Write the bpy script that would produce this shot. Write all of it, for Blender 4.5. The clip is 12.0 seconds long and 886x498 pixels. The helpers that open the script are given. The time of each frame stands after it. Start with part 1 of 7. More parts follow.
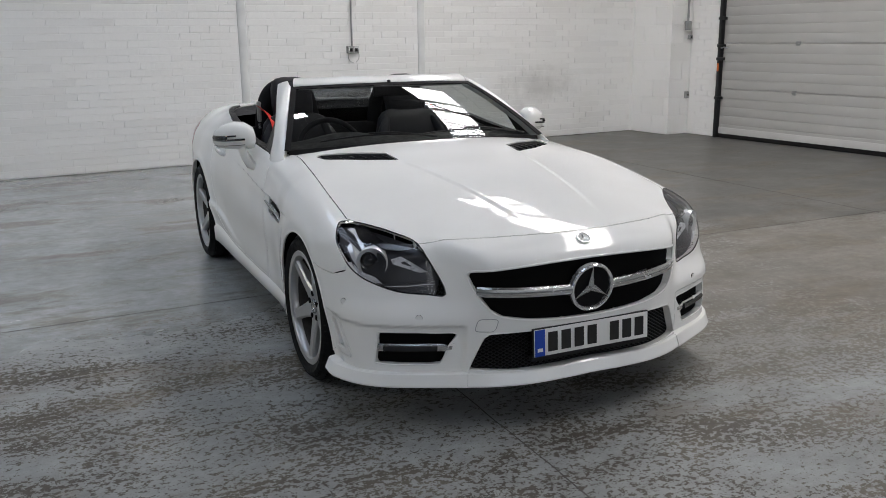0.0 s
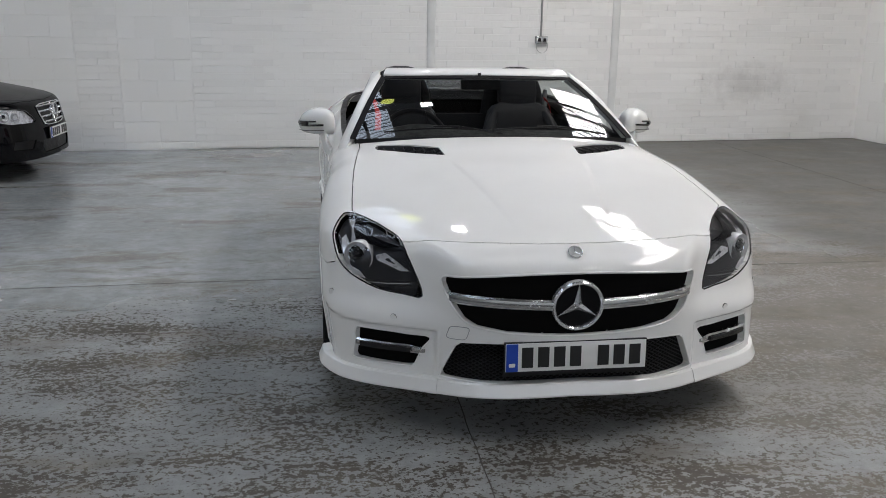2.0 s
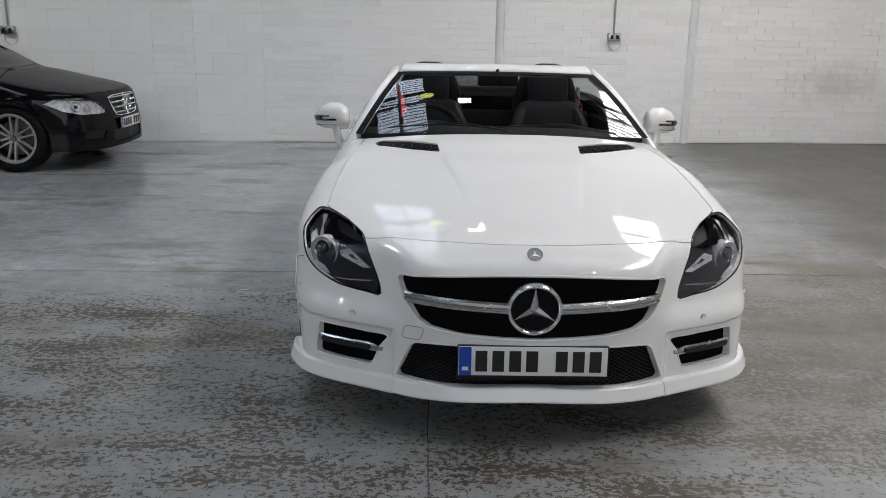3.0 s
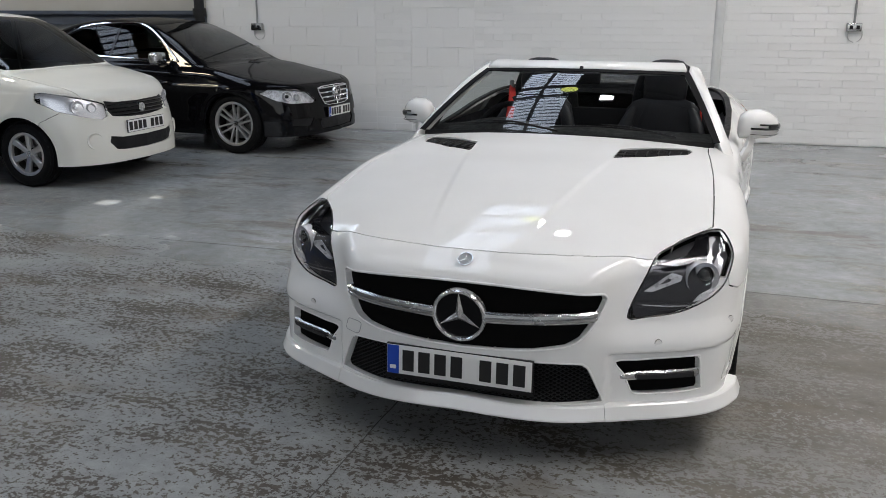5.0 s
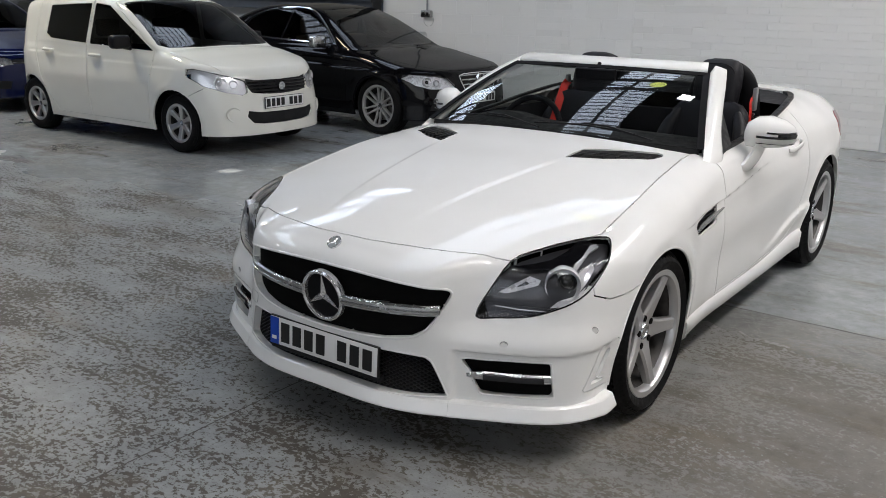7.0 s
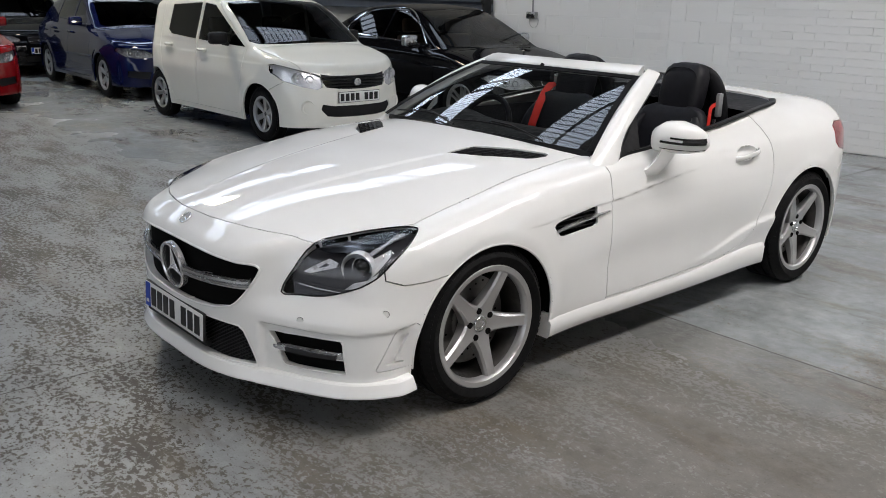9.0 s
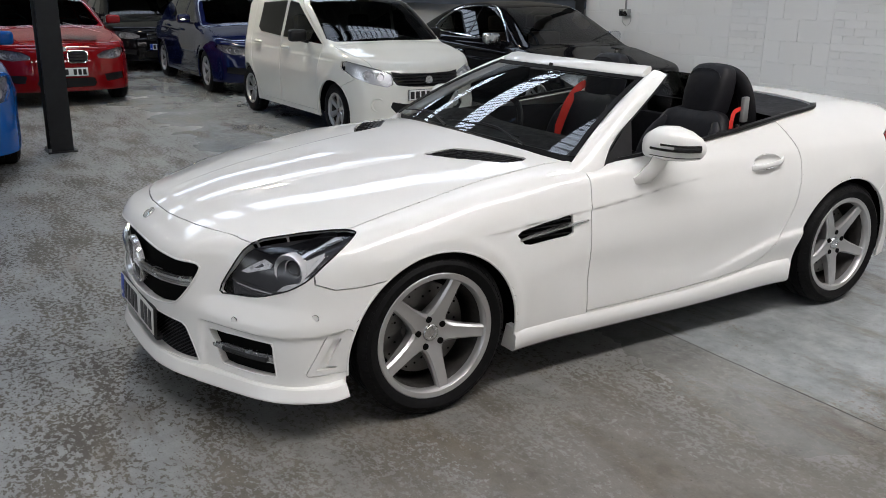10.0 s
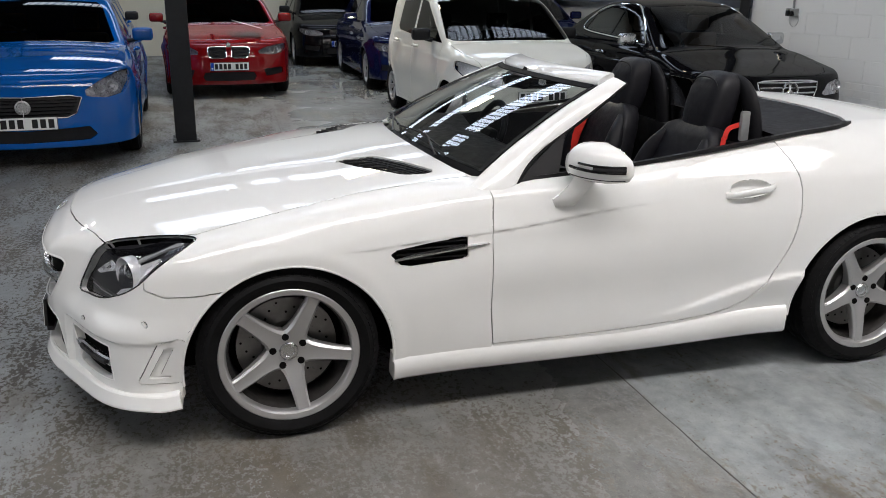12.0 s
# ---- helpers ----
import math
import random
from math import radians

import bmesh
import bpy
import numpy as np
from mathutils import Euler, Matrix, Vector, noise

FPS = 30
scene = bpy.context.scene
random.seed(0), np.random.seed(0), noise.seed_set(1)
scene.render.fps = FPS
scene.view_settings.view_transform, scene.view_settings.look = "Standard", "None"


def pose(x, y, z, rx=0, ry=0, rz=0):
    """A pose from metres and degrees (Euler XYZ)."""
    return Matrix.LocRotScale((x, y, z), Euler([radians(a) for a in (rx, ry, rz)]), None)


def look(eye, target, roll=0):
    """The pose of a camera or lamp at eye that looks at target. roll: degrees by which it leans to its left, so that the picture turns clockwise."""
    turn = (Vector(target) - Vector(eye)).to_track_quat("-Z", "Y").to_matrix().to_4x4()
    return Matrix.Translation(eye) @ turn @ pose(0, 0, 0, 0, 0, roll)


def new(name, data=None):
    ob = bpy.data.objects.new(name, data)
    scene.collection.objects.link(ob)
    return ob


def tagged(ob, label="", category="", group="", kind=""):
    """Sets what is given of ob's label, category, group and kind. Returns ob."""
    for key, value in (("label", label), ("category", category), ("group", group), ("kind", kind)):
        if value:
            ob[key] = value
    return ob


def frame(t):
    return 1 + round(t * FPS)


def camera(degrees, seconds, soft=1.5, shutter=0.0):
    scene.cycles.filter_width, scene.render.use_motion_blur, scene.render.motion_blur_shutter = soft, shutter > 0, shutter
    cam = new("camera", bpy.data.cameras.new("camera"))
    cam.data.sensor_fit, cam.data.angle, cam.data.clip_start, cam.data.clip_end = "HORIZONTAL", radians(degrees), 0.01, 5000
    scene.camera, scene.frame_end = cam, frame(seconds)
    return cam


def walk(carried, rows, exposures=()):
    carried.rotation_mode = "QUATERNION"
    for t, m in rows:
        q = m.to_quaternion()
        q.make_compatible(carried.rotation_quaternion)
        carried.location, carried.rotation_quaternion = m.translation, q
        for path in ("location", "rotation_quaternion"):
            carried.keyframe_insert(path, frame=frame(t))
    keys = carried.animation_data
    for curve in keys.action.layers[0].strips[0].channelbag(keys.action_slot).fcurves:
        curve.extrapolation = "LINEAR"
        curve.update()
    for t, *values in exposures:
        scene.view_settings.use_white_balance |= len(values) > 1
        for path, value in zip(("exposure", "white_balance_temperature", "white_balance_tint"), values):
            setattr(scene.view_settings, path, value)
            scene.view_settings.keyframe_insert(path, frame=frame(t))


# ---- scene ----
cam = camera(54.4, 12.0, soft=0.75)
PATH = [
    (0, (-1.809, -3.45, 1.428), (-0.997, -1.685, 0.953), -0.7),
    (0.5, (-1.604, -3.539, 1.432), (-1.026, -1.685, 0.951), -0.7),
    (1, (-1.367, -3.576, 1.433), (-0.925, -1.687, 0.944), -0.5),
    (1.5, (-1.139, -3.605, 1.438), (-0.777, -1.702, 0.941), 0.4),
    (2, (-0.874, -3.636, 1.457), (-0.603, -1.719, 0.955), 0.8),
    (2.5, (-0.617, -3.62, 1.447), (-0.451, -1.692, 0.94), 1.0),
    (3, (-0.361, -3.621, 1.455), (-0.329, -1.688, 0.943), 1.0),
    (3.2, (-0.243, -3.631, 1.452), (-0.272, -1.698, 0.941), 1.0),
    (4.8, (0.732, -3.46, 1.482), (0.165, -1.618, 0.949), 0.0),
    (4.9, (0.807, -3.453, 1.49), (0.204, -1.621, 0.96), 0.2),
    (5, (0.844, -3.42, 1.494), (0.206, -1.602, 0.957), -0.0),
    (5.5, (1.1, -3.283, 1.471), (0.291, -1.538, 0.925), -0.4),
    (6, (1.374, -3.143, 1.492), (0.429, -1.47, 0.938), -0.5),
    (6.5, (1.691, -3.023, 1.512), (0.634, -1.42, 0.953), 0.6),
    (7, (1.991, -2.899, 1.52), (0.867, -1.345, 0.954), 0.9),
    (7.5, (2.294, -2.755, 1.538), (1.127, -1.235, 0.967), 0.9),
    (7.7, (2.419, -2.702, 1.543), (1.24, -1.192, 0.972), 1.0),
    (9.3, (3.177, -1.995, 1.537), (1.666, -0.817, 0.964), 1.0),
    (9.5, (3.233, -1.879, 1.53), (1.682, -0.755, 0.954), 0.9),
    (10, (3.382, -1.556, 1.548), (1.763, -0.536, 0.968), 0.8),
    (10.5, (3.535, -1.234, 1.558), (1.879, -0.275, 0.975), 0.9),
    (11, (3.607, -0.928, 1.551), (1.916, -0.035, 0.967), 1.2),
    (11.5, (3.647, -0.602, 1.554), (1.895, 0.163, 0.968), 1.2),
    (12, (3.66, -0.279, 1.554), (1.828, 0.266, 0.966), 0.5),
]
walk(cam, [(t, look(eye, target, roll)) for t, eye, target, roll in PATH])

# ---- world, sun, exposure ----
world = bpy.data.worlds.new("sky")
scene.world = world
world.use_nodes = True
wn = world.node_tree
sky = wn.nodes.new("ShaderNodeTexSky")
sky.sky_type = "NISHITA"
sky.sun_disc = False
sky.sun_elevation, sky.sun_rotation = radians(58), radians(200)
wn.links.new(sky.outputs[0], wn.nodes["Background"].inputs[0])
wn.nodes["Background"].inputs[1].default_value = 0.1
SUN_AIM = Vector((0.10, 0.05, -0.99)).normalized()
sun_data = bpy.data.lights.new("sun", "SUN")
sun_data.energy, sun_data.angle, sun_data.color = 5.0, radians(0.5), (1.0, 0.95, 0.88)
sun = new("sun", sun_data)
sun.matrix_world = look((0, 0, 20), Vector((0, 0, 20)) + SUN_AIM)

# rooflights: long translucent strips between the trusses, lit by the sky above them
ROOF_Z = 5.6
STRIP_X = (-15.4, -10.9, -6.5, -1.7, 3.4)
STRIP_W = 1.15
STRIP_Y = (-2.8, 6.2)
STRIP_POWER = (150.0, 150.0, 175.0, 110.0, 570.0)
FILL_LAMP_POWER = 15.0
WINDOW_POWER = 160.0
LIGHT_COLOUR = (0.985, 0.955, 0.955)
# blue-tinted sheets, but for the newest strip, which is clear
STRIP_COLOUR = ((0.73, 0.83, 1.0),) * 4 + ((1.0, 0.945, 0.92),)


# ---- mesh helpers ----
def link_mesh(name, me, material=None, parent=None, label=""):
    ob = new(name, me)
    if material is not None and not me.materials:
        me.materials.append(material)
    if parent is not None:
        ob.parent = parent
    if label:
        ob["label"] = label
    return ob


def part(name, bm, material, parent=None, label="", smooth=True, angle=35):
    """One mesh object from a bmesh, under a thing or a part."""
    me = bpy.data.meshes.new(name)
    bm.normal_update()
    for f in bm.faces:
        f.smooth = smooth
    if smooth:
        lim = radians(angle)
        for e in bm.edges:
            if len(e.link_faces) == 2 and e.calc_face_angle(0) > lim:
                e.smooth = False
    bm.to_mesh(me)
    bm.free()
    return link_mesh(name, me, material, parent, label)


def thing(name, m, label, category, group="", kind=""):
    ob = new(name)
    ob.empty_display_size = 0.2
    ob.matrix_world = m
    return tagged(ob, label, category, group, kind)


def box(bm, lo, hi, bevel=0.0, segs=2, m=None):
    """A box between two corners, with its edges rounded."""
    lo, hi = Vector(lo), Vector(hi)
    mat_ = Matrix.LocRotScale((lo + hi) / 2, None, hi - lo)
    if m is not None:
        mat_ = m @ mat_
    vs = bmesh.ops.create_cube(bm, size=1, matrix=mat_)["verts"]
    if bevel:
        es = list({e for v in vs for e in v.link_edges})
        bmesh.ops.bevel(bm, geom=es, offset=bevel, segments=segs, profile=0.6, affect="EDGES")
    return bm


def cyl(bm, r1, r2, depth, m, segs=24, caps=True):
    bmesh.ops.create_cone(bm, cap_ends=caps, segments=segs, radius1=r1, radius2=r2, depth=depth, matrix=m)
    return bm


def nb():
    return bmesh.new()


def boxes(*items):
    bm = nb()
    for it in items:
        box(bm, *it)
    return bm


def spline(pts, n, closed=False):
    """n points on a Catmull-Rom curve through pts."""
    p = np.array(pts, float)
    k = len(p)
    out = []
    span = k if closed else k - 1
    for i in range(n):
        u = i / (n if closed else n - 1) * span
        j = min(int(u), span - 1)
        f = u - j
        if closed:
            a, b, c, d = (p[(j + o) % k] for o in (-1, 0, 1, 2))
        else:
            b, c = p[j], p[j + 1]
            a = p[j - 1] if j > 0 else 2 * b - c
            d = p[j + 2] if j + 2 < k else 2 * c - b
        out.append(0.5 * (2 * b + (c - a) * f + (2 * a - 5 * b + 4 * c - d) * f ** 2 + (3 * b - a - 3 * c + d) * f ** 3))
    return np.array(out)


def curve(xs, ys):
    """A smooth function through a few values, flat beyond its ends."""
    xs, ys = np.array(xs, float), np.array(ys, float)
    d = np.gradient(ys, xs)
    s = np.diff(ys) / np.diff(xs)
    for i in range(1, len(xs) - 1):
        d[i] = 0 if s[i - 1] * s[i] <= 0 else 2 * s[i - 1] * s[i] / (s[i - 1] + s[i])
    d[0], d[-1] = s[0], s[-1]

    def f(x):
        x = np.clip(np.asarray(x, float), xs[0], xs[-1])
        i = np.clip(np.searchsorted(xs, x) - 1, 0, len(xs) - 2)
        h = xs[i + 1] - xs[i]
        t = (x - xs[i]) / h
        return ((1 + 2 * t) * (1 - t) ** 2 * ys[i] + t * (1 - t) ** 2 * h * d[i]
                + t * t * (3 - 2 * t) * ys[i + 1] + t * t * (t - 1) * h * d[i + 1])
    return f


def sweep(bm, path, profile, closed=False, up=(0, 0, 1), scale=None, caps=True, loop=True):
    """Sweeps a profile of (side, up) offsets along a path."""
    path = [Vector(p) for p in path]
    n = len(path)
    rings = []
    for i, p in enumerate(path):
        a = path[(i - 1) % n] if closed or i > 0 else p
        b = path[(i + 1) % n] if closed or i < n - 1 else p
        t = (b - a).normalized()
        side = t.cross(Vector(up))
        side = (side if side.length > 0.02 else t.cross(Vector((0, 1, 0)))).normalized()
        u = side.cross(t)
        k = 1 if scale is None else scale[i]
        rings.append([bm.verts.new(p + side * q[0] * k + u * q[1] * k) for q in profile])
    m = len(profile)
    for i in range(n if closed else n - 1):
        r, s = rings[i], rings[(i + 1) % n]
        for j in range(m if loop else m - 1):
            bm.faces.new((r[j], r[(j + 1) % m], s[(j + 1) % m], s[j]))
    if caps and not closed and loop:
        bm.faces.new(rings[0])
        bm.faces.new(rings[-1][::-1])
    bmesh.ops.recalc_face_normals(bm, faces=bm.faces)
    return bm


def tube(bm, path, r, segs=10, closed=False, scale=None, up=(0, 0, 1)):
    prof = [(r * math.cos(a), r * math.sin(a)) for a in (2 * math.pi * i / segs for i in range(segs))]
    return sweep(bm, path, prof, closed, up=up, scale=scale)


def lathe(bm, prof, segs=48, m=None, a0=0.0, a1=2 * math.pi):
    """Turns a profile of (radius, x) round the x axis."""
    full = abs(a1 - a0 - 2 * math.pi) < 1e-6
    rings = []
    for i in range(segs if full else segs + 1):
        a = a0 + (a1 - a0) * i / segs
        ring = []
        for r, x in prof:
            v = Vector((x, r * math.cos(a), r * math.sin(a)))
            ring.append(bm.verts.new(m @ v if m is not None else v))
        rings.append(ring)
    k = len(rings)
    for i in range(k if full else k - 1):
        r, s = rings[i], rings[(i + 1) % k]
        for j in range(len(prof) - 1):
            bm.faces.new((r[j], r[j + 1], s[j + 1], s[j]))
    bmesh.ops.recalc_face_normals(bm, faces=bm.faces)
    return bm


def prism(bm, outline, depth, m=None, bevel=0.0):
    """A flat outline of (x, y) made solid, from z = 0 up to depth."""
    m = m or Matrix()
    vs = [bm.verts.new(m @ Vector((x, y, 0))) for x, y in outline]
    ws = [bm.verts.new(m @ Vector((x, y, depth))) for x, y in outline]
    n = len(vs)
    fs = [bm.faces.new(vs[::-1]), bm.faces.new(ws)]
    for i in range(n):
        fs.append(bm.faces.new((vs[i], vs[(i + 1) % n], ws[(i + 1) % n], ws[i])))
    bmesh.ops.recalc_face_normals(bm, faces=fs)
    if bevel:
        bmesh.ops.bevel(bm, geom=list(fs[1].edges), offset=bevel, segments=2, profile=0.6, affect="EDGES")
    return bm


# ---- materials ----
def material(name, base, rough=0.5, metal=0.0, coat=0.0, spec=0.5, trans=0.0, ior=1.45, emit=None, power=0.0):
    m = bpy.data.materials.new(name)
    m.use_nodes = True
    b = m.node_tree.nodes["Principled BSDF"]
    b.inputs["Base Color"].default_value = (*base, 1)
    b.inputs["Roughness"].default_value = rough
    b.inputs["Metallic"].default_value = metal
    b.inputs["Coat Weight"].default_value = coat
    b.inputs["Coat Roughness"].default_value = 0.03
    b.inputs["Specular IOR Level"].default_value = spec
    b.inputs["Transmission Weight"].default_value = trans
    b.inputs["IOR"].default_value = ior
    if emit:
        b.inputs["Emission Color"].default_value = (*emit, 1)
        b.inputs["Emission Strength"].default_value = power
    return m


def nodes_of(m):
    nt = m.node_tree
    return nt, nt.nodes["Principled BSDF"]


def node(nt, kind, **inputs):
    n = nt.nodes.new(kind)
    for k, v in inputs.items():
        n.inputs[k.replace("_", " ")].default_value = v
    return n


def coords(nt, which="Object"):
    return nt.nodes.new("ShaderNodeTexCoord").outputs[which]


def noise_tex(nt, co, scale, detail=4.0, rough=0.6):
    n = node(nt, "ShaderNodeTexNoise", Scale=scale, Detail=detail, Roughness=rough)
    nt.links.new(co, n.inputs["Vector"])
    return n.outputs["Fac"]


def ramp(nt, fac, stops):
    r = nt.nodes.new("ShaderNodeValToRGB")
    cr = r.color_ramp
    while len(cr.elements) < len(stops):
        cr.elements.new(0.5)
    for e, (p, c) in zip(cr.elements, stops):
        e.position = p
        e.color = (*c, 1) if len(c) == 3 else c
    nt.links.new(fac, r.inputs[0])
    return r.outputs[0]


def grey(v):
    return (v, v, v)


def mix(nt, fac, a, b):
    m = nt.nodes.new("ShaderNodeMix")
    m.data_type = "RGBA"
    for sock, v in ((m.inputs[0], fac), (m.inputs[6], a), (m.inputs[7], b)):
        if isinstance(v, (int, float)):
            sock.default_value = v
        elif isinstance(v, tuple):
            sock.default_value = (*v, 1)
        else:
            nt.links.new(v, sock)
    return m.outputs[2]


def bump(nt, b, height, strength, dist):
    n = node(nt, "ShaderNodeBump", Strength=strength, Distance=dist)
    nt.links.new(height, n.inputs["Height"])
    nt.links.new(n.outputs[0], b.inputs["Normal"])


def grained(name, base, rough=0.5, var=0.15, scale=6.0, fine=90.0, bump_d=0.001, rvar=0.12, **kw):
    """A surface with blotches, fine grain and uneven gloss."""
    m = material(name, base, rough, **kw)
    nt, b = nodes_of(m)
    co = coords(nt)
    big, small = noise_tex(nt, co, scale), noise_tex(nt, co, fine, 6.0)
    lo, hi = tuple(c * (1 - var) for c in base), tuple(min(1, c * (1 + var)) for c in base)
    nt.links.new(ramp(nt, big, [(0.3, lo), (0.7, hi)]), b.inputs["Base Color"])
    nt.links.new(ramp(nt, noise_tex(nt, co, scale * 3.1), [(0.3, grey(max(0, rough - rvar))), (0.7, grey(rough + rvar))]), b.inputs["Roughness"])
    if bump_d:
        bump(nt, b, small, 0.6, bump_d)
    return m


def car_paint(name, base, flake=0.0, coat=1.0):
    m = material(name, base, 0.4, coat=coat, spec=0.0)
    nt, b = nodes_of(m)
    co = coords(nt)
    dust = noise_tex(nt, co, 3.0, 5.0)
    nt.links.new(ramp(nt, dust, [(0.35, tuple(c * 0.97 for c in base)), (0.7, base)]), b.inputs["Base Color"])
    nt.links.new(ramp(nt, noise_tex(nt, co, 5.0, 6.0), [(0.35, grey(0.02)), (0.75, grey(0.07))]), b.inputs["Coat Roughness"])
    if flake:
        b.inputs["Metallic"].default_value = flake
    return m


WHITE_PAINT = car_paint("white_car_paint", (0.86, 0.86, 0.84))
IVORY_PAINT = car_paint("ivory_car_paint", (0.81, 0.80, 0.73))
BLACK_PAINT = car_paint("black_car_paint", (0.004, 0.004, 0.005), coat=0.45)
RED_PAINT = car_paint("red_car_paint", (0.17, 0.004, 0.006))
BLUE_PAINT = car_paint("bright_blue_car_paint", (0.002, 0.085, 0.34))
NAVY_PAINT = car_paint("navy_car_paint", (0.004, 0.007, 0.04))
CHROME = material("chrome", (0.86, 0.87, 0.88), 0.08, metal=1.0)
BADGE_METAL = material("bright_badge_metal", (0.80, 0.81, 0.82), 0.22, metal=0.75)
SATIN_METAL = grained("satin_metal", (0.62, 0.63, 0.64), 0.26, 0.03, 3.0, bump_d=0, rvar=0.03, metal=1.0)
ALLOY = grained("silver_alloy", (0.50, 0.50, 0.50), 0.34, 0.02, 3.0, bump_d=0, rvar=0.03, metal=0.7, coat=0.3)
ALLOY_GREY = grained("grey_alloy", (0.46, 0.46, 0.46), 0.34, 0.02, 3.0, bump_d=0, rvar=0.03, metal=0.75, coat=0.3)
STEEL_DARK = grained("brake_iron", (0.055, 0.052, 0.05), 0.5, 0.2, 20.0, metal=0.7)
DISC_IRON = grained("brake_disc_iron", (0.20, 0.195, 0.19), 0.38, 0.25, 9.0, metal=0.8)
RUBBER = grained("tyre_rubber", (0.006, 0.006, 0.0065), 0.6, 0.25, 12.0, 120.0, 0.0006, spec=0.15)
BLACK_PLASTIC = grained("black_plastic", (0.010, 0.010, 0.011), 0.45, 0.2, 10.0, 260.0, 0.0004, spec=0.3)
SEAL_BLACK = material("rubber_seal_black", (0.006, 0.006, 0.007), 0.7, spec=0.15)
GLOSS_BLACK = material("gloss_black", (0.004, 0.004, 0.005), 0.12, coat=0.6)
TRIM_DARK = grained("cabin_plastic", (0.009, 0.009, 0.011), 0.55, 0.2, 8.0, 300.0, 0.0005, spec=0.25)
LEATHER = grained("black_leather", (0.009, 0.009, 0.012), 0.5, 0.2, 9.0, 420.0, 0.0008, spec=0.3)
BELT_RED = grained("red_webbing", (0.62, 0.025, 0.015), 0.65, 0.12, 14.0, 500.0, 0.0005)
FABRIC_DARK = grained("dark_soft_cover", (0.012, 0.0125, 0.015), 0.8, 0.15, 8.0, 600.0, 0.0005)
UNDERSIDE = material("underside_black", (0.004, 0.004, 0.004), 0.9, spec=0.1)
PLATE_WHITE = material("plate_white", (0.80, 0.80, 0.78), 0.3)
PLATE_BLUE = material("plate_blue", (0.01, 0.06, 0.42), 0.3)
PLATE_BLACK = material("plate_black", (0.012, 0.012, 0.012), 0.35)
LAMP_SILVER = material("lamp_reflector", (0.80, 0.81, 0.83), 0.25, metal=0.6)
LAMP_FILL = grained("lamp_housing", (0.62, 0.63, 0.65), 0.3, 0.35, 14.0, 60.0, 0.002, metal=0.25)
LAMP_BOWL = material("lamp_bowl", (0.80, 0.81, 0.83), 0.2, metal=0.4)
LAMP_DARK = material("lamp_bezel", (0.020, 0.020, 0.022), 0.25)
LAMP_RED = material("tail_lamp_red", (0.26, 0.018, 0.022), 0.12, coat=0.8)
LAMP_GREY = grained("grey_lamp_housing", (0.20, 0.20, 0.21), 0.3, 0.4, 16.0, 60.0, 0.002, metal=0.4)
LAMP_SMOKE = material("smoked_chrome", (0.055, 0.056, 0.062), 0.28, metal=0.55)


def clear_glass(name, tint, rough=0.0, ior=1.45):
    """Thin glass: a clear sheet that tints what is behind it and mirrors by its angle."""
    m = bpy.data.materials.new(name)
    m.use_nodes = True
    nt = m.node_tree
    nt.nodes.remove(nt.nodes["Principled BSDF"])
    t = node(nt, "ShaderNodeBsdfTransparent", Color=(*tint, 1))
    g = node(nt, "ShaderNodeBsdfGlossy", Color=(1, 1, 1, 1), Roughness=rough)
    f = node(nt, "ShaderNodeFresnel", IOR=ior)
    x = nt.nodes.new("ShaderNodeMixShader")
    nt.links.new(f.outputs[0], x.inputs[0])
    nt.links.new(t.outputs[0], x.inputs[1])
    nt.links.new(g.outputs[0], x.inputs[2])
    nt.links.new(x.outputs[0], nt.nodes["Material Output"].inputs["Surface"])
    return m


SCREEN_GLASS = clear_glass("windscreen_glass", (0.62, 0.66, 0.65), 0.0, 1.6)
LENS_GLASS = clear_glass("lamp_lens_glass", (0.92, 0.93, 0.95), 0.0, 1.36)
DARK_GLASS = clear_glass("car_window_glass", (0.16, 0.17, 0.17), 0.0, 1.30)

# ---- the hall ----
ROOM = pose(0, 7.05, 0, 0, 0, 4.75)


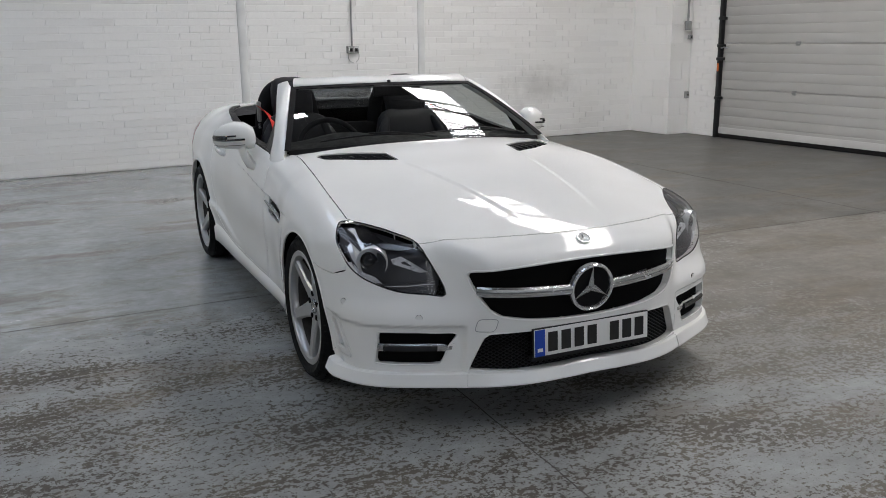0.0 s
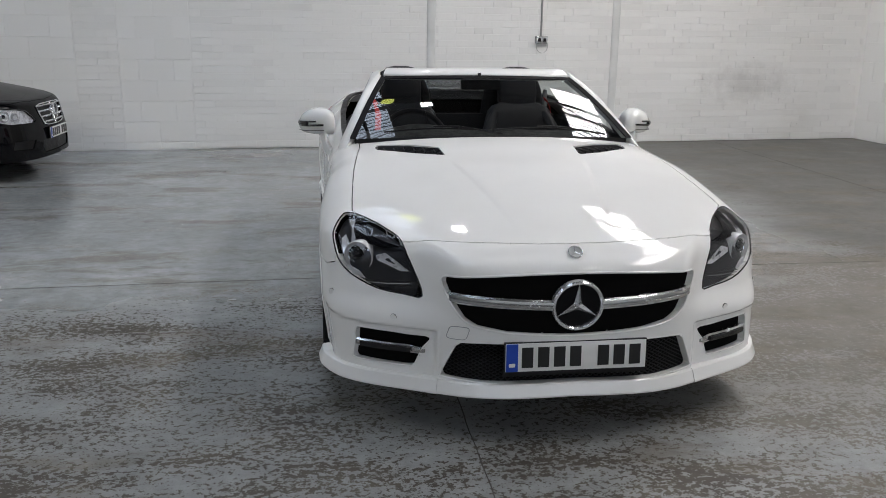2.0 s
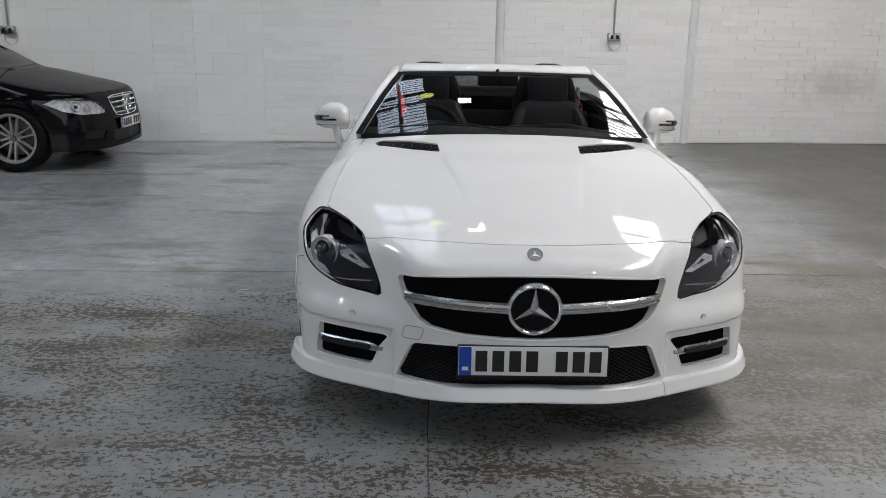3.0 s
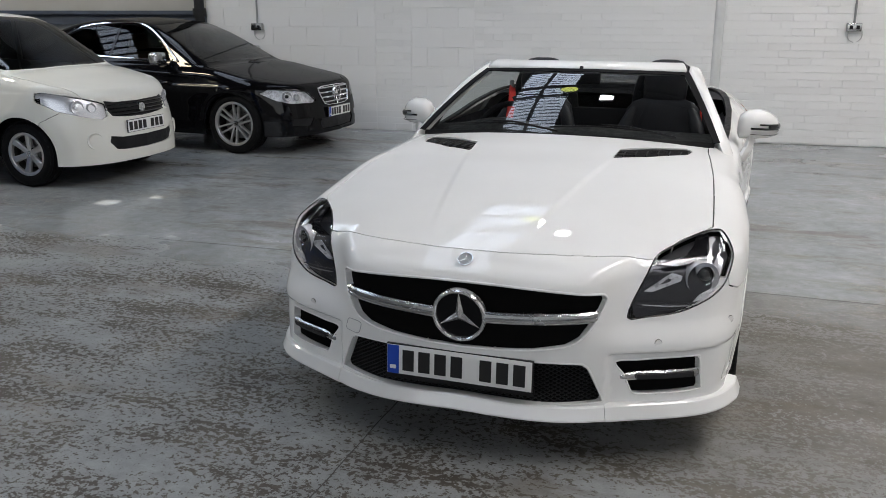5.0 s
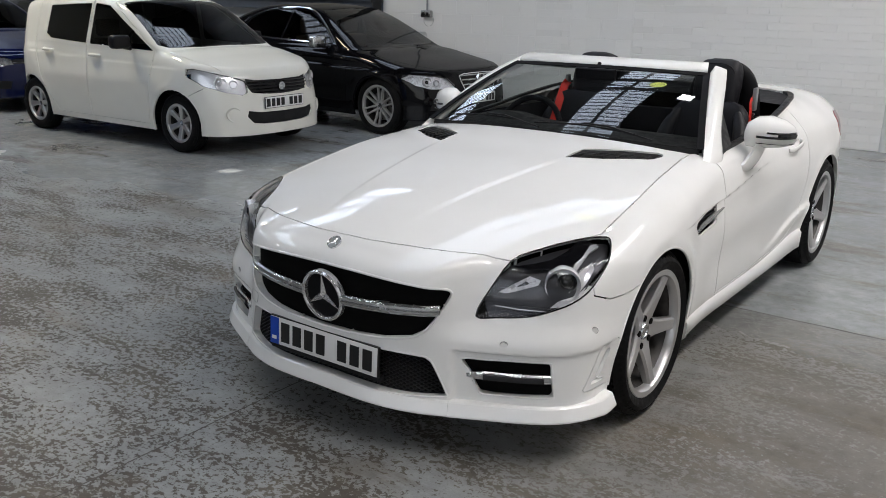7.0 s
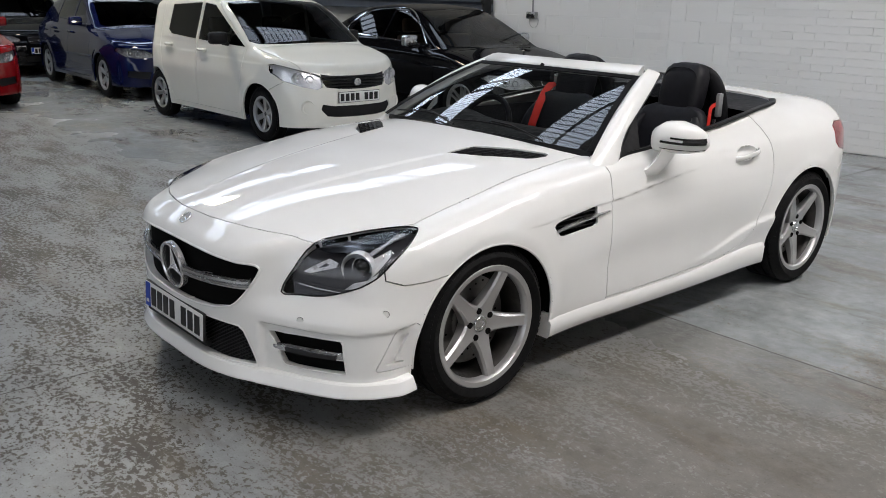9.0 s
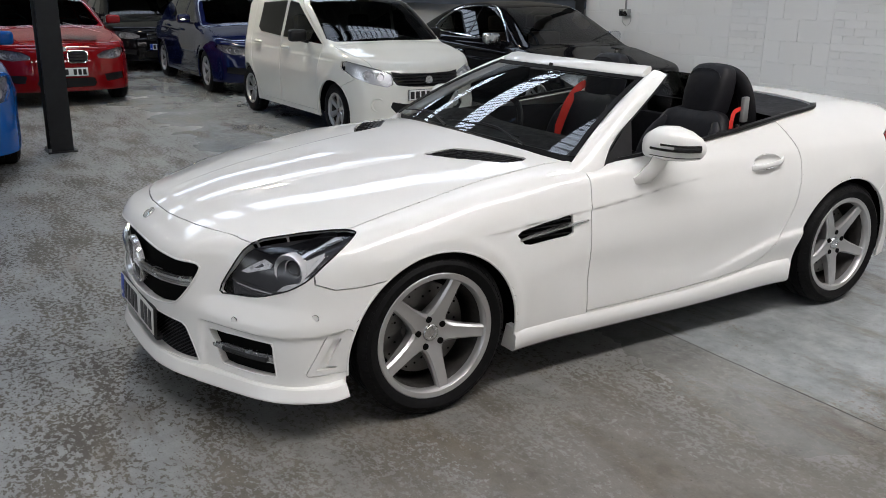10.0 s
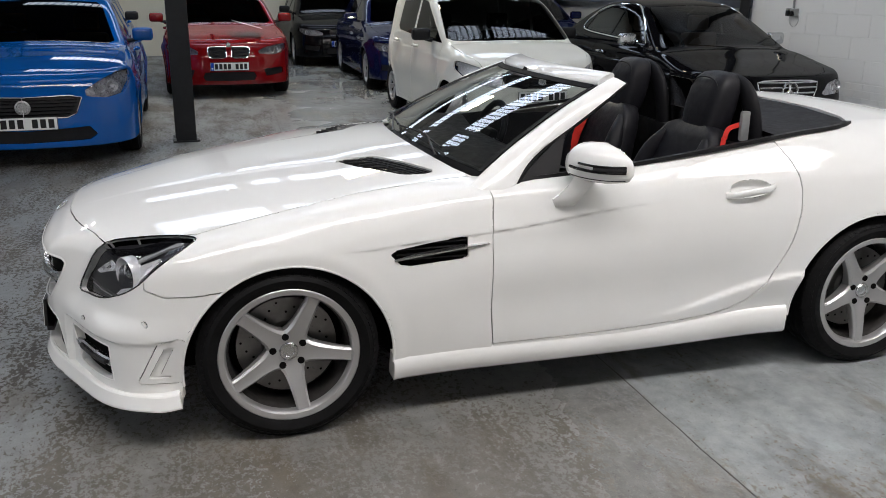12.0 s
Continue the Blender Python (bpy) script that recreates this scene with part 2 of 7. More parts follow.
def painted_wall(name, base, dirt):
    m = material(name, base, 0.5)
    nt, b = nodes_of(m)
    co = coords(nt)
    big = noise_tex(nt, co, 0.6, 5.0)
    info = nt.nodes.new("ShaderNodeObjectInfo")
    geo = nt.nodes.new("ShaderNodeNewGeometry")
    c = mix(nt, ramp(nt, big, [(0.56, grey(0)), (0.80, grey(0.5))]), base, dirt)
    add = nt.nodes.new("ShaderNodeMath")
    add.operation = "ADD"
    nt.links.new(info.outputs["Random"], add.inputs[0])
    nt.links.new(geo.outputs["Random Per Island"], add.inputs[1])
    vary = ramp(nt, add.outputs[0], [(0.0, grey(0.93)), (1.0, grey(1.0))])
    mul = nt.nodes.new("ShaderNodeMix")
    mul.data_type, mul.blend_type = "RGBA", "MULTIPLY"
    mul.inputs[0].default_value = 1
    nt.links.new(c, mul.inputs[6])
    nt.links.new(vary, mul.inputs[7])
    off = node(nt, "ShaderNodeVectorMath")
    off.operation = "SUBTRACT"
    nt.links.new(geo.outputs["Position"], off.inputs[0])
    off.inputs[1].default_value = (4.75, 7.4, 0.75)
    flat = node(nt, "ShaderNodeVectorMath")
    flat.operation = "MULTIPLY"
    nt.links.new(off.outputs[0], flat.inputs[0])
    flat.inputs[1].default_value = (0.7, 0.7, 1.6)
    far = node(nt, "ShaderNodeVectorMath")
    far.operation = "LENGTH"
    nt.links.new(flat.outputs[0], far.inputs[0])
    rag = nt.nodes.new("ShaderNodeMath")
    rag.operation = "ADD"
    nt.links.new(far.outputs["Value"], rag.inputs[0])
    nt.links.new(noise_tex(nt, geo.outputs["Position"], 5.0, 6.0, 0.7), rag.inputs[1])
    grime = ramp(nt, rag.outputs[0], [(0.55, grey(0.42)), (1.0, grey(0))])
    grimed = mix(nt, grime, mul.outputs[2], (0.42, 0.41, 0.39))
    chips = ramp(nt, noise_tex(nt, co, 34.0, 3.0), [(0.735, grey(0)), (0.75, grey(0.6))])
    nt.links.new(mix(nt, chips, grimed, (0.33, 0.31, 0.28)), b.inputs["Base Color"])
    nt.links.new(ramp(nt, noise_tex(nt, co, 3.0), [(0.3, grey(0.36)), (0.7, grey(0.6))]), b.inputs["Roughness"])
    bump(nt, b, noise_tex(nt, co, 24.0, 6.0, 0.65), 0.6, 0.006)
    return m


WALL_WHITE = painted_wall("white_masonry_paint", (0.86, 0.86, 0.845), (0.70, 0.68, 0.64))
JOINT_WHITE = painted_wall("painted_mortar", (0.85, 0.85, 0.835), (0.68, 0.66, 0.62))
WALL_CREAM = painted_wall("cream_wall_paint", (0.72, 0.69, 0.56), (0.55, 0.52, 0.42))
WALL_GREY = grained("grey_sheet_wall", (0.55, 0.55, 0.54), 0.55, 0.06, 1.2, 60.0, 0.001)
DOOR_GREY = grained("pale_door_panel", (0.43, 0.43, 0.415), 0.42, 0.06, 0.9, 80.0, 0.0006)
STEEL_BLACK = grained("black_painted_steel", (0.013, 0.014, 0.016), 0.45, 0.3, 5.0, 60.0, 0.001)
STEEL_GREY = grained("grey_conduit", (0.33, 0.34, 0.34), 0.45, 0.15, 6.0, 60.0, 0.0005, metal=0.4)
PIPE_BLUE = grained("blue_grey_rail", (0.085, 0.10, 0.13), 0.5, 0.2, 4.0, 60.0, 0.001)
ORANGE = material("orange_sticker", (0.75, 0.16, 0.03), 0.5)
UPPER_GREY = grained("grey_cladding", (0.34, 0.345, 0.35), 0.6, 0.1, 1.0, 30.0, 0.002)
ROOF_SHEET = grained("roof_sheet", (0.06, 0.06, 0.06), 0.7, 0.1, 1.0, 30.0, 0.002)


def floor_material():
    m = material("worn_floor_paint", (0.3, 0.32, 0.33), 0.25)
    nt, b = nodes_of(m)
    co = coords(nt)
    L = nt.links.new

    def math_(op, a, v, w=None):
        n = nt.nodes.new("ShaderNodeMath")
        n.operation = op
        for sock, q in zip(n.inputs, (a, v, w)):
            if q is None:
                continue
            if isinstance(q, float):
                sock.default_value = q
            else:
                L(q, sock)
        return n.outputs[0]

    def smooth(v, lo, hi):
        n = nt.nodes.new("ShaderNodeMapRange")
        n.interpolation_type = "SMOOTHSTEP"
        L(v, n.inputs[0])
        n.inputs[1].default_value, n.inputs[2].default_value = lo, hi
        return n.outputs[0]

    # two coats of grey paint, bluer where it is whole
    paint = ramp(nt, noise_tex(nt, co, 0.55, 5.0), [(0.3, (0.235, 0.252, 0.258)), (0.5, (0.295, 0.314, 0.320)), (0.72, (0.37, 0.39, 0.395))])
    bare = ramp(nt, noise_tex(nt, co, 1.5, 6.0, 0.7), [(0.3, (0.046, 0.040, 0.032)), (0.55, (0.088, 0.076, 0.059)), (0.8, (0.17, 0.150, 0.120))])
    old = ramp(nt, noise_tex(nt, co, 0.9, 4.0), [(0.35, (0.175, 0.168, 0.152)), (0.7, (0.26, 0.25, 0.229))])
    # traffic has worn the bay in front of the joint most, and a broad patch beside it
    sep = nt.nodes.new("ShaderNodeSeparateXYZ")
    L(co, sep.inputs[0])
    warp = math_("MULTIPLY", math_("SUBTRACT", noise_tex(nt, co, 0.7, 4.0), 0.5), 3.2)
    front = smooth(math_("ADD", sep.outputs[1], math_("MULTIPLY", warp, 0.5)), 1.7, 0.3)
    px = math_("SUBTRACT", sep.outputs[0], 3.0)
    py = math_("SUBTRACT", sep.outputs[1], 0.3)
    rad = math_("SQRT", math_("ADD", math_("MULTIPLY", px, px), math_("MULTIPLY", py, py)), 0.0)
    patch = smooth(math_("ADD", rad, warp), 2.3, 0.9)
    zone = math_("ADD", math_("MULTIPLY", front, 0.068), math_("MULTIPLY", patch, 0.10))
    zone = math_("ADD", zone, 0.006)
    # flakes: stretched cells and fine noise, thresholded by the zone
    mp = node(nt, "ShaderNodeMapping", Scale=(1.0, 1.25, 1.0))
    L(co, mp.inputs["Vector"])
    flake = noise_tex(nt, mp.outputs[0], 36.0, 5.0, 0.66)
    fine = noise_tex(nt, mp.outputs[0], 95.0, 3.0, 0.6)
    ms = node(nt, "ShaderNodeMapping", Scale=(0.55, 1.5, 1.0))
    L(co, ms.inputs["Vector"])
    mid = noise_tex(nt, ms.outputs[0], 2.2, 7.0, 0.66)
    s = math_("ADD", math_("MULTIPLY", flake, 0.54), math_("MULTIPLY", fine, 0.20))
    s = math_("ADD", s, math_("MULTIPLY", math_("SUBTRACT", mid, 0.11), 0.41))
    s = math_("ADD", s, zone)
    wear = ramp(nt, s, [(0.614, grey(0)), (0.624, grey(1))])
    rub = ramp(nt, math_("ADD", math_("MULTIPLY", mid, 0.7), math_("MULTIPLY", zone, 2.4)), [(0.36, grey(0)), (0.58, grey(0.45))])
    col = mix(nt, rub, paint, old)
    # a darker mottled grey is mixed over the whole front zone
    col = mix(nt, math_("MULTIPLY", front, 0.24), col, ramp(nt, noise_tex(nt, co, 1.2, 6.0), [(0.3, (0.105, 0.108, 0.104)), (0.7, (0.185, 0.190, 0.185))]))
    # the coat never reached the corner by the roller door: dark bare concrete there
    east = math_("MULTIPLY", smooth(math_("ADD", sep.outputs[0], math_("MULTIPLY", warp, 0.45)), 1.9, 3.1), smooth(math_("ADD", sep.outputs[1], math_("MULTIPLY", warp, 0.4)), -0.6, 1.0))
    col = mix(nt, math_("MULTIPLY", east, 0.85), col, ramp(nt, noise_tex(nt, co, 1.9, 7.0, 0.68), [(0.3, (0.045, 0.041, 0.036)), (0.5, (0.072, 0.067, 0.060)), (0.72, (0.125, 0.120, 0.111))]))
    side = smooth(math_("ADD", sep.outputs[0], math_("MULTIPLY", warp, 0.4)), 0.1, 1.3)
    bare = mix(nt, math_("MULTIPLY", math_("MAXIMUM", patch, side), 0.85), bare, ramp(nt, noise_tex(nt, co, 2.3, 6.0, 0.7), [(0.3, (0.115, 0.105, 0.088)), (0.7, (0.195, 0.180, 0.155))]))
    smooth_bay = math_("MULTIPLY", smooth(math_("ADD", sep.outputs[0], math_("MULTIPLY", warp, 0.25)), 0.35, 0.95), smooth(math_("ADD", sep.outputs[1], math_("MULTIPLY", warp, 0.35)), -1.1, -0.4))
    smooth_bay = math_("MULTIPLY", smooth_bay, smooth(math_("ADD", sep.outputs[1], math_("MULTIPLY", warp, 0.04)), 1.40, 1.33))
    smooth_bay = math_("MULTIPLY", smooth_bay, smooth(math_("ADD", mid, math_("MULTIPLY", flake, 0.35)), 0.80, 0.68))
    bare = mix(nt, smooth_bay, bare, (0.165, 0.155, 0.138))
    col = mix(nt, math_("MULTIPLY", smooth_bay, 0.62), col, ramp(nt, noise_tex(nt, co, 2.6, 9.0, 0.72), [(0.32, (0.120, 0.110, 0.094)), (0.5, (0.180, 0.171, 0.154)), (0.70, (0.255, 0.251, 0.239))]))
    col = mix(nt, wear, col, bare)
    specks = ramp(nt, noise_tex(nt, co, 75.0, 3.0), [(0.655, grey(0)), (0.70, grey(0.7))])
    col = mix(nt, specks, col, (0.055, 0.048, 0.04))
    chips = ramp(nt, noise_tex(nt, co, 52.0, 3.0), [(0.71, grey(0)), (0.745, grey(0.35))])
    col = mix(nt, chips, col, (0.34, 0.345, 0.34))
    rust = ramp(nt, noise_tex(nt, ms.outputs[0], 1.3, 8.0, 0.68), [(0.53, grey(0)), (0.60, grey(0.5))])
    col = mix(nt, rust, col, ramp(nt, noise_tex(nt, ms.outputs[0], 7.0, 5.0), [(0.35, (0.085, 0.066, 0.044)), (0.65, (0.165, 0.138, 0.100))]))
    for sc, lo, hi in ((170.0, 0.88, 1.12), (14.0, 0.84, 1.12), (3.1, 0.82, 1.12)):
        mul = nt.nodes.new("ShaderNodeMix")
        mul.data_type, mul.blend_type = "RGBA", "MULTIPLY"
        mul.inputs[0].default_value = 1
        L(col, mul.inputs[6])
        L(ramp(nt, noise_tex(nt, co, sc, 3.0, 0.7), [(0.3, grey(lo)), (0.7, grey(hi))]), mul.inputs[7])
        col = mul.outputs[2]
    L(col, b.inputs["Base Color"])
    gloss = ramp(nt, noise_tex(nt, co, 1.1, 5.0), [(0.35, grey(0.10)), (0.7, grey(0.27))])
    gloss = mix(nt, math_("MULTIPLY", front, 0.85), gloss, grey(0.44))
    gloss = mix(nt, math_("MULTIPLY", east, 0.8), gloss, grey(0.5))
    L(mix(nt, wear, gloss, grey(0.55)), b.inputs["Roughness"])
    b.inputs["Specular IOR Level"].default_value = 0.45
    bump(nt, b, math_("SUBTRACT", math_("MULTIPLY", noise_tex(nt, co, 4.0, 4.0), 0.5), math_("MULTIPLY", wear, 0.3)), 0.25, 0.004)
    return m


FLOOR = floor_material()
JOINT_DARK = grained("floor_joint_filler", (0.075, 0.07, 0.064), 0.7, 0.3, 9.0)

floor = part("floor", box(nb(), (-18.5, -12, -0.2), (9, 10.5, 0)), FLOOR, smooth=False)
tagged(floor, "worn grey painted concrete floor with bare patches", "floor", kind="structure")


def floor_joint(name, a, b, w=0.006, label="dark filled saw cut across the concrete floor"):
    """A thin filled saw cut, wandering a little."""
    a, b = Vector((*a, 0.0016)), Vector((*b, 0.0016))
    n = max(2, int((b - a).length / 0.08))
    side = (b - a).normalized().cross(Vector((0, 0, 1)))
    bm = nb()
    path = [a.lerp(b, i / n) + side * (noise.noise((i * 0.37, a.x * 3.1, b.y)) * 0.006) for i in range(n + 1)]
    sweep(bm, path, [(-w / 2, -0.001), (w / 2, -0.001), (w / 2, 0.0), (-w / 2, 0.0)], scale=[0.6 + 0.7 * abs(noise.noise((i * 0.9, a.y, 1.7))) for i in range(n + 1)])
    tagged(part(name, bm, JOINT_DARK, smooth=False), label, "floor joint", kind="structure")


floor_joint("floor_joint", (-0.356, -11), (-0.356, 7.0))
floor_joint("floor_joint", (4.36, -11), (4.30, 7.3))
floor_joint("floor_joint", (-2.9, 1.24), (-0.36, 1.33))
floor_joint("floor_joint", (-0.35, 1.36), (6.8, 1.375))
floor_joint("floor_joint", (-17, -3.3), (6.8, -3.25))
floor_joint("floor_joint", (-9.9, -11), (-9.9, 6.4))
floor_joint("wall_foot_gap", (ROOM @ Vector((2.95, -0.006, 0))).xy, (ROOM @ Vector((6.5, -0.006, 0))).xy, 0.045, "dark dirty gap along the foot of the wall")
floor_joint("wall_foot_gap", (ROOM @ Vector((-2.3, -0.003, 0))).xy, (ROOM @ Vector((2.95, -0.003, 0))).xy, 0.018, "dark dirty gap along the foot of the wall")

# far and closing walls (inside faces), all with thickness
def wall(name, lo, hi, mat_, label, m=ROOM):
    ob = part(name, box(nb(), lo, hi), mat_, smooth=False)
    ob.matrix_world = m
    return tagged(ob, label, "wall", kind="structure")


wall("wall_north", (-5.95, 0.0045, 0), (6.95, 0.34, 3.3), JOINT_WHITE, "white painted brick and block wall")
# unseen upper wall, added in a grey that tones the cars' reflections
wall("wall_north_upper", (-5.95, -0.01, 3.3), (6.95, 0.34, ROOF_Z), UPPER_GREY, "unseen grey upper wall, its tone set for what the cars mirror")
wall("wall_north_recess", (-18.2, 0.55, 0), (-5.95, 0.85, ROOF_Z), WALL_GREY, "grey recessed wall behind parked cars")
wall("wall_east", (7.0, -17.5, 0), (7.3, -4.95, ROOF_Z), WALL_WHITE, "white painted brick wall beside the roller door")
wall("wall_east_outer", (7.35, -17.5, 0), (7.45, 0.3, ROOF_Z), WALL_GREY, "outer sheeting")
wall("wall_east_over_door", (7.0, -4.95, 3.6), (7.3, 0.3, ROOF_Z), WALL_WHITE, "white painted wall above the roller door")
wall("wall_west", (-17.4, -17.5, 0), (-17.1, 0.55, ROOF_Z), WALL_CREAM, "cream painted far wall of the hall")
wall("wall_south", (-17.4, -17.8, 0), (7.3, -17.5, 1.3), WALL_WHITE, "plain white hall wall")
wall("wall_south_upper", (-17.4, -17.8, 4.3), (7.3, -17.5, ROOF_Z), WALL_WHITE, "plain white wall above the windows")
wall("wall_south_end", (-17.4, -17.8, 1.3), (-7.0, -17.5, 4.3), WALL_WHITE, "plain white wall beside the windows")
wall("wall_south_pier", (6.0, -17.8, 1.3), (7.3, -17.5, 4.3), WALL_WHITE, "plain white wall beside the windows")


# two small openings in the sheets through which the sun reaches the floor
VENT_HOLES = [tuple((Vector(p) - SUN_AIM * (ROOF_Z / -SUN_AIM.z)).xy) for p in ((-3.93, 2.06, 0), (-3.69, 2.36, 0))]


def ceiling():
    """A ribbed sheet roof with open strips for the rooflights and two small vent holes."""
    x0, x1, y0, y1 = -18.2, 8.2, -11.5, 10.5
    cuts = sorted(c for s in STRIP_X for c in (s - STRIP_W / 2, s + STRIP_W / 2))
    xs = [x0, *cuts, x1]
    bm = nb()
    for i in range(0, len(xs), 2):
        if not any(xs[i] < h[0] < xs[i + 1] for h in VENT_HOLES):
            box(bm, (xs[i], y0, ROOF_Z), (xs[i + 1], y1, ROOF_Z + 0.08))
            continue
        y = y0
        for hx, hy in sorted(VENT_HOLES, key=lambda h: h[1]):
            r = 0.085 if hy < VENT_HOLES[1][1] else 0.05
            box(bm, (xs[i], y, ROOF_Z), (xs[i + 1], hy - r, ROOF_Z + 0.08))
            box(bm, (xs[i], hy - r, ROOF_Z), (hx - r, hy + r, ROOF_Z + 0.08))
            box(bm, (hx + r, hy - r, ROOF_Z), (xs[i + 1], hy + r, ROOF_Z + 0.08))
            y = hy + r
        box(bm, (xs[i], y, ROOF_Z), (xs[i + 1], y1, ROOF_Z + 0.08))
    for s in STRIP_X:
        box(bm, (s - STRIP_W / 2, y0, ROOF_Z), (s + STRIP_W / 2, STRIP_Y[0], ROOF_Z + 0.08))
        box(bm, (s - STRIP_W / 2, STRIP_Y[1], ROOF_Z), (s + STRIP_W / 2, y1, ROOF_Z + 0.08))
    return bm


roof = part("ceiling", ceiling(), ROOF_SHEET, smooth=False)
tagged(roof, "dark sheeted warehouse roof with long rooflights", "ceiling", kind="structure")


def rooflight(x, power, colour):
    """A translucent corrugated strip in the roof, with the sky's light coming through it."""
    w = STRIP_W / 2
    lamp = bpy.data.lights.new("rooflight_sky", "AREA")
    lamp.shape, lamp.size, lamp.size_y = "RECTANGLE", STRIP_W, STRIP_Y[1] - STRIP_Y[0]
    lamp.energy, lamp.color = power, colour
    lo = new("rooflight_sky", lamp)
    lo.matrix_world = pose(x, (STRIP_Y[0] + STRIP_Y[1]) / 2, ROOF_Z + 0.06)
    pane = part("rooflight_pane", boxes(((x - w - 0.05, STRIP_Y[0] - 0.05, ROOF_Z + 0.085), (x + w + 0.05, STRIP_Y[1] + 0.05, ROOF_Z + 0.10))), PANE, smooth=False)
    tagged(pane, "frosted translucent strip in the roof", "rooflight", kind="structure")
    bm = nb()
    y = STRIP_Y[0] + 0.1
    while y < STRIP_Y[1]:
        box(bm, (x - w, y, ROOF_Z + 0.012), (x + w, y + 0.035, ROOF_Z + 0.03))
        y += 0.17
    ribs = part("rooflight_ribs", bm, RIB, smooth=False)
    tagged(ribs, "ribs of the corrugated rooflight sheet", "rooflight", kind="structure")


RIB = material("ribbed_sheet", (0.30, 0.36, 0.45), 0.5)
PANE = material("frosted_sheet", (0.75, 0.78, 0.80), 0.6)
for strip in zip(STRIP_X, STRIP_POWER, STRIP_COLOUR):
    rooflight(*strip)


def fill_window(x0, x1, z0, z1):
    """An unseen band of steel-framed windows added to the south wall as frontal light, with an area lamp for the sky in
    its opening.
    """
    t = thing("window_1", ROOM @ Matrix.Translation((0, -17.5, 0)), "unseen band of steel-framed windows, added to light the car's front", "window", kind="structure")
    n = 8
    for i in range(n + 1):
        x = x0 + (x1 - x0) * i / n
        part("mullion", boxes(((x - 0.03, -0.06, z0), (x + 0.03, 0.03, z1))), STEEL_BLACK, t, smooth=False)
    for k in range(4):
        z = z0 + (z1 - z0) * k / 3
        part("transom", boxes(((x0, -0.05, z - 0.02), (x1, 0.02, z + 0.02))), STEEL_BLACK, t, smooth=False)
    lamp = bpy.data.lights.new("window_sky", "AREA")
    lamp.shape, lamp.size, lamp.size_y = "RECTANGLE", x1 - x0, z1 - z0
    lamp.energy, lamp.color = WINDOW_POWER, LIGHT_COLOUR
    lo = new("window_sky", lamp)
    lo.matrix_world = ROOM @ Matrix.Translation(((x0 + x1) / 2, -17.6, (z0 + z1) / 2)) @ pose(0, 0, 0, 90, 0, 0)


# unseen windows, added so that the car's nose gets light
fill_window(-7.0, 6.0, 1.3, 4.3)


def bay_light(x, y, z, size, colour, power, label, round_=False, lamp=0.0, tint=LIGHT_COLOUR):
    """A hanging warehouse lamp: housing, glowing face and two wires."""
    t = thing("bay_light", pose(x, y, z), label, "lamp", "warehouse lamps")
    glow = material("lamp_glow", (0.9, 0.9, 0.9), 0.5, emit=colour, power=power)
    if round_:
        part("shade", lathe(nb(), [(0.05, 0.16), (size * 0.7, 0.10), (size, 0.0), (size, -0.01), (size * 0.7, 0.07), (0.05, 0.12)], 32, m=pose(0, 0, 0, 0, -90, 0)), STEEL_GREY, t)
        part("glowing_face", cyl(nb(), size * 0.9, size * 0.9, 0.01, Matrix.Translation((0, 0, 0.005)), 32), glow, t)
    else:
        part("housing", box(nb(), (-size, -size, 0), (size, size, 0.08), 0.01), STEEL_GREY, t)
        part("glowing_face", box(nb(), (-size + 0.02, -size + 0.02, -0.006), (size - 0.02, size - 0.02, 0.001)), glow, t)
    if lamp:
        light = bpy.data.lights.new("bay_light_glow", "AREA")
        light.shape, light.size, light.energy, light.color = "SQUARE", size * 2 - 0.04, lamp, tint
        new("bay_light_glow", light).matrix_world = pose(x, y, z - 0.01)
    for sx in (-1, 1):
        part("wire", tube(nb(), [(sx * size * 0.5, 0, 0.08), (sx * size * 0.5, 0, ROOF_Z - z - 0.01)], 0.004, 6), STEEL_GREY, t)


bay_light(-0.26, 3.5, 4.75, 0.13, (1.0, 1.0, 1.0), 9.0, "square white hanging lamp, switched on; all but one added as fill light", lamp=15.0)
bay_light(-0.95, 3.95, 4.75, 0.15, (0.75, 0.85, 0.15), 4.0, "round yellow-green hanging lamp, switched on", True)
# unseen warm lamp, added to brighten the hatchback and its neighbours
bay_light(-8.3, 1.6, 4.9, 0.42, (1.0, 0.9, 0.6), 1.5, "round warm hanging lamp, unseen, added to brighten the parked cars", True, 130.0, (1.0, 0.87, 0.65))
# five unseen square lamps, added as fill light at guessed places
for lx, ly, k in ((-7.6, -3.7, 1.0), (-3.0, -3.7, 0.4), (1.8, -3.7, 1.15), (2.7, 1.6, 0.95), (-0.8, -7.6, 0.6)):
    bay_light(lx, ly, 4.9, 0.22, (1.0, 1.0, 1.0), 9.0, "square white hanging lamp, switched on; all but one added as fill light", lamp=FILL_LAMP_POWER * k)


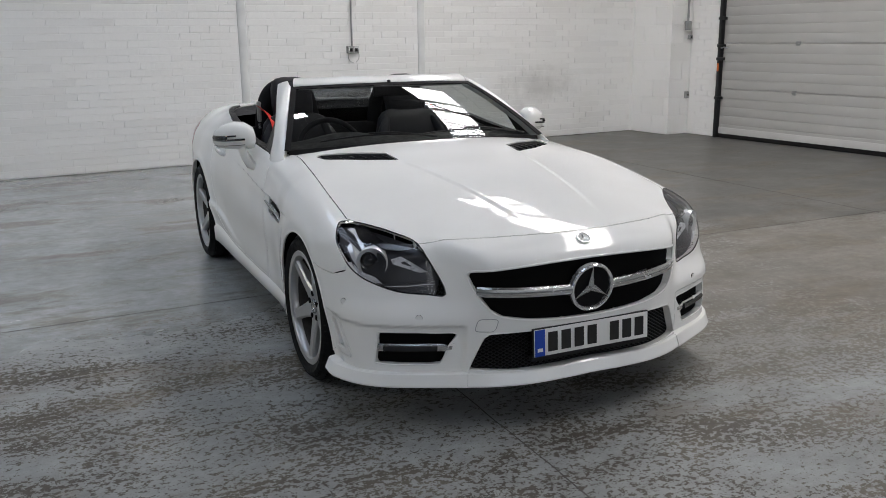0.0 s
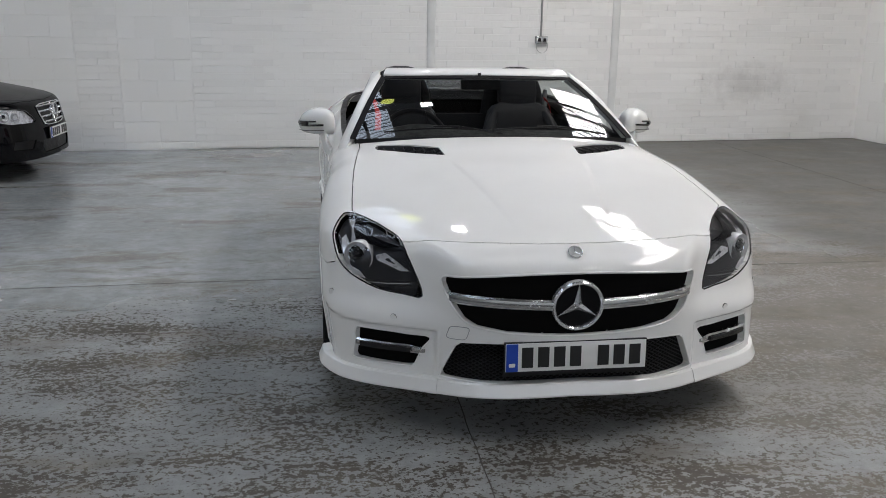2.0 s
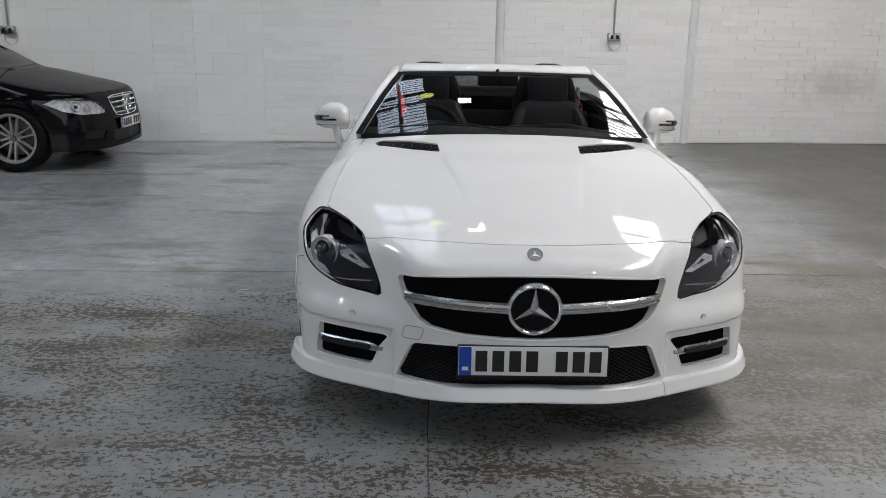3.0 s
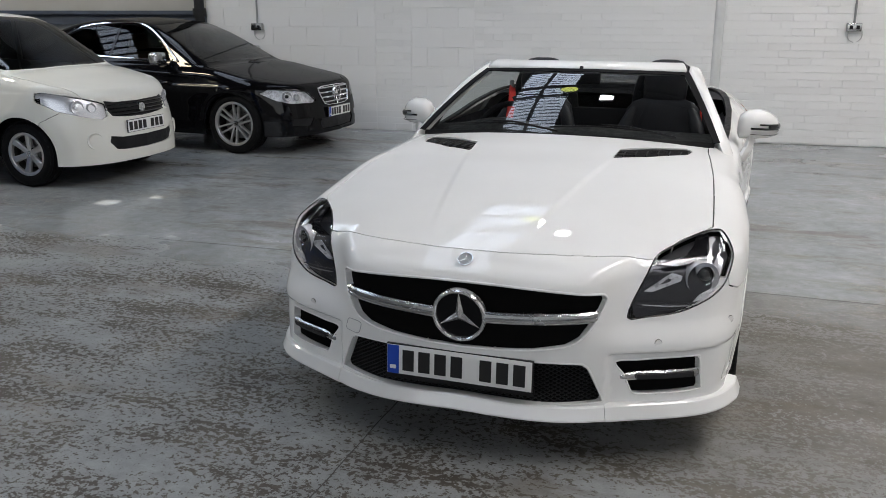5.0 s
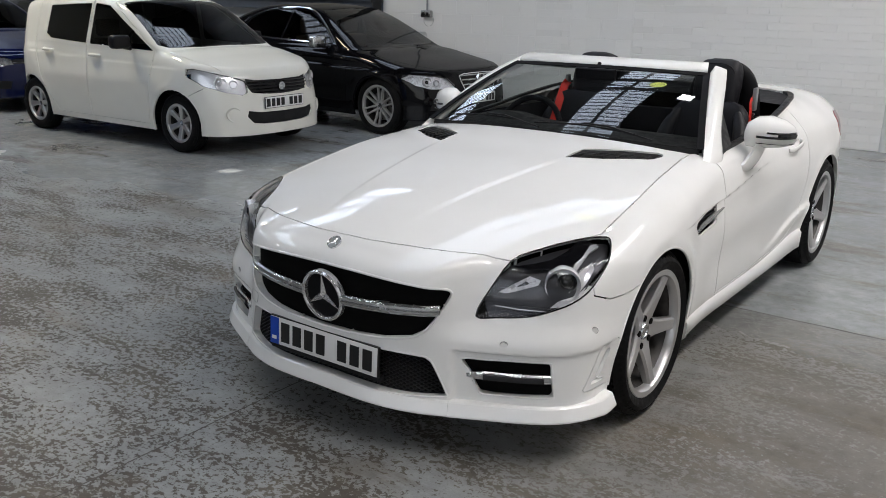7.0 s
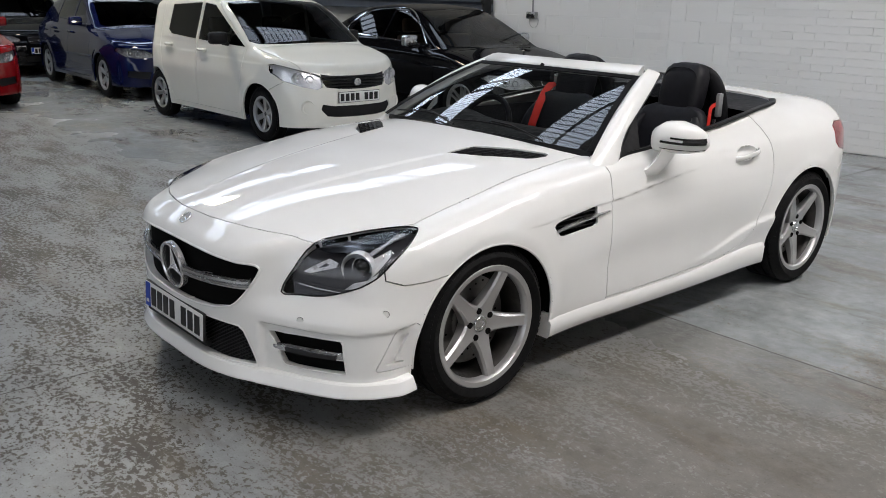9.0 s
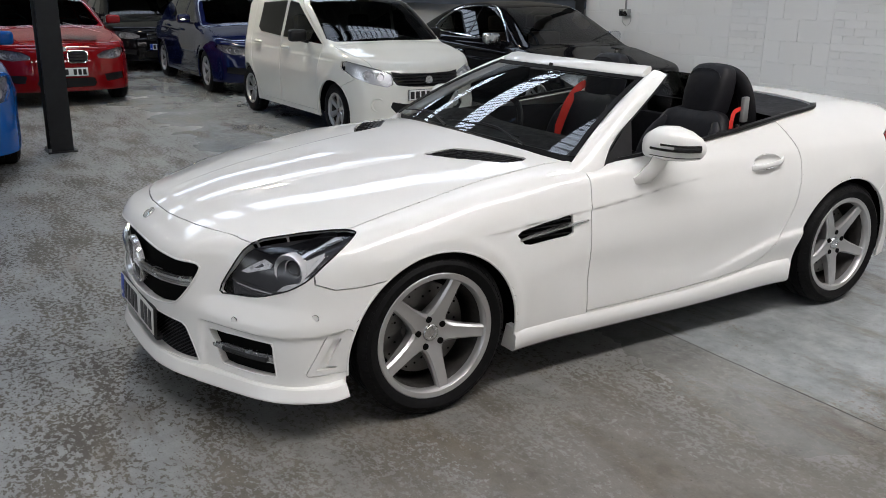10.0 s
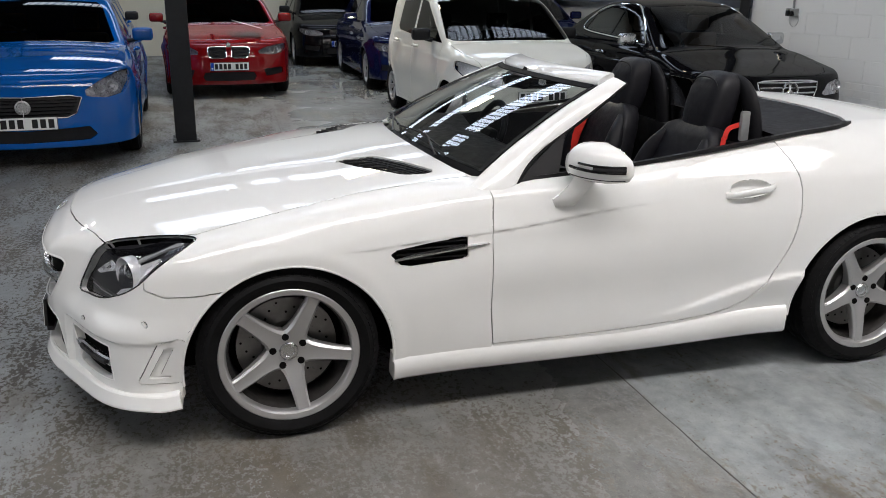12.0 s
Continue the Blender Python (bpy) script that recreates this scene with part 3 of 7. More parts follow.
def truss(y):
    """A steel roof truss: two chords, posts and diagonals."""
    t = thing("roof_truss", pose(0, y, 0), "dark steel lattice roof truss under the roof sheets", "truss", "roof trusses")
    zt, zb = ROOF_Z - 0.06, ROOF_Z - 0.75
    part("top_chord", boxes(((-17, -0.05, zt - 0.05), (7, 0.05, zt + 0.05))), STEEL_BLACK, t, smooth=False)
    part("bottom_chord", boxes(((-17, -0.05, zb - 0.05), (7, 0.05, zb + 0.05))), STEEL_BLACK, t, smooth=False)
    bm = nb()
    x, up_ = -17.0, True
    while x < 6.9:
        a, b = Vector((x, 0, zb if up_ else zt)), Vector((x + 1.2, 0, zt if up_ else zb))
        tube(bm, [a, b], 0.028, 6)
        x, up_ = x + 1.2, not up_
    part("lattice", bm, STEEL_BLACK, t)


for ty in (-7.5, -3.6, 0.3, 4.2):
    truss(ty)


def purlin(x):
    t = part("roof_purlin", boxes(((x - 0.035, -12.3, ROOF_Z - 0.055), (x + 0.035, 8, ROOF_Z - 0.004))), STEEL_BLACK, smooth=False)
    tagged(t, "dark steel roof purlin under the sheets", "purlin", "roof purlins")


for px in (-16.7, -12.7, -8.3, -3.9, -1.7, 0.5, 2.7, 4.7):
    purlin(px)


def steel_column():
    """The black I-section stanchion with its base plate and bolts."""
    t = thing("steel_column", pose(-5.50, -0.31, 0, 0, 0, 2), "black painted steel stanchion bolted to the floor", "column")
    h, w, d = ROOF_Z - 0.06, 0.20, 0.20
    bm = nb()
    box(bm, (-d / 2, -w / 2, 0.012), (-d / 2 + 0.015, w / 2, h), 0.003)
    box(bm, (d / 2 - 0.015, -w / 2, 0.012), (d / 2, w / 2, h), 0.003)
    box(bm, (-d / 2 + 0.014, -0.006, 0.012), (d / 2 - 0.014, 0.006, h))
    part("shaft", bm, STEEL_BLACK, t)
    part("base_plate", box(nb(), (-0.13, -0.13, 0), (0.13, 0.13, 0.014), 0.003), STEEL_BLACK, t)
    for sx in (-1, 1):
        for sy in (-1, 1):
            part("bolt", cyl(nb(), 0.012, 0.012, 0.03, Matrix.Translation((sx * 0.11, sy * 0.11, 0.026)), 6), STEEL_GREY, t)


steel_column()


# roller door in the east wall: stacked panels with hinges, track and a black bottom seal
def sectional_door():
    t = thing("door_1", ROOM @ Matrix.Translation((6.88, -1.47, 0)), "pale grey insulated sectional roller door, closed", "roller door", kind="structure")
    width, ph = 3.45, 0.623
    for i in range(6):
        z0 = 0.06 + i * ph
        bm = nb()
        n = 5
        box(bm, (0.0045, -width, z0 + 0.002), (0.055, 0, z0 + ph - 0.002), 0.002)
        for k in range(n):
            za = z0 + 0.012 + k * (ph - 0.018) / n
            box(bm, (0.0, -width + 0.01, za), (0.02, -0.01, za + (ph - 0.018) / n - 0.005), 0.003)
        part("door_panel", bm, DOOR_GREY, t)
        if i:
            for yy in (-1.24, -2.61):
                bm = nb()
                box(bm, (-0.012, yy - 0.03, z0 - 0.03), (0.002, yy + 0.03, z0 + 0.03), 0.003)
                tube(bm, [(-0.014, yy - 0.035, z0), (-0.014, yy + 0.035, z0)], 0.008, 8)
                part("hinge", bm, STEEL_GREY, t)
    part("bottom_seal", box(nb(), (0.0, -width, 0.0), (0.06, 0, 0.062), 0.008), BLACK_PLASTIC, t)
    part("bottom_rail", box(nb(), (-0.006, -width, 0.06), (0.004, 0, 0.15), 0.003), WALL_GREY, t)
    bm = nb()
    box(bm, (-0.06, 0.005, 0), (0.02, 0.05, 3.85), 0.004)
    part("track", bm, STEEL_BLACK, t)
    for z in (0.56, 1.10, 1.28, 1.65, 2.2):
        bm = nb()
        box(bm, (-0.07, -0.05, z - 0.02), (-0.008, 0.06, z + 0.02), 0.004)
        cyl(bm, 0.022, 0.022, 0.03, Matrix.Translation((-0.06, -0.02, z)) @ pose(0, 0, 0, 0, 90, 0), 12)
        part("roller_bracket", bm, STEEL_BLACK, t)
    part("sticker", box(nb(), (-0.0625, 0.012, 0.93), (-0.0605, 0.044, 1.04)), ORANGE, t, "orange warning sticker")
    bm = nb()
    tube(bm, [(-0.07, -0.02, 1.25), (-0.09, -0.09, 1.26), (-0.085, -0.16, 1.25)], 0.010, 8)
    part("latch", bm, STEEL_GREY, t)


sectional_door()

# ---- car bodies: smooth solids met by rays from a spine ----
def smax(a, b, k):
    h = np.maximum(k - np.abs(a - b), 0)
    return np.maximum(a, b) + h * h / (4 * k)


def smin(a, b, k):
    return -smax(-a, -b, k)


def step(x, a, b):
    t = np.clip((x - a) / (b - a), 0, 1)
    return t * t * (3 - 2 * t)


# the white roadster, nose towards -y, front axle at y = 0
HW = curve([-0.95, -0.6, -0.4, -0.2, 0, 0.25, 0.45, 0.65, 0.9, 1.4, 1.9, 2.15, 2.43, 2.7, 2.95, 3.2],
           [0.93, 0.905, 0.893, 0.895, 0.897, 0.89, 0.872, 0.864, 0.868, 0.874, 0.880, 0.892, 0.902, 0.895, 0.87, 0.80])
HTUM = curve([0.1, 0.2, 0.3, 0.45, 0.58, 0.68, 0.76, 0.82, 0.88, 0.95, 1.05],
             [0.05, 0.03, 0.015, 0.003, 0, 0.008, 0.025, 0.045, 0.085, 0.14, 0.22])
HTC = curve([-0.95, -0.90, -0.86, -0.83, -0.784, -0.74, -0.60, -0.4, -0.1, 0.2, 0.5, 0.62, 1.0, 2.3, 2.7, 3.0, 3.15, 3.3],
            [0.40, 0.55, 0.622, 0.655, 0.687, 0.715, 0.757, 0.80, 0.845, 0.88, 0.915, 0.925, 0.94, 1.01, 1.02, 0.99, 0.95, 0.80])
HTE = curve([-0.9, -0.7, -0.5, -0.29, 0, 0.3, 0.6, 0.8, 1.0, 1.33, 1.74, 2.2, 2.5, 2.8, 3.0, 3.15, 3.3],
            [0.52, 0.61, 0.68, 0.745, 0.80, 0.845, 0.862, 0.866, 0.875, 0.90, 0.945, 0.985, 0.99, 0.975, 0.95, 0.90, 0.76])
HBLEND = curve([-0.9, -0.3, 0.3, 0.7, 0.9, 2.0, 2.3, 2.6, 3.2], [0.08, 0.10, 0.11, 0.06, 0.035, 0.035, 0.10, 0.16, 0.14])
HPLAN = curve([0, 0.15, 0.26, 0.38, 0.47, 0.62, 0.70, 0.77, 0.82, 0.86, 0.885, 0.91],
              [-0.862, -0.858, -0.846, -0.812, -0.768, -0.70, -0.66, -0.612, -0.56, -0.485, -0.40, -0.2])
HLEAN = curve([0.1, 0.2, 0.3, 0.42, 0.5, 0.6, 0.7, 0.8], [0.02, 0, 0, 0.01, 0.05, 0.075, 0.11, 0.18])
HREAR = curve([0, 0.4, 0.65, 0.8, 0.87, 0.905], [3.23, 3.20, 3.10, 2.98, 2.85, 2.6])
HCREASE = curve([0.3, 0.74, 1.25, 2.0], [0.675, 0.70, 0.755, 0.82])


def hero_side(y, z):
    x = HW(y) - HTUM(z)
    # character line fading along the door, and a hollow under it
    fade = step(y, 0.15, 0.5) * (1 - step(y, 1.0, 1.5))
    x = x - fade * 0.008 * step(HCREASE(y) - z, -0.004, 0.004) * (1 - step(HCREASE(y) - z, 0.05, 0.22))
    # the bumper's flank steps in under its ridge
    x = x - 0.016 * (1 - step(z, 0.400 + 0.12 * (y + 0.45), 0.413 + 0.12 * (y + 0.45))) * (1 - step(y, -0.40, -0.33))
    # flares round the wheels
    for wy in (0.0, 2.43):
        r = np.hypot(y - wy, z - 0.30)
        x = x + 0.004 * np.exp(-((r - 0.385) / 0.03) ** 2)
    # ridge that rises from the sill to the rear wheel, sharp above and easing out below
    rise = 0.295 + 0.135 * step(y, 1.35, 2.06)
    up_, down = np.maximum(z - rise, 0), np.maximum(rise - z, 0)
    x = x + 0.016 * step(y, 1.30, 1.90) * (1 - step(y, 2.06, 2.2)) * np.exp(-(up_ / 0.014) ** 2 - (down / 0.07) ** 2)
    # lower door hollow
    x = x - 0.010 * np.exp(-((z - 0.42) / 0.10) ** 2) * step(y, 0.45, 0.8) * (1 - step(y, 1.7, 2.0))
    return x


def hero_top(x, y):
    a = np.abs(x)
    z = HTC(y) + (HTE(y) - HTC(y)) * (a / 0.75) ** 2.2
    # raised centre of the bonnet between two creases
    xr = 0.17 + 0.16 * (y + 0.7)
    on = step(y, -0.72, -0.3) * (1 - step(y, 0.05, 0.34))
    z = z + on * 0.0045 * step(xr - a, -0.014, 0.018)
    return z


def hero_front(x, z):
    a = np.abs(x)
    y = HPLAN(a) + HLEAN(z) * step(a, 0.40, 0.56)
    return y + 0.018 * (1 - step(z, 0.390, 0.404)) * step(a, 0.478, 0.492)


def hero_solid(x, y, z):
    g = smax(x - hero_side(y, z), z - hero_top(x, y), HBLEND(y))
    g = smax(g, hero_front(x, z) - y, 0.05)
    g = smax(g, y - HREAR(np.abs(x)), 0.12)
    return smax(g, 0.165 - z, 0.02)


def shell(g, ya, yb, zc, ny, nt, nc, reach=2.4):
    """A half body (x >= 0) as a bmesh: rays from a spine along y meet the solid g."""
    th = np.linspace(0.0, math.pi, nt + 1)
    rows_o, rows_d = [], []
    for i in range(nc):
        p = 0.012 + (math.pi / 2 - 0.012) * (i / nc)
        rows_o.append(ya)
        rows_d.append(p)
    for i in range(ny + 1):
        rows_o.append(ya + (yb - ya) * i / ny)
        rows_d.append(math.pi / 2)
    for i in range(1, nc + 1):
        rows_o.append(yb)
        rows_d.append(math.pi / 2 + (math.pi / 2 - 0.012) * (i / nc))
    oy, ph = np.array(rows_o)[:, None], np.array(rows_d)[:, None]
    dx = np.sin(ph) * np.sin(th)[None]
    dy = -np.cos(ph) + 0 * th[None]
    dz = -np.sin(ph) * np.cos(th)[None]
    lo, hi = np.zeros_like(dx), np.full_like(dx, reach)
    for _ in range(26):
        t = (lo + hi) / 2
        out = g(dx * t, oy + dy * t, zc + dz * t) > 0
        hi, lo = np.where(out, t, hi), np.where(out, lo, t)
    co = np.stack([dx * hi, oy + dy * hi, zc + dz * hi], -1)
    co[:, 0, 0] = co[:, -1, 0] = 0.0
    n, m = co.shape[:2]
    idx = np.arange(n * m).reshape(n, m)
    faces = np.stack([idx[:-1, :-1], idx[:-1, 1:], idx[1:, 1:], idx[1:, :-1]], -1).reshape(-1, 4)
    me = bpy.data.meshes.new("shell")
    me.from_pydata(co.reshape(-1, 3).tolist(), [], faces.tolist())
    bm = bmesh.new()
    bm.from_mesh(me)
    bpy.data.meshes.remove(me)
    bmesh.ops.recalc_face_normals(bm, faces=bm.faces)
    if sum(f.normal.x for f in bm.faces) < 0:
        bmesh.ops.reverse_faces(bm, faces=bm.faces)
    bm.faces.layers.int.new("panel")
    return bm


SIDE = (Vector((0, 1, 0)), Vector((0, 0, 1)))
FRONT = (Vector((1, 0, 0)), Vector((0, 0, 1)))
TOP = (Vector((1, 0, 0)), Vector((0, 1, 0)))


def oblique(deg):
    a = radians(deg)
    return (Vector((math.cos(a), math.sin(a), 0)), Vector((0, 0, 1)))


def inside(poly, h, v):
    c = False
    n = len(poly)
    for i in range(n):
        (h0, v0), (h1, v1) = poly[i - 1], poly[i]
        if (v0 > v) != (v1 > v) and h < (h1 - h0) * (v - v0) / (v1 - v0) + h0:
            c = not c
    return c


def cut(bm, poly, view, label, keep=None, only=None):
    """Cuts the outline poly, seen along a view, into the shell and labels the faces inside it."""
    H, V = view
    lay = bm.faces.layers.int["panel"]
    hs, vs = [p[0] for p in poly], [p[1] for p in poly]
    pad = 0.03
    box_ = (min(hs) - pad, max(hs) + pad, min(vs) - pad, max(vs) + pad)
    cand = set()
    for f in bm.faces:
        c = f.calc_center_median()
        h, v = c.dot(H), c.dot(V)
        if box_[0] < h < box_[1] and box_[2] < v < box_[3] and (keep is None or keep(c, f.normal)):
            cand.add(f)
    for i in range(len(poly)):
        a, b = poly[i - 1], poly[i]
        if abs(a[0] - b[0]) + abs(a[1] - b[1]) < 1e-6:
            continue
        lo_h, hi_h, lo_v, hi_v = min(a[0], b[0]), max(a[0], b[0]), min(a[1], b[1]), max(a[1], b[1])
        sub = []
        for f in cand:
            ph = [v.co.dot(H) for v in f.verts]
            pv = [v.co.dot(V) for v in f.verts]
            if max(ph) >= lo_h and min(ph) <= hi_h and max(pv) >= lo_v and min(pv) <= hi_v:
                sub.append(f)
        if not sub:
            continue
        no = H * (b[1] - a[1]) - V * (b[0] - a[0])
        geom = set(sub)
        for f in sub:
            geom.update(f.edges)
            geom.update(f.verts)
        res = bmesh.ops.bisect_plane(bm, geom=list(geom), dist=1e-5, plane_co=H * a[0] + V * a[1], plane_no=no.normalized())
        for x in res["geom_cut"]:
            cand.update(f for f in x.link_faces if keep is None or keep(f.calc_center_median(), f.normal))
        cand = {f for f in cand if f.is_valid}
    for f in cand:
        c = f.calc_center_median()
        if inside(poly, c.dot(H), c.dot(V)) and (only is None or f[lay] in only):
            f[lay] = label
    return bm


def trim_below(bm, z):
    bmesh.ops.bisect_plane(bm, geom=[*bm.verts, *bm.edges, *bm.faces], dist=1e-5, plane_co=(0, 0, z), plane_no=(0, 0, 1), clear_inner=True)


def true_normals(me, g):
    """Shades a body mesh by the slope of the solid it was cut from; turned-down edges stay flat."""
    n = len(me.vertices)
    co = np.empty(n * 3)
    me.vertices.foreach_get("co", co)
    co = co.reshape(-1, 3)
    sign = np.where(co[:, 0] < 0, -1.0, 1.0)
    x, y, z = np.abs(co[:, 0]), co[:, 1], co[:, 2]
    e = 0.0025
    gr = np.stack([g(x + e, y, z) - g(x - e, y, z), g(x, y + e, z) - g(x, y - e, z), g(x, y, z + e) - g(x, y, z - e)], -1)
    gr[x < 1e-4, 0] = 0
    gr[:, 0] *= sign
    gr /= np.maximum(np.linalg.norm(gr, axis=1, keepdims=True), 1e-9)
    m, k = len(me.polygons), len(me.loops)
    pn, tot, vi = np.empty(m * 3), np.empty(m, int), np.empty(k, int)
    me.polygons.foreach_get("normal", pn)
    me.polygons.foreach_get("loop_total", tot)
    me.loops.foreach_get("vertex_index", vi)
    flag = np.zeros(m, int)
    if "wall" in me.attributes:
        me.attributes["wall"].data.foreach_get("value", flag)
    pn = np.repeat(pn.reshape(-1, 3), tot, axis=0)
    flat = np.repeat(flag, tot) > 0
    out = gr[vi]
    flat |= (out * pn).sum(1) < 0.25
    out[flat] = pn[flat]
    me.normals_split_custom_set(out.tolist())


def panel(bm, labels, both=False, gap=0.0024, depth=0.012, lift=0.0):
    """A bmesh of the faces with these labels; both: with its mirror image welded on. Its edge is drawn in and turned down."""
    lay = bm.faces.layers.int["panel"]
    want = set(labels)
    out = bmesh.new()
    out.faces.layers.int.new("wall")
    vmap, mmap = {}, {}
    faces = [f for f in bm.faces if f[lay] in want]
    for f in faces:
        for v in f.verts:
            if v.index not in vmap:
                vmap[v.index] = out.verts.new(v.co + v.normal * lift)
                if both:
                    mmap[v.index] = vmap[v.index] if v.co.x < 1e-5 else out.verts.new(Vector((-v.co.x, v.co.y, v.co.z)) + Vector((-v.normal.x, v.normal.y, v.normal.z)) * lift)
    for f in faces:
        out.faces.new([vmap[v.index] for v in f.verts])
        if both:
            out.faces.new([mmap[v.index] for v in f.verts][::-1])
    turn_down(out, gap, depth)
    return out


def turn_down(out, gap, depth):
    out.normal_update()
    if depth <= 0:
        return
    rim = [e for e in out.edges if len(e.link_faces) == 1]
    near = {}
    for e in rim:
        for v, w in ((e.verts[0], e.verts[1]), (e.verts[1], e.verts[0])):
            near.setdefault(v, []).append((w, e.link_faces[0]))
    shift, low = {}, {}
    for v, ws in near.items():
        d = sum((f.calc_center_median() - v.co for _, f in ws), Vector())
        t = (ws[0][0].co - ws[-1][0].co) if len(ws) > 1 else (ws[0][0].co - v.co)
        if t.length > 1e-9:
            t.normalize()
            d -= t * d.dot(t)
        d -= v.normal * d.dot(v.normal)
        if d.length > 1e-9 and len(ws) == 2:
            shift[v] = d.normalized() * gap
        low[v] = v.normal.copy()
    for v, d in shift.items():
        v.co += d
    under = {v: out.verts.new(v.co - n * depth) for v, n in low.items()}
    for e in rim:
        a, b = e.verts
        loop = e.link_loops[0]
        if loop.vert is a:
            a, b = b, a
        try:
            out.faces.new((a, b, under[b], under[a]))[out.faces.layers.int["wall"]] = 1
        except ValueError:
            pass
        e.smooth = False


def mirrored(ob, name=None):
    """The same part on the other side of a car."""
    me = ob.data.copy()
    me.transform(Matrix.Diagonal((-1, 1, 1, 1)))
    me.flip_normals()
    o = link_mesh(name or ob.name.split(".")[0], me, None, ob.parent, ob.get("label", ""))
    return o


def hull(name, bm, mat_, parent, g, label=""):
    """A body panel, shaded by its solid."""
    a = part(name, bm, mat_, parent, label, angle=180)
    true_normals(a.data, g)
    return a


def pair_hull(name, bm, mat_, parent, g, label=""):
    a = part(name, bm, mat_, parent, label, angle=180)
    b = mirrored(a)
    true_normals(a.data, g)
    true_normals(b.data, g)
    return a, b


def pair(name, bm, mat_, parent, label="", **kw):
    a = part(name, bm, mat_, parent, label, **kw)
    return a, mirrored(a)


def circle(cx, cy, r, n=40, squash=1.0):
    return [(cx + r * math.cos(2 * math.pi * i / n), cy + squash * r * math.sin(2 * math.pi * i / n)) for i in range(n)]


def arch_outline(cx, cy, r, n=36):
    """A wheel opening: round above, straight down below."""
    pts = [(cx + r * math.cos(a), cy + r * math.sin(a)) for a in (math.pi * i / n for i in range(n + 1))]
    return [*pts, (cx - r, 0.0), (cx + r, 0.0)]


# ---- wheels ----
def wheel_meshes(tyre_r, rim_r, width, spokes, style, colour):
    """Meshes of one wheel, its axle along x, its face towards +x."""
    w = width / 2
    bm = nb()
    prof = []
    tr = tyre_r
    # outer shape from the inner bead over the tread to the outer bead
    outline = [(rim_r - 0.004, -w + 0.016), (rim_r + 0.012, -w + 0.004), ((rim_r + tr) / 2, -w - 0.004), (tr - 0.022, -w + 0.006), (tr - 0.006, -w + 0.022)]
    prof += outline
    gx = [-0.36, -0.12, 0.12, 0.36]
    for g_ in gx:
        c = g_ * width
        prof += [(tr, c - 0.006), (tr - 0.007, c - 0.004), (tr - 0.007, c + 0.004), (tr, c + 0.006)]
    prof += [(r, -x) for r, x in outline[::-1]]
    lathe(bm, prof, 72)
    # shoulder blocks on the outer tread edge
    for i in range(72):
        a = 2 * math.pi * i / 72
        m = Matrix.Rotation(a, 4, "X") @ Matrix.Translation((w - 0.020, 0, tr - 0.0135)) @ pose(0, 0, 0, 0, 38, 0)
        box(bm, (-0.019, -0.0085, -0.004), (0.019, 0.0085, 0.0035), m=m)
    tyre = bm
    # rim well, coloured dark to put in the shade behind the spokes
    bm = nb()
    lathe(bm, [(rim_r - 0.012, -w + 0.012), (rim_r - 0.02, -w + 0.02), (rim_r - 0.035, -w + 0.05), (rim_r - 0.034, w - 0.06), (rim_r - 0.022, w - 0.036)], 72)
    well = bm
    bm = nb()
    lathe(bm, [(rim_r - 0.026, w - 0.055), (rim_r - 0.024, w - 0.030), (rim_r - 0.021, w - 0.016), (rim_r - 0.016, w - 0.009), (rim_r + 0.002, w - 0.006), (rim_r + 0.007, w - 0.010), (rim_r + 0.005, w - 0.016)], 72)
    barrel = bm
    bm = nb()
    fx = w - 0.016
    # one spoke: stations of (radius, half width, face height, thickness)
    if style == "star":
        st = [(0.030, 0.054, fx - 0.034, 0.05), (0.058, 0.047, fx - 0.031, 0.05), (0.078, 0.037, fx - 0.027, 0.048), (0.110, 0.031, fx - 0.020, 0.042), (0.150, 0.0275, fx - 0.012, 0.036), (0.195, 0.0250, fx - 0.005, 0.03), (rim_r - 0.010, 0.0265, fx, 0.024)]
    elif style == "twin":
        st = [(0.030, 0.017, fx - 0.030, 0.04), (0.09, 0.011, fx - 0.016, 0.035), (0.16, 0.0095, fx - 0.006, 0.03), (rim_r - 0.010, 0.012, fx, 0.022)]
    else:
        st = [(0.025, 0.026, fx - 0.026, 0.04), (0.08, 0.024, fx - 0.014, 0.035), (0.13, 0.028, fx - 0.006, 0.03), (rim_r - 0.012, 0.036, fx, 0.022)]
    offs = (-0.026, 0.026) if style == "twin" else (0.0,)
    for i in range(spokes):
        a = 2 * math.pi * i / spokes
        for o in offs:
            M = Matrix.Rotation(a, 4, "X")
            rings = []
            for r, hw, f, th_ in st:
                lean = o * (0.55 + 0.9 * r / rim_r)
                ring = []
                for yy, xx in ((-hw, f - th_), (-hw, f - 0.009), (-hw * 0.72, f), (0, f + 0.002 if style != "star" else f - 0.0035), (hw * 0.72, f), (hw, f - 0.009), (hw, f - th_)):
                    ring.append(bm.verts.new(M @ Vector((xx, yy + lean, r))))
                rings.append(ring)
            for r0, r1 in zip(rings, rings[1:]):
                for j in range(6):
                    bm.faces.new((r0[j], r0[j + 1], r1[j + 1], r1[j]))
                bm.faces.new((r0[6], r0[0], r1[0], r1[6]))
            bm.faces.new(rings[0])
            bm.faces.new(rings[-1][::-1])
    lathe(bm, [(0.004, fx - 0.085), (0.066, fx - 0.085), (0.070, fx - 0.045), (0.062, fx - 0.036), (0.040, fx - 0.036), (0.036, fx - 0.044), (0.004, fx - 0.044)], 48)
    bmesh.ops.recalc_face_normals(bm, faces=bm.faces)
    spoke = bm
    cap = nb()
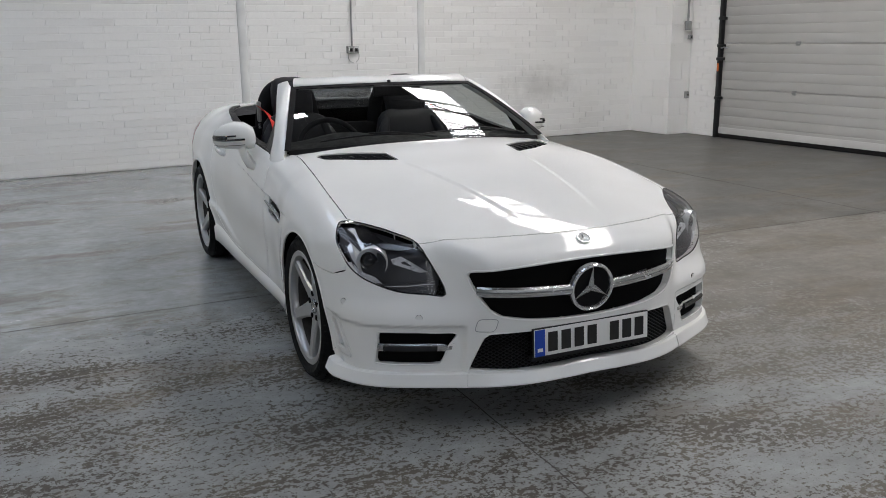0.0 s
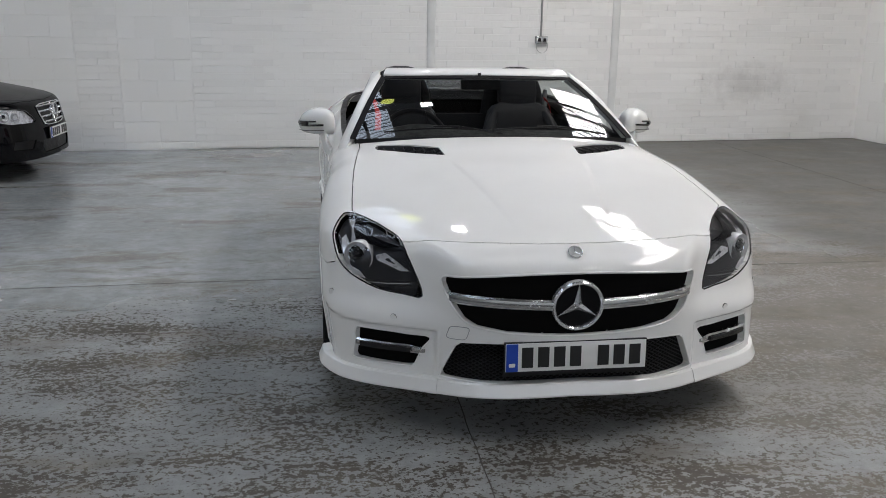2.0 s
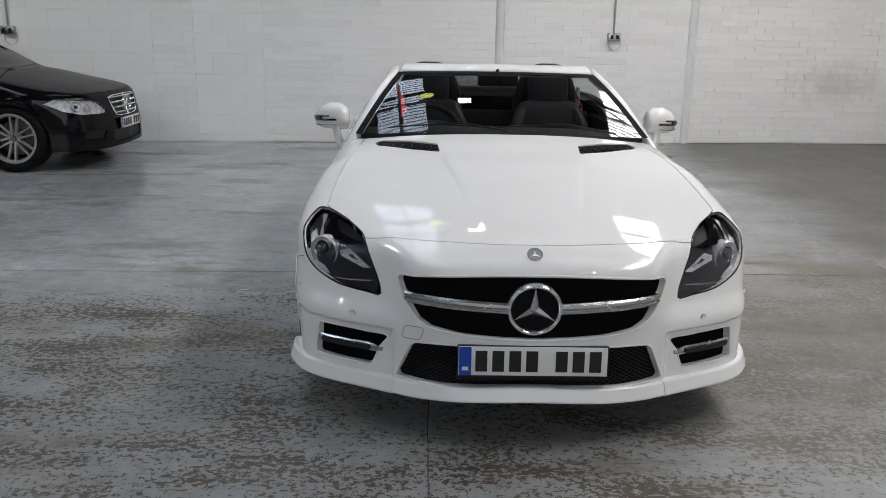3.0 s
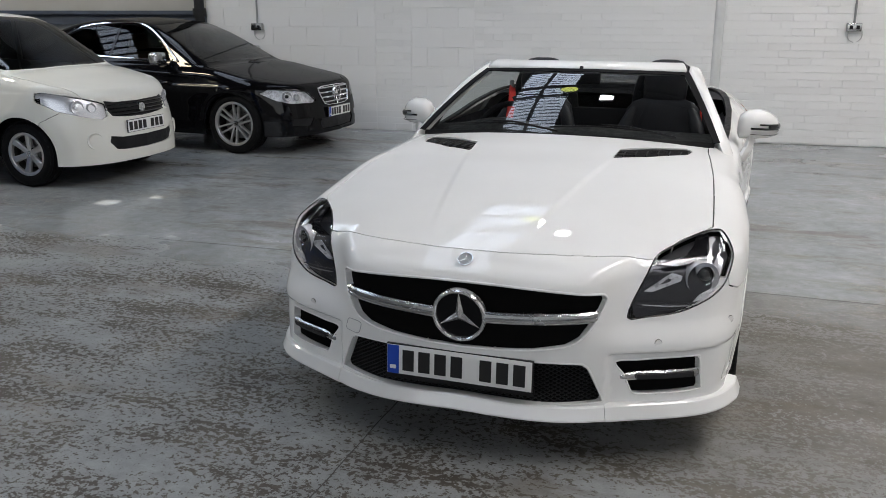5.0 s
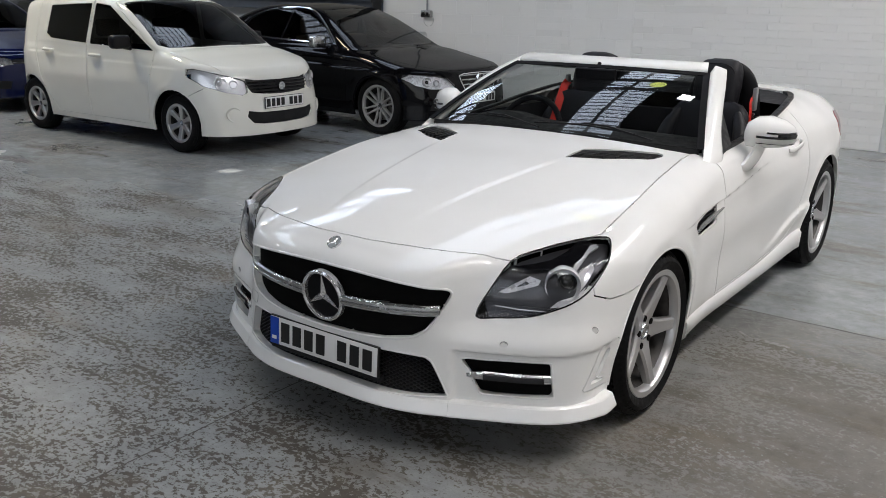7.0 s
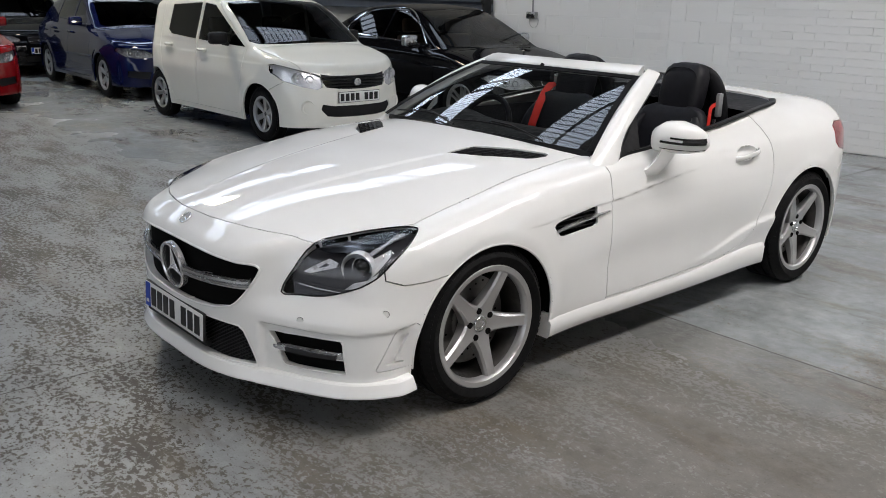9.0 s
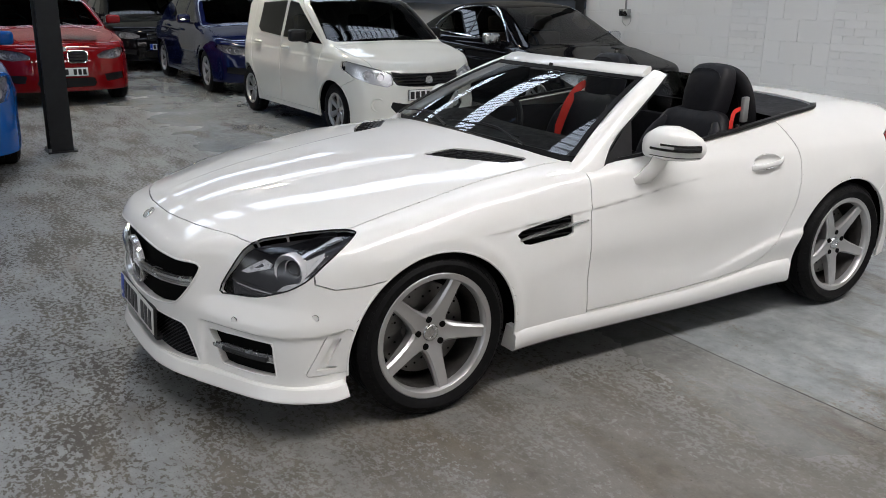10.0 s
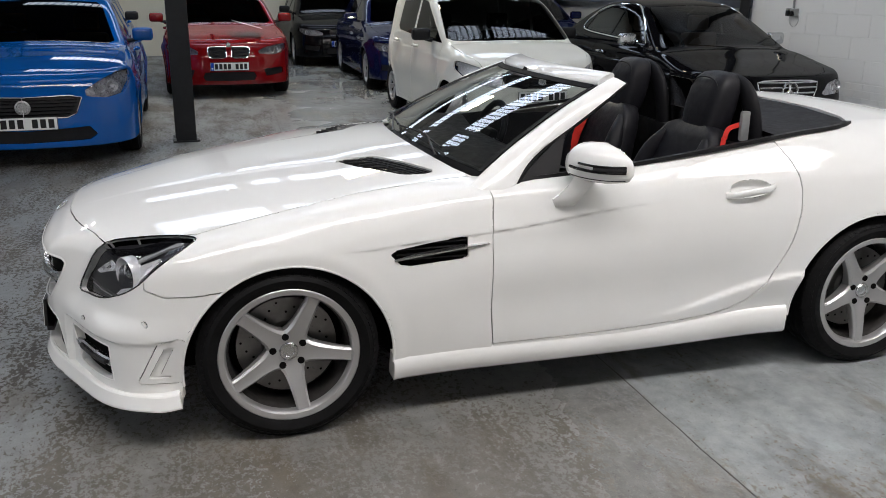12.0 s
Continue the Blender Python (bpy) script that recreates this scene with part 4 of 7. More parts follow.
    lathe(cap, [(0.0, fx - 0.034), (0.018, fx - 0.034), (0.020, fx - 0.030), (0.029, fx - 0.029), (0.033, fx - 0.034), (0.034, fx - 0.05)], 36)
    bolt = nb()
    cyl(bolt, 0.0135, 0.0125, 0.02, pose(fx - 0.039, 0, 0, 0, 90, 0), 12)
    disc = nb()
    dr = rim_r - 0.062
    lathe(disc, [(0.07, 0.010), (0.08, 0.014), (0.09, 0.002), (dr, 0.002), (dr, -0.022), (0.09, -0.022), (0.07, -0.01)], 60)
    holes = nb()
    for i in range(30):
        a, r = 2 * math.pi * i / 30, dr - 0.016 - 0.019 * (i % 3)
        cyl(holes, 0.0045, 0.0045, 0.002, Matrix.Rotation(a, 4, "X") @ Matrix.Translation((0.0025, 0, r)) @ pose(0, 0, 0, 0, 90, 0), 8)
    back = nb()
    lathe(back, [(0.0, -0.05), (rim_r - 0.03, -0.05)], 36)
    out = {}
    for key, b_, mt, sm in (("tyre", tyre, RUBBER, 40), ("barrel", barrel, colour, 40), ("spokes", spoke, colour, 30), ("centre_cap", cap, SATIN_METAL, 40),
                            ("well", well, STEEL_DARK, 40), ("bolt", bolt, UNDERSIDE, 30), ("brake_disc", disc, DISC_IRON, 30), ("brake_shield", back, UNDERSIDE, 30), ("drilling", holes, UNDERSIDE, 30)):
        ob = part(key, b_, mt, None, angle=sm)
        out[key] = ob.data
        bpy.data.objects.remove(ob)
    return out


def put_wheel(car, meshes, x, y, z, turn, bolts=5, caliper=False):
    """A wheel on a car: outwards is +x or -x by the sign of x."""
    m = pose(x, y, z, 0, 0, 0 if x > 0 else 180) @ pose(0, 0, 0, turn if x > 0 else -turn, 0, 0)
    tyre = link_mesh("wheel", meshes["tyre"], None, car, "black tyre on a silver alloy wheel")
    tyre.matrix_basis = m
    for key in ("barrel", "well", "spokes", "centre_cap", "brake_disc", "brake_shield", "drilling"):
        o = link_mesh({"barrel": "rim", "well": "rim_well"}.get(key, key), meshes[key], None, tyre)
        if key == "drilling":
            tagged(o, kind="stuff")
    for i in range(bolts):
        b = link_mesh("bolt", meshes["bolt"], None, tyre)
        a = 2 * math.pi * (i + 0.5) / bolts
        b.matrix_basis = Matrix.Translation((0, 0.056 * math.sin(a), 0.056 * math.cos(a)))
    return tyre


def number_plate(name, m, parent, groups, blue=True, width=0.52, height=0.111, sag=0.0):
    """A plate with a black rim, blue band and plain bars in place of its characters."""
    base = part(name, box(nb(), (-width / 2, 0, -height / 2), (width / 2, 0.012, height / 2), 0.003), PLATE_BLACK, parent, "white number plate in a black holder with plain dark bars")
    base.matrix_basis = m
    part("plate_face", box(nb(), (-width / 2 + 0.004, -0.003, -height / 2 + 0.004), (width / 2 - 0.004, 0.001, height / 2 - 0.004), 0.0015), PLATE_WHITE, base)
    x0 = -width / 2 + 0.006
    if blue:
        part("plate_band", box(nb(), (x0, -0.005, -height / 2 + 0.005), (x0 + 0.042, -0.0025, height / 2 - 0.005)), PLATE_BLUE, base)
        part("band_mark", box(nb(), (x0 + 0.010, -0.0065, -0.033), (x0 + 0.032, -0.0045, -0.020)), PLATE_WHITE, base)
        x0 += 0.044
    n = sum(groups)
    pitch = (width / 2 - 0.02 - x0) / (n + 0.75 * (len(groups) - 1))
    x = x0 + 0.012
    for g_ in groups:
        for _ in range(g_):
            part("character_bar", box(nb(), (x, -0.0055, -0.037), (x + pitch * 0.70, -0.0025, 0.037)), PLATE_BLACK, base, smooth=False)
            x += pitch
        x += 0.75 * pitch
    return base

# ---- the white roadster ----
hero = thing("convertible_car", Matrix(), "glossy white two-seat roadster with its roof folded down", "car")
HOOD, LAMP, WING, DOOR, BUMPER, QUARTER, HOLE, TAIL, REAR_BUMPER, VENT, POD, SLOT = range(1, 13)


LAMP_EDGE = [((x + y) * 0.70711, z) for x, y, z in ((0.53, -0.69, 0.513), (0.56, -0.65, 0.605), (0.595, -0.586, 0.689), (0.646, -0.476, 0.715), (0.70, -0.385, 0.73), (0.748, -0.322, 0.738), (0.785, -0.284, 0.738),
                                                    (0.810, -0.30, 0.727), (0.834, -0.36, 0.692), (0.836, -0.42, 0.65), (0.826, -0.475, 0.603), (0.80, -0.515, 0.573), (0.765, -0.55, 0.552), (0.69, -0.61, 0.523), (0.60, -0.665, 0.512))]
LAMP_EDGE = [tuple(p) for p in spline(LAMP_EDGE, 45, True)]


def hero_body():
    bm = shell(hero_solid, -0.5, 2.9, 0.5, 205, 240, 78)
    out = lambda c, n: c.x > 0.3 and n.x > 0.15
    fore = lambda c, n: c.y < -0.2
    # panels
    cut(bm, [(-1.1, 0.1), (-0.2, 0.1), (-0.2, 0.577), (-0.31, 0.565), (-0.398, 0.564), (-0.459, 0.586), (-0.459, 1.0), (-1.1, 1.0)], SIDE, BUMPER)
    cut(bm, [(-0.6, 0.1), (0.757, 0.1), (0.757, 0.262), (0.746, 0.40), (0.745, 0.513), (0.744, 0.724), (0.752, 0.82), (0.735, 0.90), (0.72, 1.0), (-0.6, 1.0)], SIDE, WING, only={0})
    cut(bm, [(0.757, 0.262), (1.045, 0.263), (1.30, 0.268), (1.534, 0.282), (1.68, 0.297), (1.762, 0.315), (1.83, 0.347), (1.88, 0.388), (1.93, 0.438), (1.969, 0.50), (2.0, 0.56), (2.021, 0.62), (2.040, 0.70), (2.046, 0.785),
             (2.040, 0.84), (2.024, 0.888), (1.99, 0.94), (1.93, 1.05), (0.72, 1.05), (0.735, 0.90), (0.752, 0.82), (0.744, 0.724), (0.745, 0.513), (0.746, 0.40)], SIDE, DOOR, keep=lambda c, n: c.x > 0.4, only={0, WING})
    cut(bm, [(2.66, 0.1), (3.4, 0.1), (3.4, 0.70), (2.95, 0.672), (2.74, 0.612), (2.60, 0.53)], SIDE, REAR_BUMPER, only={0})
    upper = lambda c, n: n.z > 0.2 and c.z > 0.5
    cut(bm, [(-0.02, -0.748), (0.12, -0.745), (0.223, -0.729), (0.33, -0.703), (0.417, -0.671), (0.534, -0.612), (0.595, -0.586), (0.646, -0.476), (0.738, -0.331), (0.765, -0.28),
             (0.760, -0.15), (0.752, 0.0), (0.738, 0.2), (0.715, 0.43), (0.695, 0.60), (0.69, 0.715), (0.60, 0.672), (0.45, 0.632), (0.30, 0.607), (0.15, 0.592), (-0.02, 0.588)], TOP, HOOD, keep=upper)
    cut(bm, [(-0.02, 0.588), (0.15, 0.592), (0.30, 0.607), (0.45, 0.632), (0.60, 0.672), (0.69, 0.715), (0.715, 0.80), (0.735, 0.90), (0.745, 1.05), (0.745, 1.3), (0.738, 1.7), (0.712, 2.0), (0.68, 2.22), (0.645, 2.36),
             (0.585, 2.45), (0.48, 2.50), (0.3, 2.53), (-0.02, 2.54)], TOP, HOLE, keep=lambda c, n: c.z > 0.7)
    cut(bm, [(0.320, 0.268), (0.330, 0.411), (0.46, 0.502), (0.596, 0.585), (0.615, 0.580), (0.628, 0.55), (0.613, 0.472), (0.452, 0.334)], TOP, VENT, keep=upper)
    cut(bm, LAMP_EDGE, oblique(45), LAMP, keep=lambda c, n: c.x > 0.4 and c.y < -0.2 and c.z > 0.45)
    # edges along the character line, so that it stays sharp
    ys = [0.16, 0.30, 0.45, 0.60, 0.74, 0.90, 1.05, 1.20, 1.34, 1.46]
    line = [(y, float(HCREASE(np.array(y)))) for y in ys]
    cut(bm, [(y, z - 0.0045) for y, z in line] + [(y, z + 0.0045) for y, z in line[::-1]], SIDE, 99, keep=out, only={99})
    # openings
    cut(bm, [(-0.02, 0.628), (0.15, 0.626), (0.30, 0.619), (0.42, 0.609), (0.452, 0.604), (0.464, 0.596), (0.467, 0.582), (0.455, 0.545), (0.432, 0.500), (0.40, 0.460), (0.355, 0.434), (0.25, 0.417), (0.12, 0.408), (-0.02, 0.405)], FRONT, HOLE, keep=fore)
    cut(bm, [(-0.02, 0.375), (0.25, 0.377), (0.40, 0.371), (0.425, 0.350), (0.472, 0.240), (0.46, 0.232), (0.25, 0.222), (-0.02, 0.218)], FRONT, HOLE, keep=fore)
    cut(bm, [(0.505, 0.367), (0.65, 0.374), (0.755, 0.373), (0.765, 0.365), (0.775, 0.262), (0.77, 0.252), (0.60, 0.250), (0.565, 0.254), (0.548, 0.285), (0.535, 0.32)], FRONT, HOLE, keep=lambda c, n: c.y < -0.45)
    cut(bm, arch_outline(0.006, 0.278, 0.368), SIDE, HOLE, keep=out)
    cut(bm, arch_outline(2.415, 0.292, 0.376), SIDE, HOLE, keep=out)
    cut(bm, [(0.365, 0.650), (0.385, 0.662), (0.635, 0.692), (0.648, 0.688), (0.650, 0.622), (0.640, 0.613), (0.44, 0.603), (0.40, 0.612)], SIDE, HOLE, keep=out)
    cut(bm, [(2.745, 0.855), (2.80, 0.874), (3.3, 0.86), (3.3, 0.70), (2.86, 0.715), (2.765, 0.733), (2.722, 0.77)], SIDE, TAIL, keep=lambda c, n: c.y > 2.6 and c.x > 0.35)
    # the skirt, lip and floor are parts of their own
    cut(bm, [(-0.432, 0.403), (-0.36, 0.424), (-0.33, 0.40), (-0.33, 0.262), (-0.372, 0.257), (-0.497, 0.257), (-0.503, 0.266)], SIDE, POD, keep=out, only={BUMPER})
    cut(bm, [(-0.412, 0.385), (-0.388, 0.392), (-0.384, 0.386), (-0.432, 0.290), (-0.400, 0.284), (-0.402, 0.279), (-0.470, 0.279)], SIDE, SLOT, keep=out, only={POD})
    cut(bm, circle(1.815, 0.797, 0.092, 30, 0.36), SIDE, HOLE, keep=out)
    trim_below(bm, 0.192)
    bm.verts.index_update()
    bm.normal_update()
    return bm


HB = hero_body()
hull("bonnet", panel(HB, [HOOD], True), WHITE_PAINT, hero, hero_solid)
hull("front_bumper", panel(HB, [BUMPER], True, depth=0.03), WHITE_PAINT, hero, hero_solid)
pair_hull("bumper_pod", panel(HB, [POD], gap=0.0012, depth=0.02), WHITE_PAINT, hero, hero_solid)
pair_hull("pod_slot", panel(HB, [SLOT], gap=0.0, depth=0.0, lift=-0.012), WHITE_PAINT, hero, hero_solid)
pair_hull("front_wing", panel(HB, [WING]), WHITE_PAINT, hero, hero_solid)
pair_hull("door", panel(HB, [DOOR]), WHITE_PAINT, hero, hero_solid)
hull("rear_body", panel(HB, [0], True, depth=0.02), WHITE_PAINT, hero, hero_solid)
hull("rear_bumper", panel(HB, [REAR_BUMPER], True), WHITE_PAINT, hero, hero_solid)
lens_l, lens_r = pair_hull("headlamp", panel(HB, [LAMP], lift=0.001, depth=0.004), LENS_GLASS, hero, hero_solid, "clear headlamp with a black bezel and projector")
lens_l.visible_shadow = lens_r.visible_shadow = False
lamp_back, lamp_back_r = pair_hull("lamp_housing", panel(HB, [LAMP], depth=0.0, lift=-0.030), LAMP_SMOKE, lens_l, hero_solid, "smoked lamp housing")
lamp_back_r.parent = lens_r
pair_hull("tail_lamp", panel(HB, [TAIL], lift=0.002), LAMP_RED, hero, hero_solid, "red tail lamp")
HB.free()


def hero_surface(y, z):
    return float(hero_side(np.array(y), np.array(z)))


def bonnet_z(x, y):
    return float(hero_top(np.array(x), np.array(y)))


def nose_y(x, z):
    return float(hero_front(np.array(x), np.array(z)))


def arch_edge(cy, cz, r):
    """A rolled lip round a wheel opening, on both sides."""
    for s in (-1, 1):
        pts = []
        for i in range(49):
            a = -0.10 + (math.pi + 0.20) * i / 48
            y, z = cy + (r - 0.001) * math.cos(a), cz + (r - 0.001) * math.sin(a)
            pts.append((s * (hero_surface(y, z) - 0.004), y, z))
        part("arch_lip", tube(nb(), pts, 0.0055, 8, up=(1, 0, 0)), WHITE_PAINT, hero, angle=80)


arch_edge(0.006, 0.278, 0.368)
arch_edge(2.415, 0.292, 0.376)


# inner black body that closes the gaps, wheel wells and floor pan
def hero_under():
    def g(x, y, z):
        a = hero_solid(x, y, z) + 0.035
        for wy in (0.0, 2.40):
            a = np.maximum(a, np.minimum(0.40 - np.hypot(y - wy, z - 0.28), x - 0.62))
        pocket = np.sqrt((x - 0.69) ** 2 + (y + 0.50) ** 2 + (z - 0.63) ** 2) - 0.175
        a = np.maximum(a, -pocket)
        hole = smax(smax(np.abs(y - 1.52) - 0.86, x - 0.70, 0.05), 0.30 - z, 0.05)
        return np.maximum(np.maximum(a, -hole), 0.20 - z)
    bm = shell(g, -0.45, 2.85, 0.25, 120, 90, 20)
    return panel(bm, [0], True, depth=0)


part("inner_body", hero_under(), UNDERSIDE, hero, "matt black inner body and wheel wells")

# front lip, skirts
def lip_path():
    xs = [0.0, 0.12, 0.26, 0.38, 0.47, 0.57, 0.66, 0.74, 0.80, 0.84, 0.865, 0.876]
    pts = []
    for x in xs:
        y = float(HPLAN(np.array(x))) + 0.012 * float(step(np.array(x), 0.5, 0.62))
        pts.append((x, y, 0.198 - 0.014 * math.sin(math.pi / 2 * min(1, x / 0.75))))
    pts.append((0.880, -0.37, 0.192))
    return pts


def full(pts):
    return [(-x, y, z) for x, y, z in pts[:0:-1]] + list(pts)


LIP = [(0.012, 0.036), (-0.006, 0.034), (-0.011, 0.030), (-0.024, -0.008), (-0.023, -0.014), (-0.014, -0.017), (0.05, -0.012), (0.05, 0.03)]
lip_line = spline(full(lip_path()), 121)
lip_at = lambda x: tuple(np.interp(x, lip_line[:, 0], lip_line[:, k]) for k in range(3))
lip = sweep(nb(), [lip_at(-0.4775), *[p for p in lip_line if abs(p[0]) < 0.476], lip_at(0.4775)], [(-a, b) for a, b in LIP])
part("front_lip", lip, WHITE_PAINT, hero, angle=28)
for s in (-1, 1):
    side_ = [p for p in lip_line if p[0] * s > 0.480]
    side_ = [lip_at(0.4785), *side_] if s > 0 else [*side_, lip_at(-0.4785)]
    lip = sweep(nb(), side_, [(-a * 1.10, b * 1.04) for a, b in LIP])
    part("lip_blade", lip, WHITE_PAINT, hero, angle=28)


def skirt():
    bm = nb()
    ys = np.linspace(0.372, 2.022, 40)
    path = []
    for y in ys:
        path.append((hero_surface(y, 0.24) - 0.006, y, 0.0))
    rings = []
    for (x, y, _) in path:
        e = float(step(np.array(y), 1.25, 1.95))
        zt, zb = 0.256 + 0.050 * e, 0.165 + 0.020 * e
        o = 0.010 + 0.016 * e
        ring = [(x - 0.05, zt + 0.012), (x + 0.001, zt + 0.006), (x + o * 0.7, zt - 0.004), (x + o + 0.006, zt - 0.024), (x + o + 0.002, zb + 0.014), (x + o - 0.012, zb), (x - 0.08, zb)]
        rings.append([bm.verts.new((a, y, b)) for a, b in ring])
    for r, s in zip(rings, rings[1:]):
        for j in range(6):
            bm.faces.new((r[j], r[j + 1], s[j + 1], s[j]))
    bm.faces.new(rings[0])
    bm.faces.new(rings[-1][::-1])
    bmesh.ops.recalc_face_normals(bm, faces=bm.faces)
    return bm


pair("side_skirt", skirt(), WHITE_PAINT, hero, angle=50)


# rolled edges round the openings in the nose
def front_y(x, z):
    lo, hi = -1.2, -0.3
    for _ in range(22):
        y = (lo + hi) / 2
        if float(hero_solid(np.array(abs(x)), np.array(y), np.array(z))) > 0:
            lo = y
        else:
            hi = y
    return hi


def rolled_edge(name, half, mirror, r=0.0045, inset=0.002):
    outline = [*half, *[(-x, z) for x, z in half[::-1]]] if mirror else half
    pts = [(x, front_y(x, z) + inset, z) for x, z in spline(outline, 90 if mirror else 48, True)]
    return part(name, tube(nb(), pts, r, 8, True, up=(0, -1, 0)), WHITE_PAINT, hero, angle=80)


rolled_edge("grille_edge", [(0.0, 0.629), (0.15, 0.627), (0.30, 0.620), (0.42, 0.610), (0.453, 0.605), (0.465, 0.596), (0.468, 0.582), (0.456, 0.545), (0.433, 0.500), (0.401, 0.459), (0.355, 0.433), (0.25, 0.416), (0.12, 0.407), (0.0, 0.404)], True)
rolled_edge("intake_edge", [(0.0, 0.376), (0.25, 0.378), (0.395, 0.373), (0.412, 0.366), (0.428, 0.350), (0.472, 0.245), (0.466, 0.234), (0.44, 0.230), (0.25, 0.221), (0.0, 0.217)], True, 0.004)
for s in (-1, 1):
    rolled_edge("lamp_intake_edge", [(s * x, z) for x, z in ((0.505, 0.368), (0.58, 0.372), (0.65, 0.375), (0.752, 0.374), (0.766, 0.364), (0.772, 0.31), (0.776, 0.264), (0.768, 0.251), (0.69, 0.249), (0.60, 0.249), (0.565, 0.253), (0.548, 0.285), (0.535, 0.32))], False, 0.0035)


# radiator grille: black mesh, twin chrome-edged louvre, star in a ring
def mesh_grid(x0, x1, z0, z1, yf, pitch=0.022, r=0.0022, keep=None):
    """A diamond mesh on a curved front."""
    bm = nb()
    for s in (1, -1):
        c = x0 - (z1 - z0) * 2
        while c < x1 + (z1 - z0) * 2:
            pts = []
            for i in range(13):
                z = z0 + (z1 - z0) * i / 12
                x = c + s * (z - z0) * 1.7
                if x0 <= x <= x1 and (keep is None or keep(x, z)):
                    pts.append((x, yf(x, z), z))
            if len(pts) > 1:
                tube(bm, pts, r, 4)
            c += pitch
    return bm


back = lambda x, z: nose_y(x, z) + 0.05
gx = lambda z: float(np.interp(z, [0.405, 0.43, 0.455, 0.505, 0.555, 0.59, 0.63], [0.2, 0.34, 0.385, 0.425, 0.455, 0.47, 0.44]))
part("grille_mesh", mesh_grid(-0.48, 0.48, 0.40, 0.635, back, 0.020, 0.0022, lambda x, z: abs(x) < gx(z) + 0.02), BLACK_PLASTIC, hero)
bm = nb()
sweep(bm, [(x, nose_y(abs(x), 0.55) + 0.075, 0.515) for x in np.linspace(-0.46, 0.46, 25)], [(-0.004, 0.12), (0.004, 0.12), (0.004, -0.125), (-0.004, -0.125)])
sweep(bm, [(x, nose_y(abs(x), 0.30) + 0.075, 0.295) for x in np.linspace(-0.46, 0.46, 25)], [(-0.004, 0.085), (0.004, 0.085), (0.004, -0.085), (-0.004, -0.085)])
part("grille_backing", bm, UNDERSIDE, hero)
part("intake_mesh", mesh_grid(-0.48, 0.48, 0.215, 0.38, lambda x, z: nose_y(x, z) + 0.035, 0.024, 0.0024, lambda x, z: abs(x) < 0.48 - 0.35 * (z - 0.22)), BLACK_PLASTIC, hero)


def louvre(s):
    """One wing of the grille bar: silver blade with a bright upper and lower edge."""
    t = nb()
    pts = [(s * x, nose_y(x, 0.52) + 0.014 - 0.006 * (1 - x / 0.45), 0.513 + 0.018 * (x / 0.45)) for x in np.linspace(0.085, 0.438, 14)]
    sweep(t, pts, [(-0.012 * s, 0.017), (0.006 * s, 0.019), (0.012 * s, 0.012), (0.013 * s, 0.003), (0.008 * s, 0.0), (0.013 * s, -0.003), (0.012 * s, -0.012), (0.006 * s, -0.019), (-0.012 * s, -0.017)])
    return t


for s in (-1, 1):
    part("grille_bar", louvre(s), SATIN_METAL, hero, "twin silver grille bar", angle=25)


def star_badge(name, m, r, depth, parent, disc=True, slim=0.17, back_=None):
    """A ring with a three-armed star, as a plain metal shape."""
    bm = nb()
    lathe(bm, [(r * 0.86, -depth * 0.4), (r * 0.86, depth * 0.7), (r * 0.90, depth), (r * 0.96, depth), (r, depth * 0.6), (r, -depth * 0.6)], 64, m=m @ pose(0, 0, 0, 0, -90, 0))
    c = bm.verts.new(m @ Vector((0, 0, depth * 1.1)))
    ring = []
    for i in range(6):
        a = math.pi / 2 + i * math.pi / 3
        q = r * 0.88 if i % 2 == 0 else r * slim
        ring.append(bm.verts.new(m @ Vector((q * math.cos(a), q * math.sin(a), depth * (0.3 if i % 2 == 0 else 0.15)))))
    for i in range(6):
        bm.faces.new((c, ring[i], ring[(i + 1) % 6]))
    ob = part(name, bm, BADGE_METAL, parent, "chrome ring with a three-armed star", angle=20)
    if disc:
        d = nb()
        cyl(d, r * 0.9, r * 0.9, depth * 0.3, m @ Matrix.Translation((0, 0, -depth * 0.25)), 48)
        part("badge_disc", d, back_ or SEAL_BLACK, ob)
    return ob


star_badge("star_emblem", pose(0, -0.848, 0.513, 96, 0, 0), 0.094, 0.016, hero)
star_badge("bonnet_badge", pose(0, -0.790, 0.690, 38, 0, 0), 0.027, 0.004, hero, back_=STEEL_GREY)
number_plate("number_plate", pose(0, -0.866, 0.331, -3, 0, 0), hero, (4, 3))
part("plate_frame_strip", box(nb(), (-0.262, -0.862, 0.258), (0.262, -0.836, 0.277), 0.004), BLACK_PLASTIC, hero)


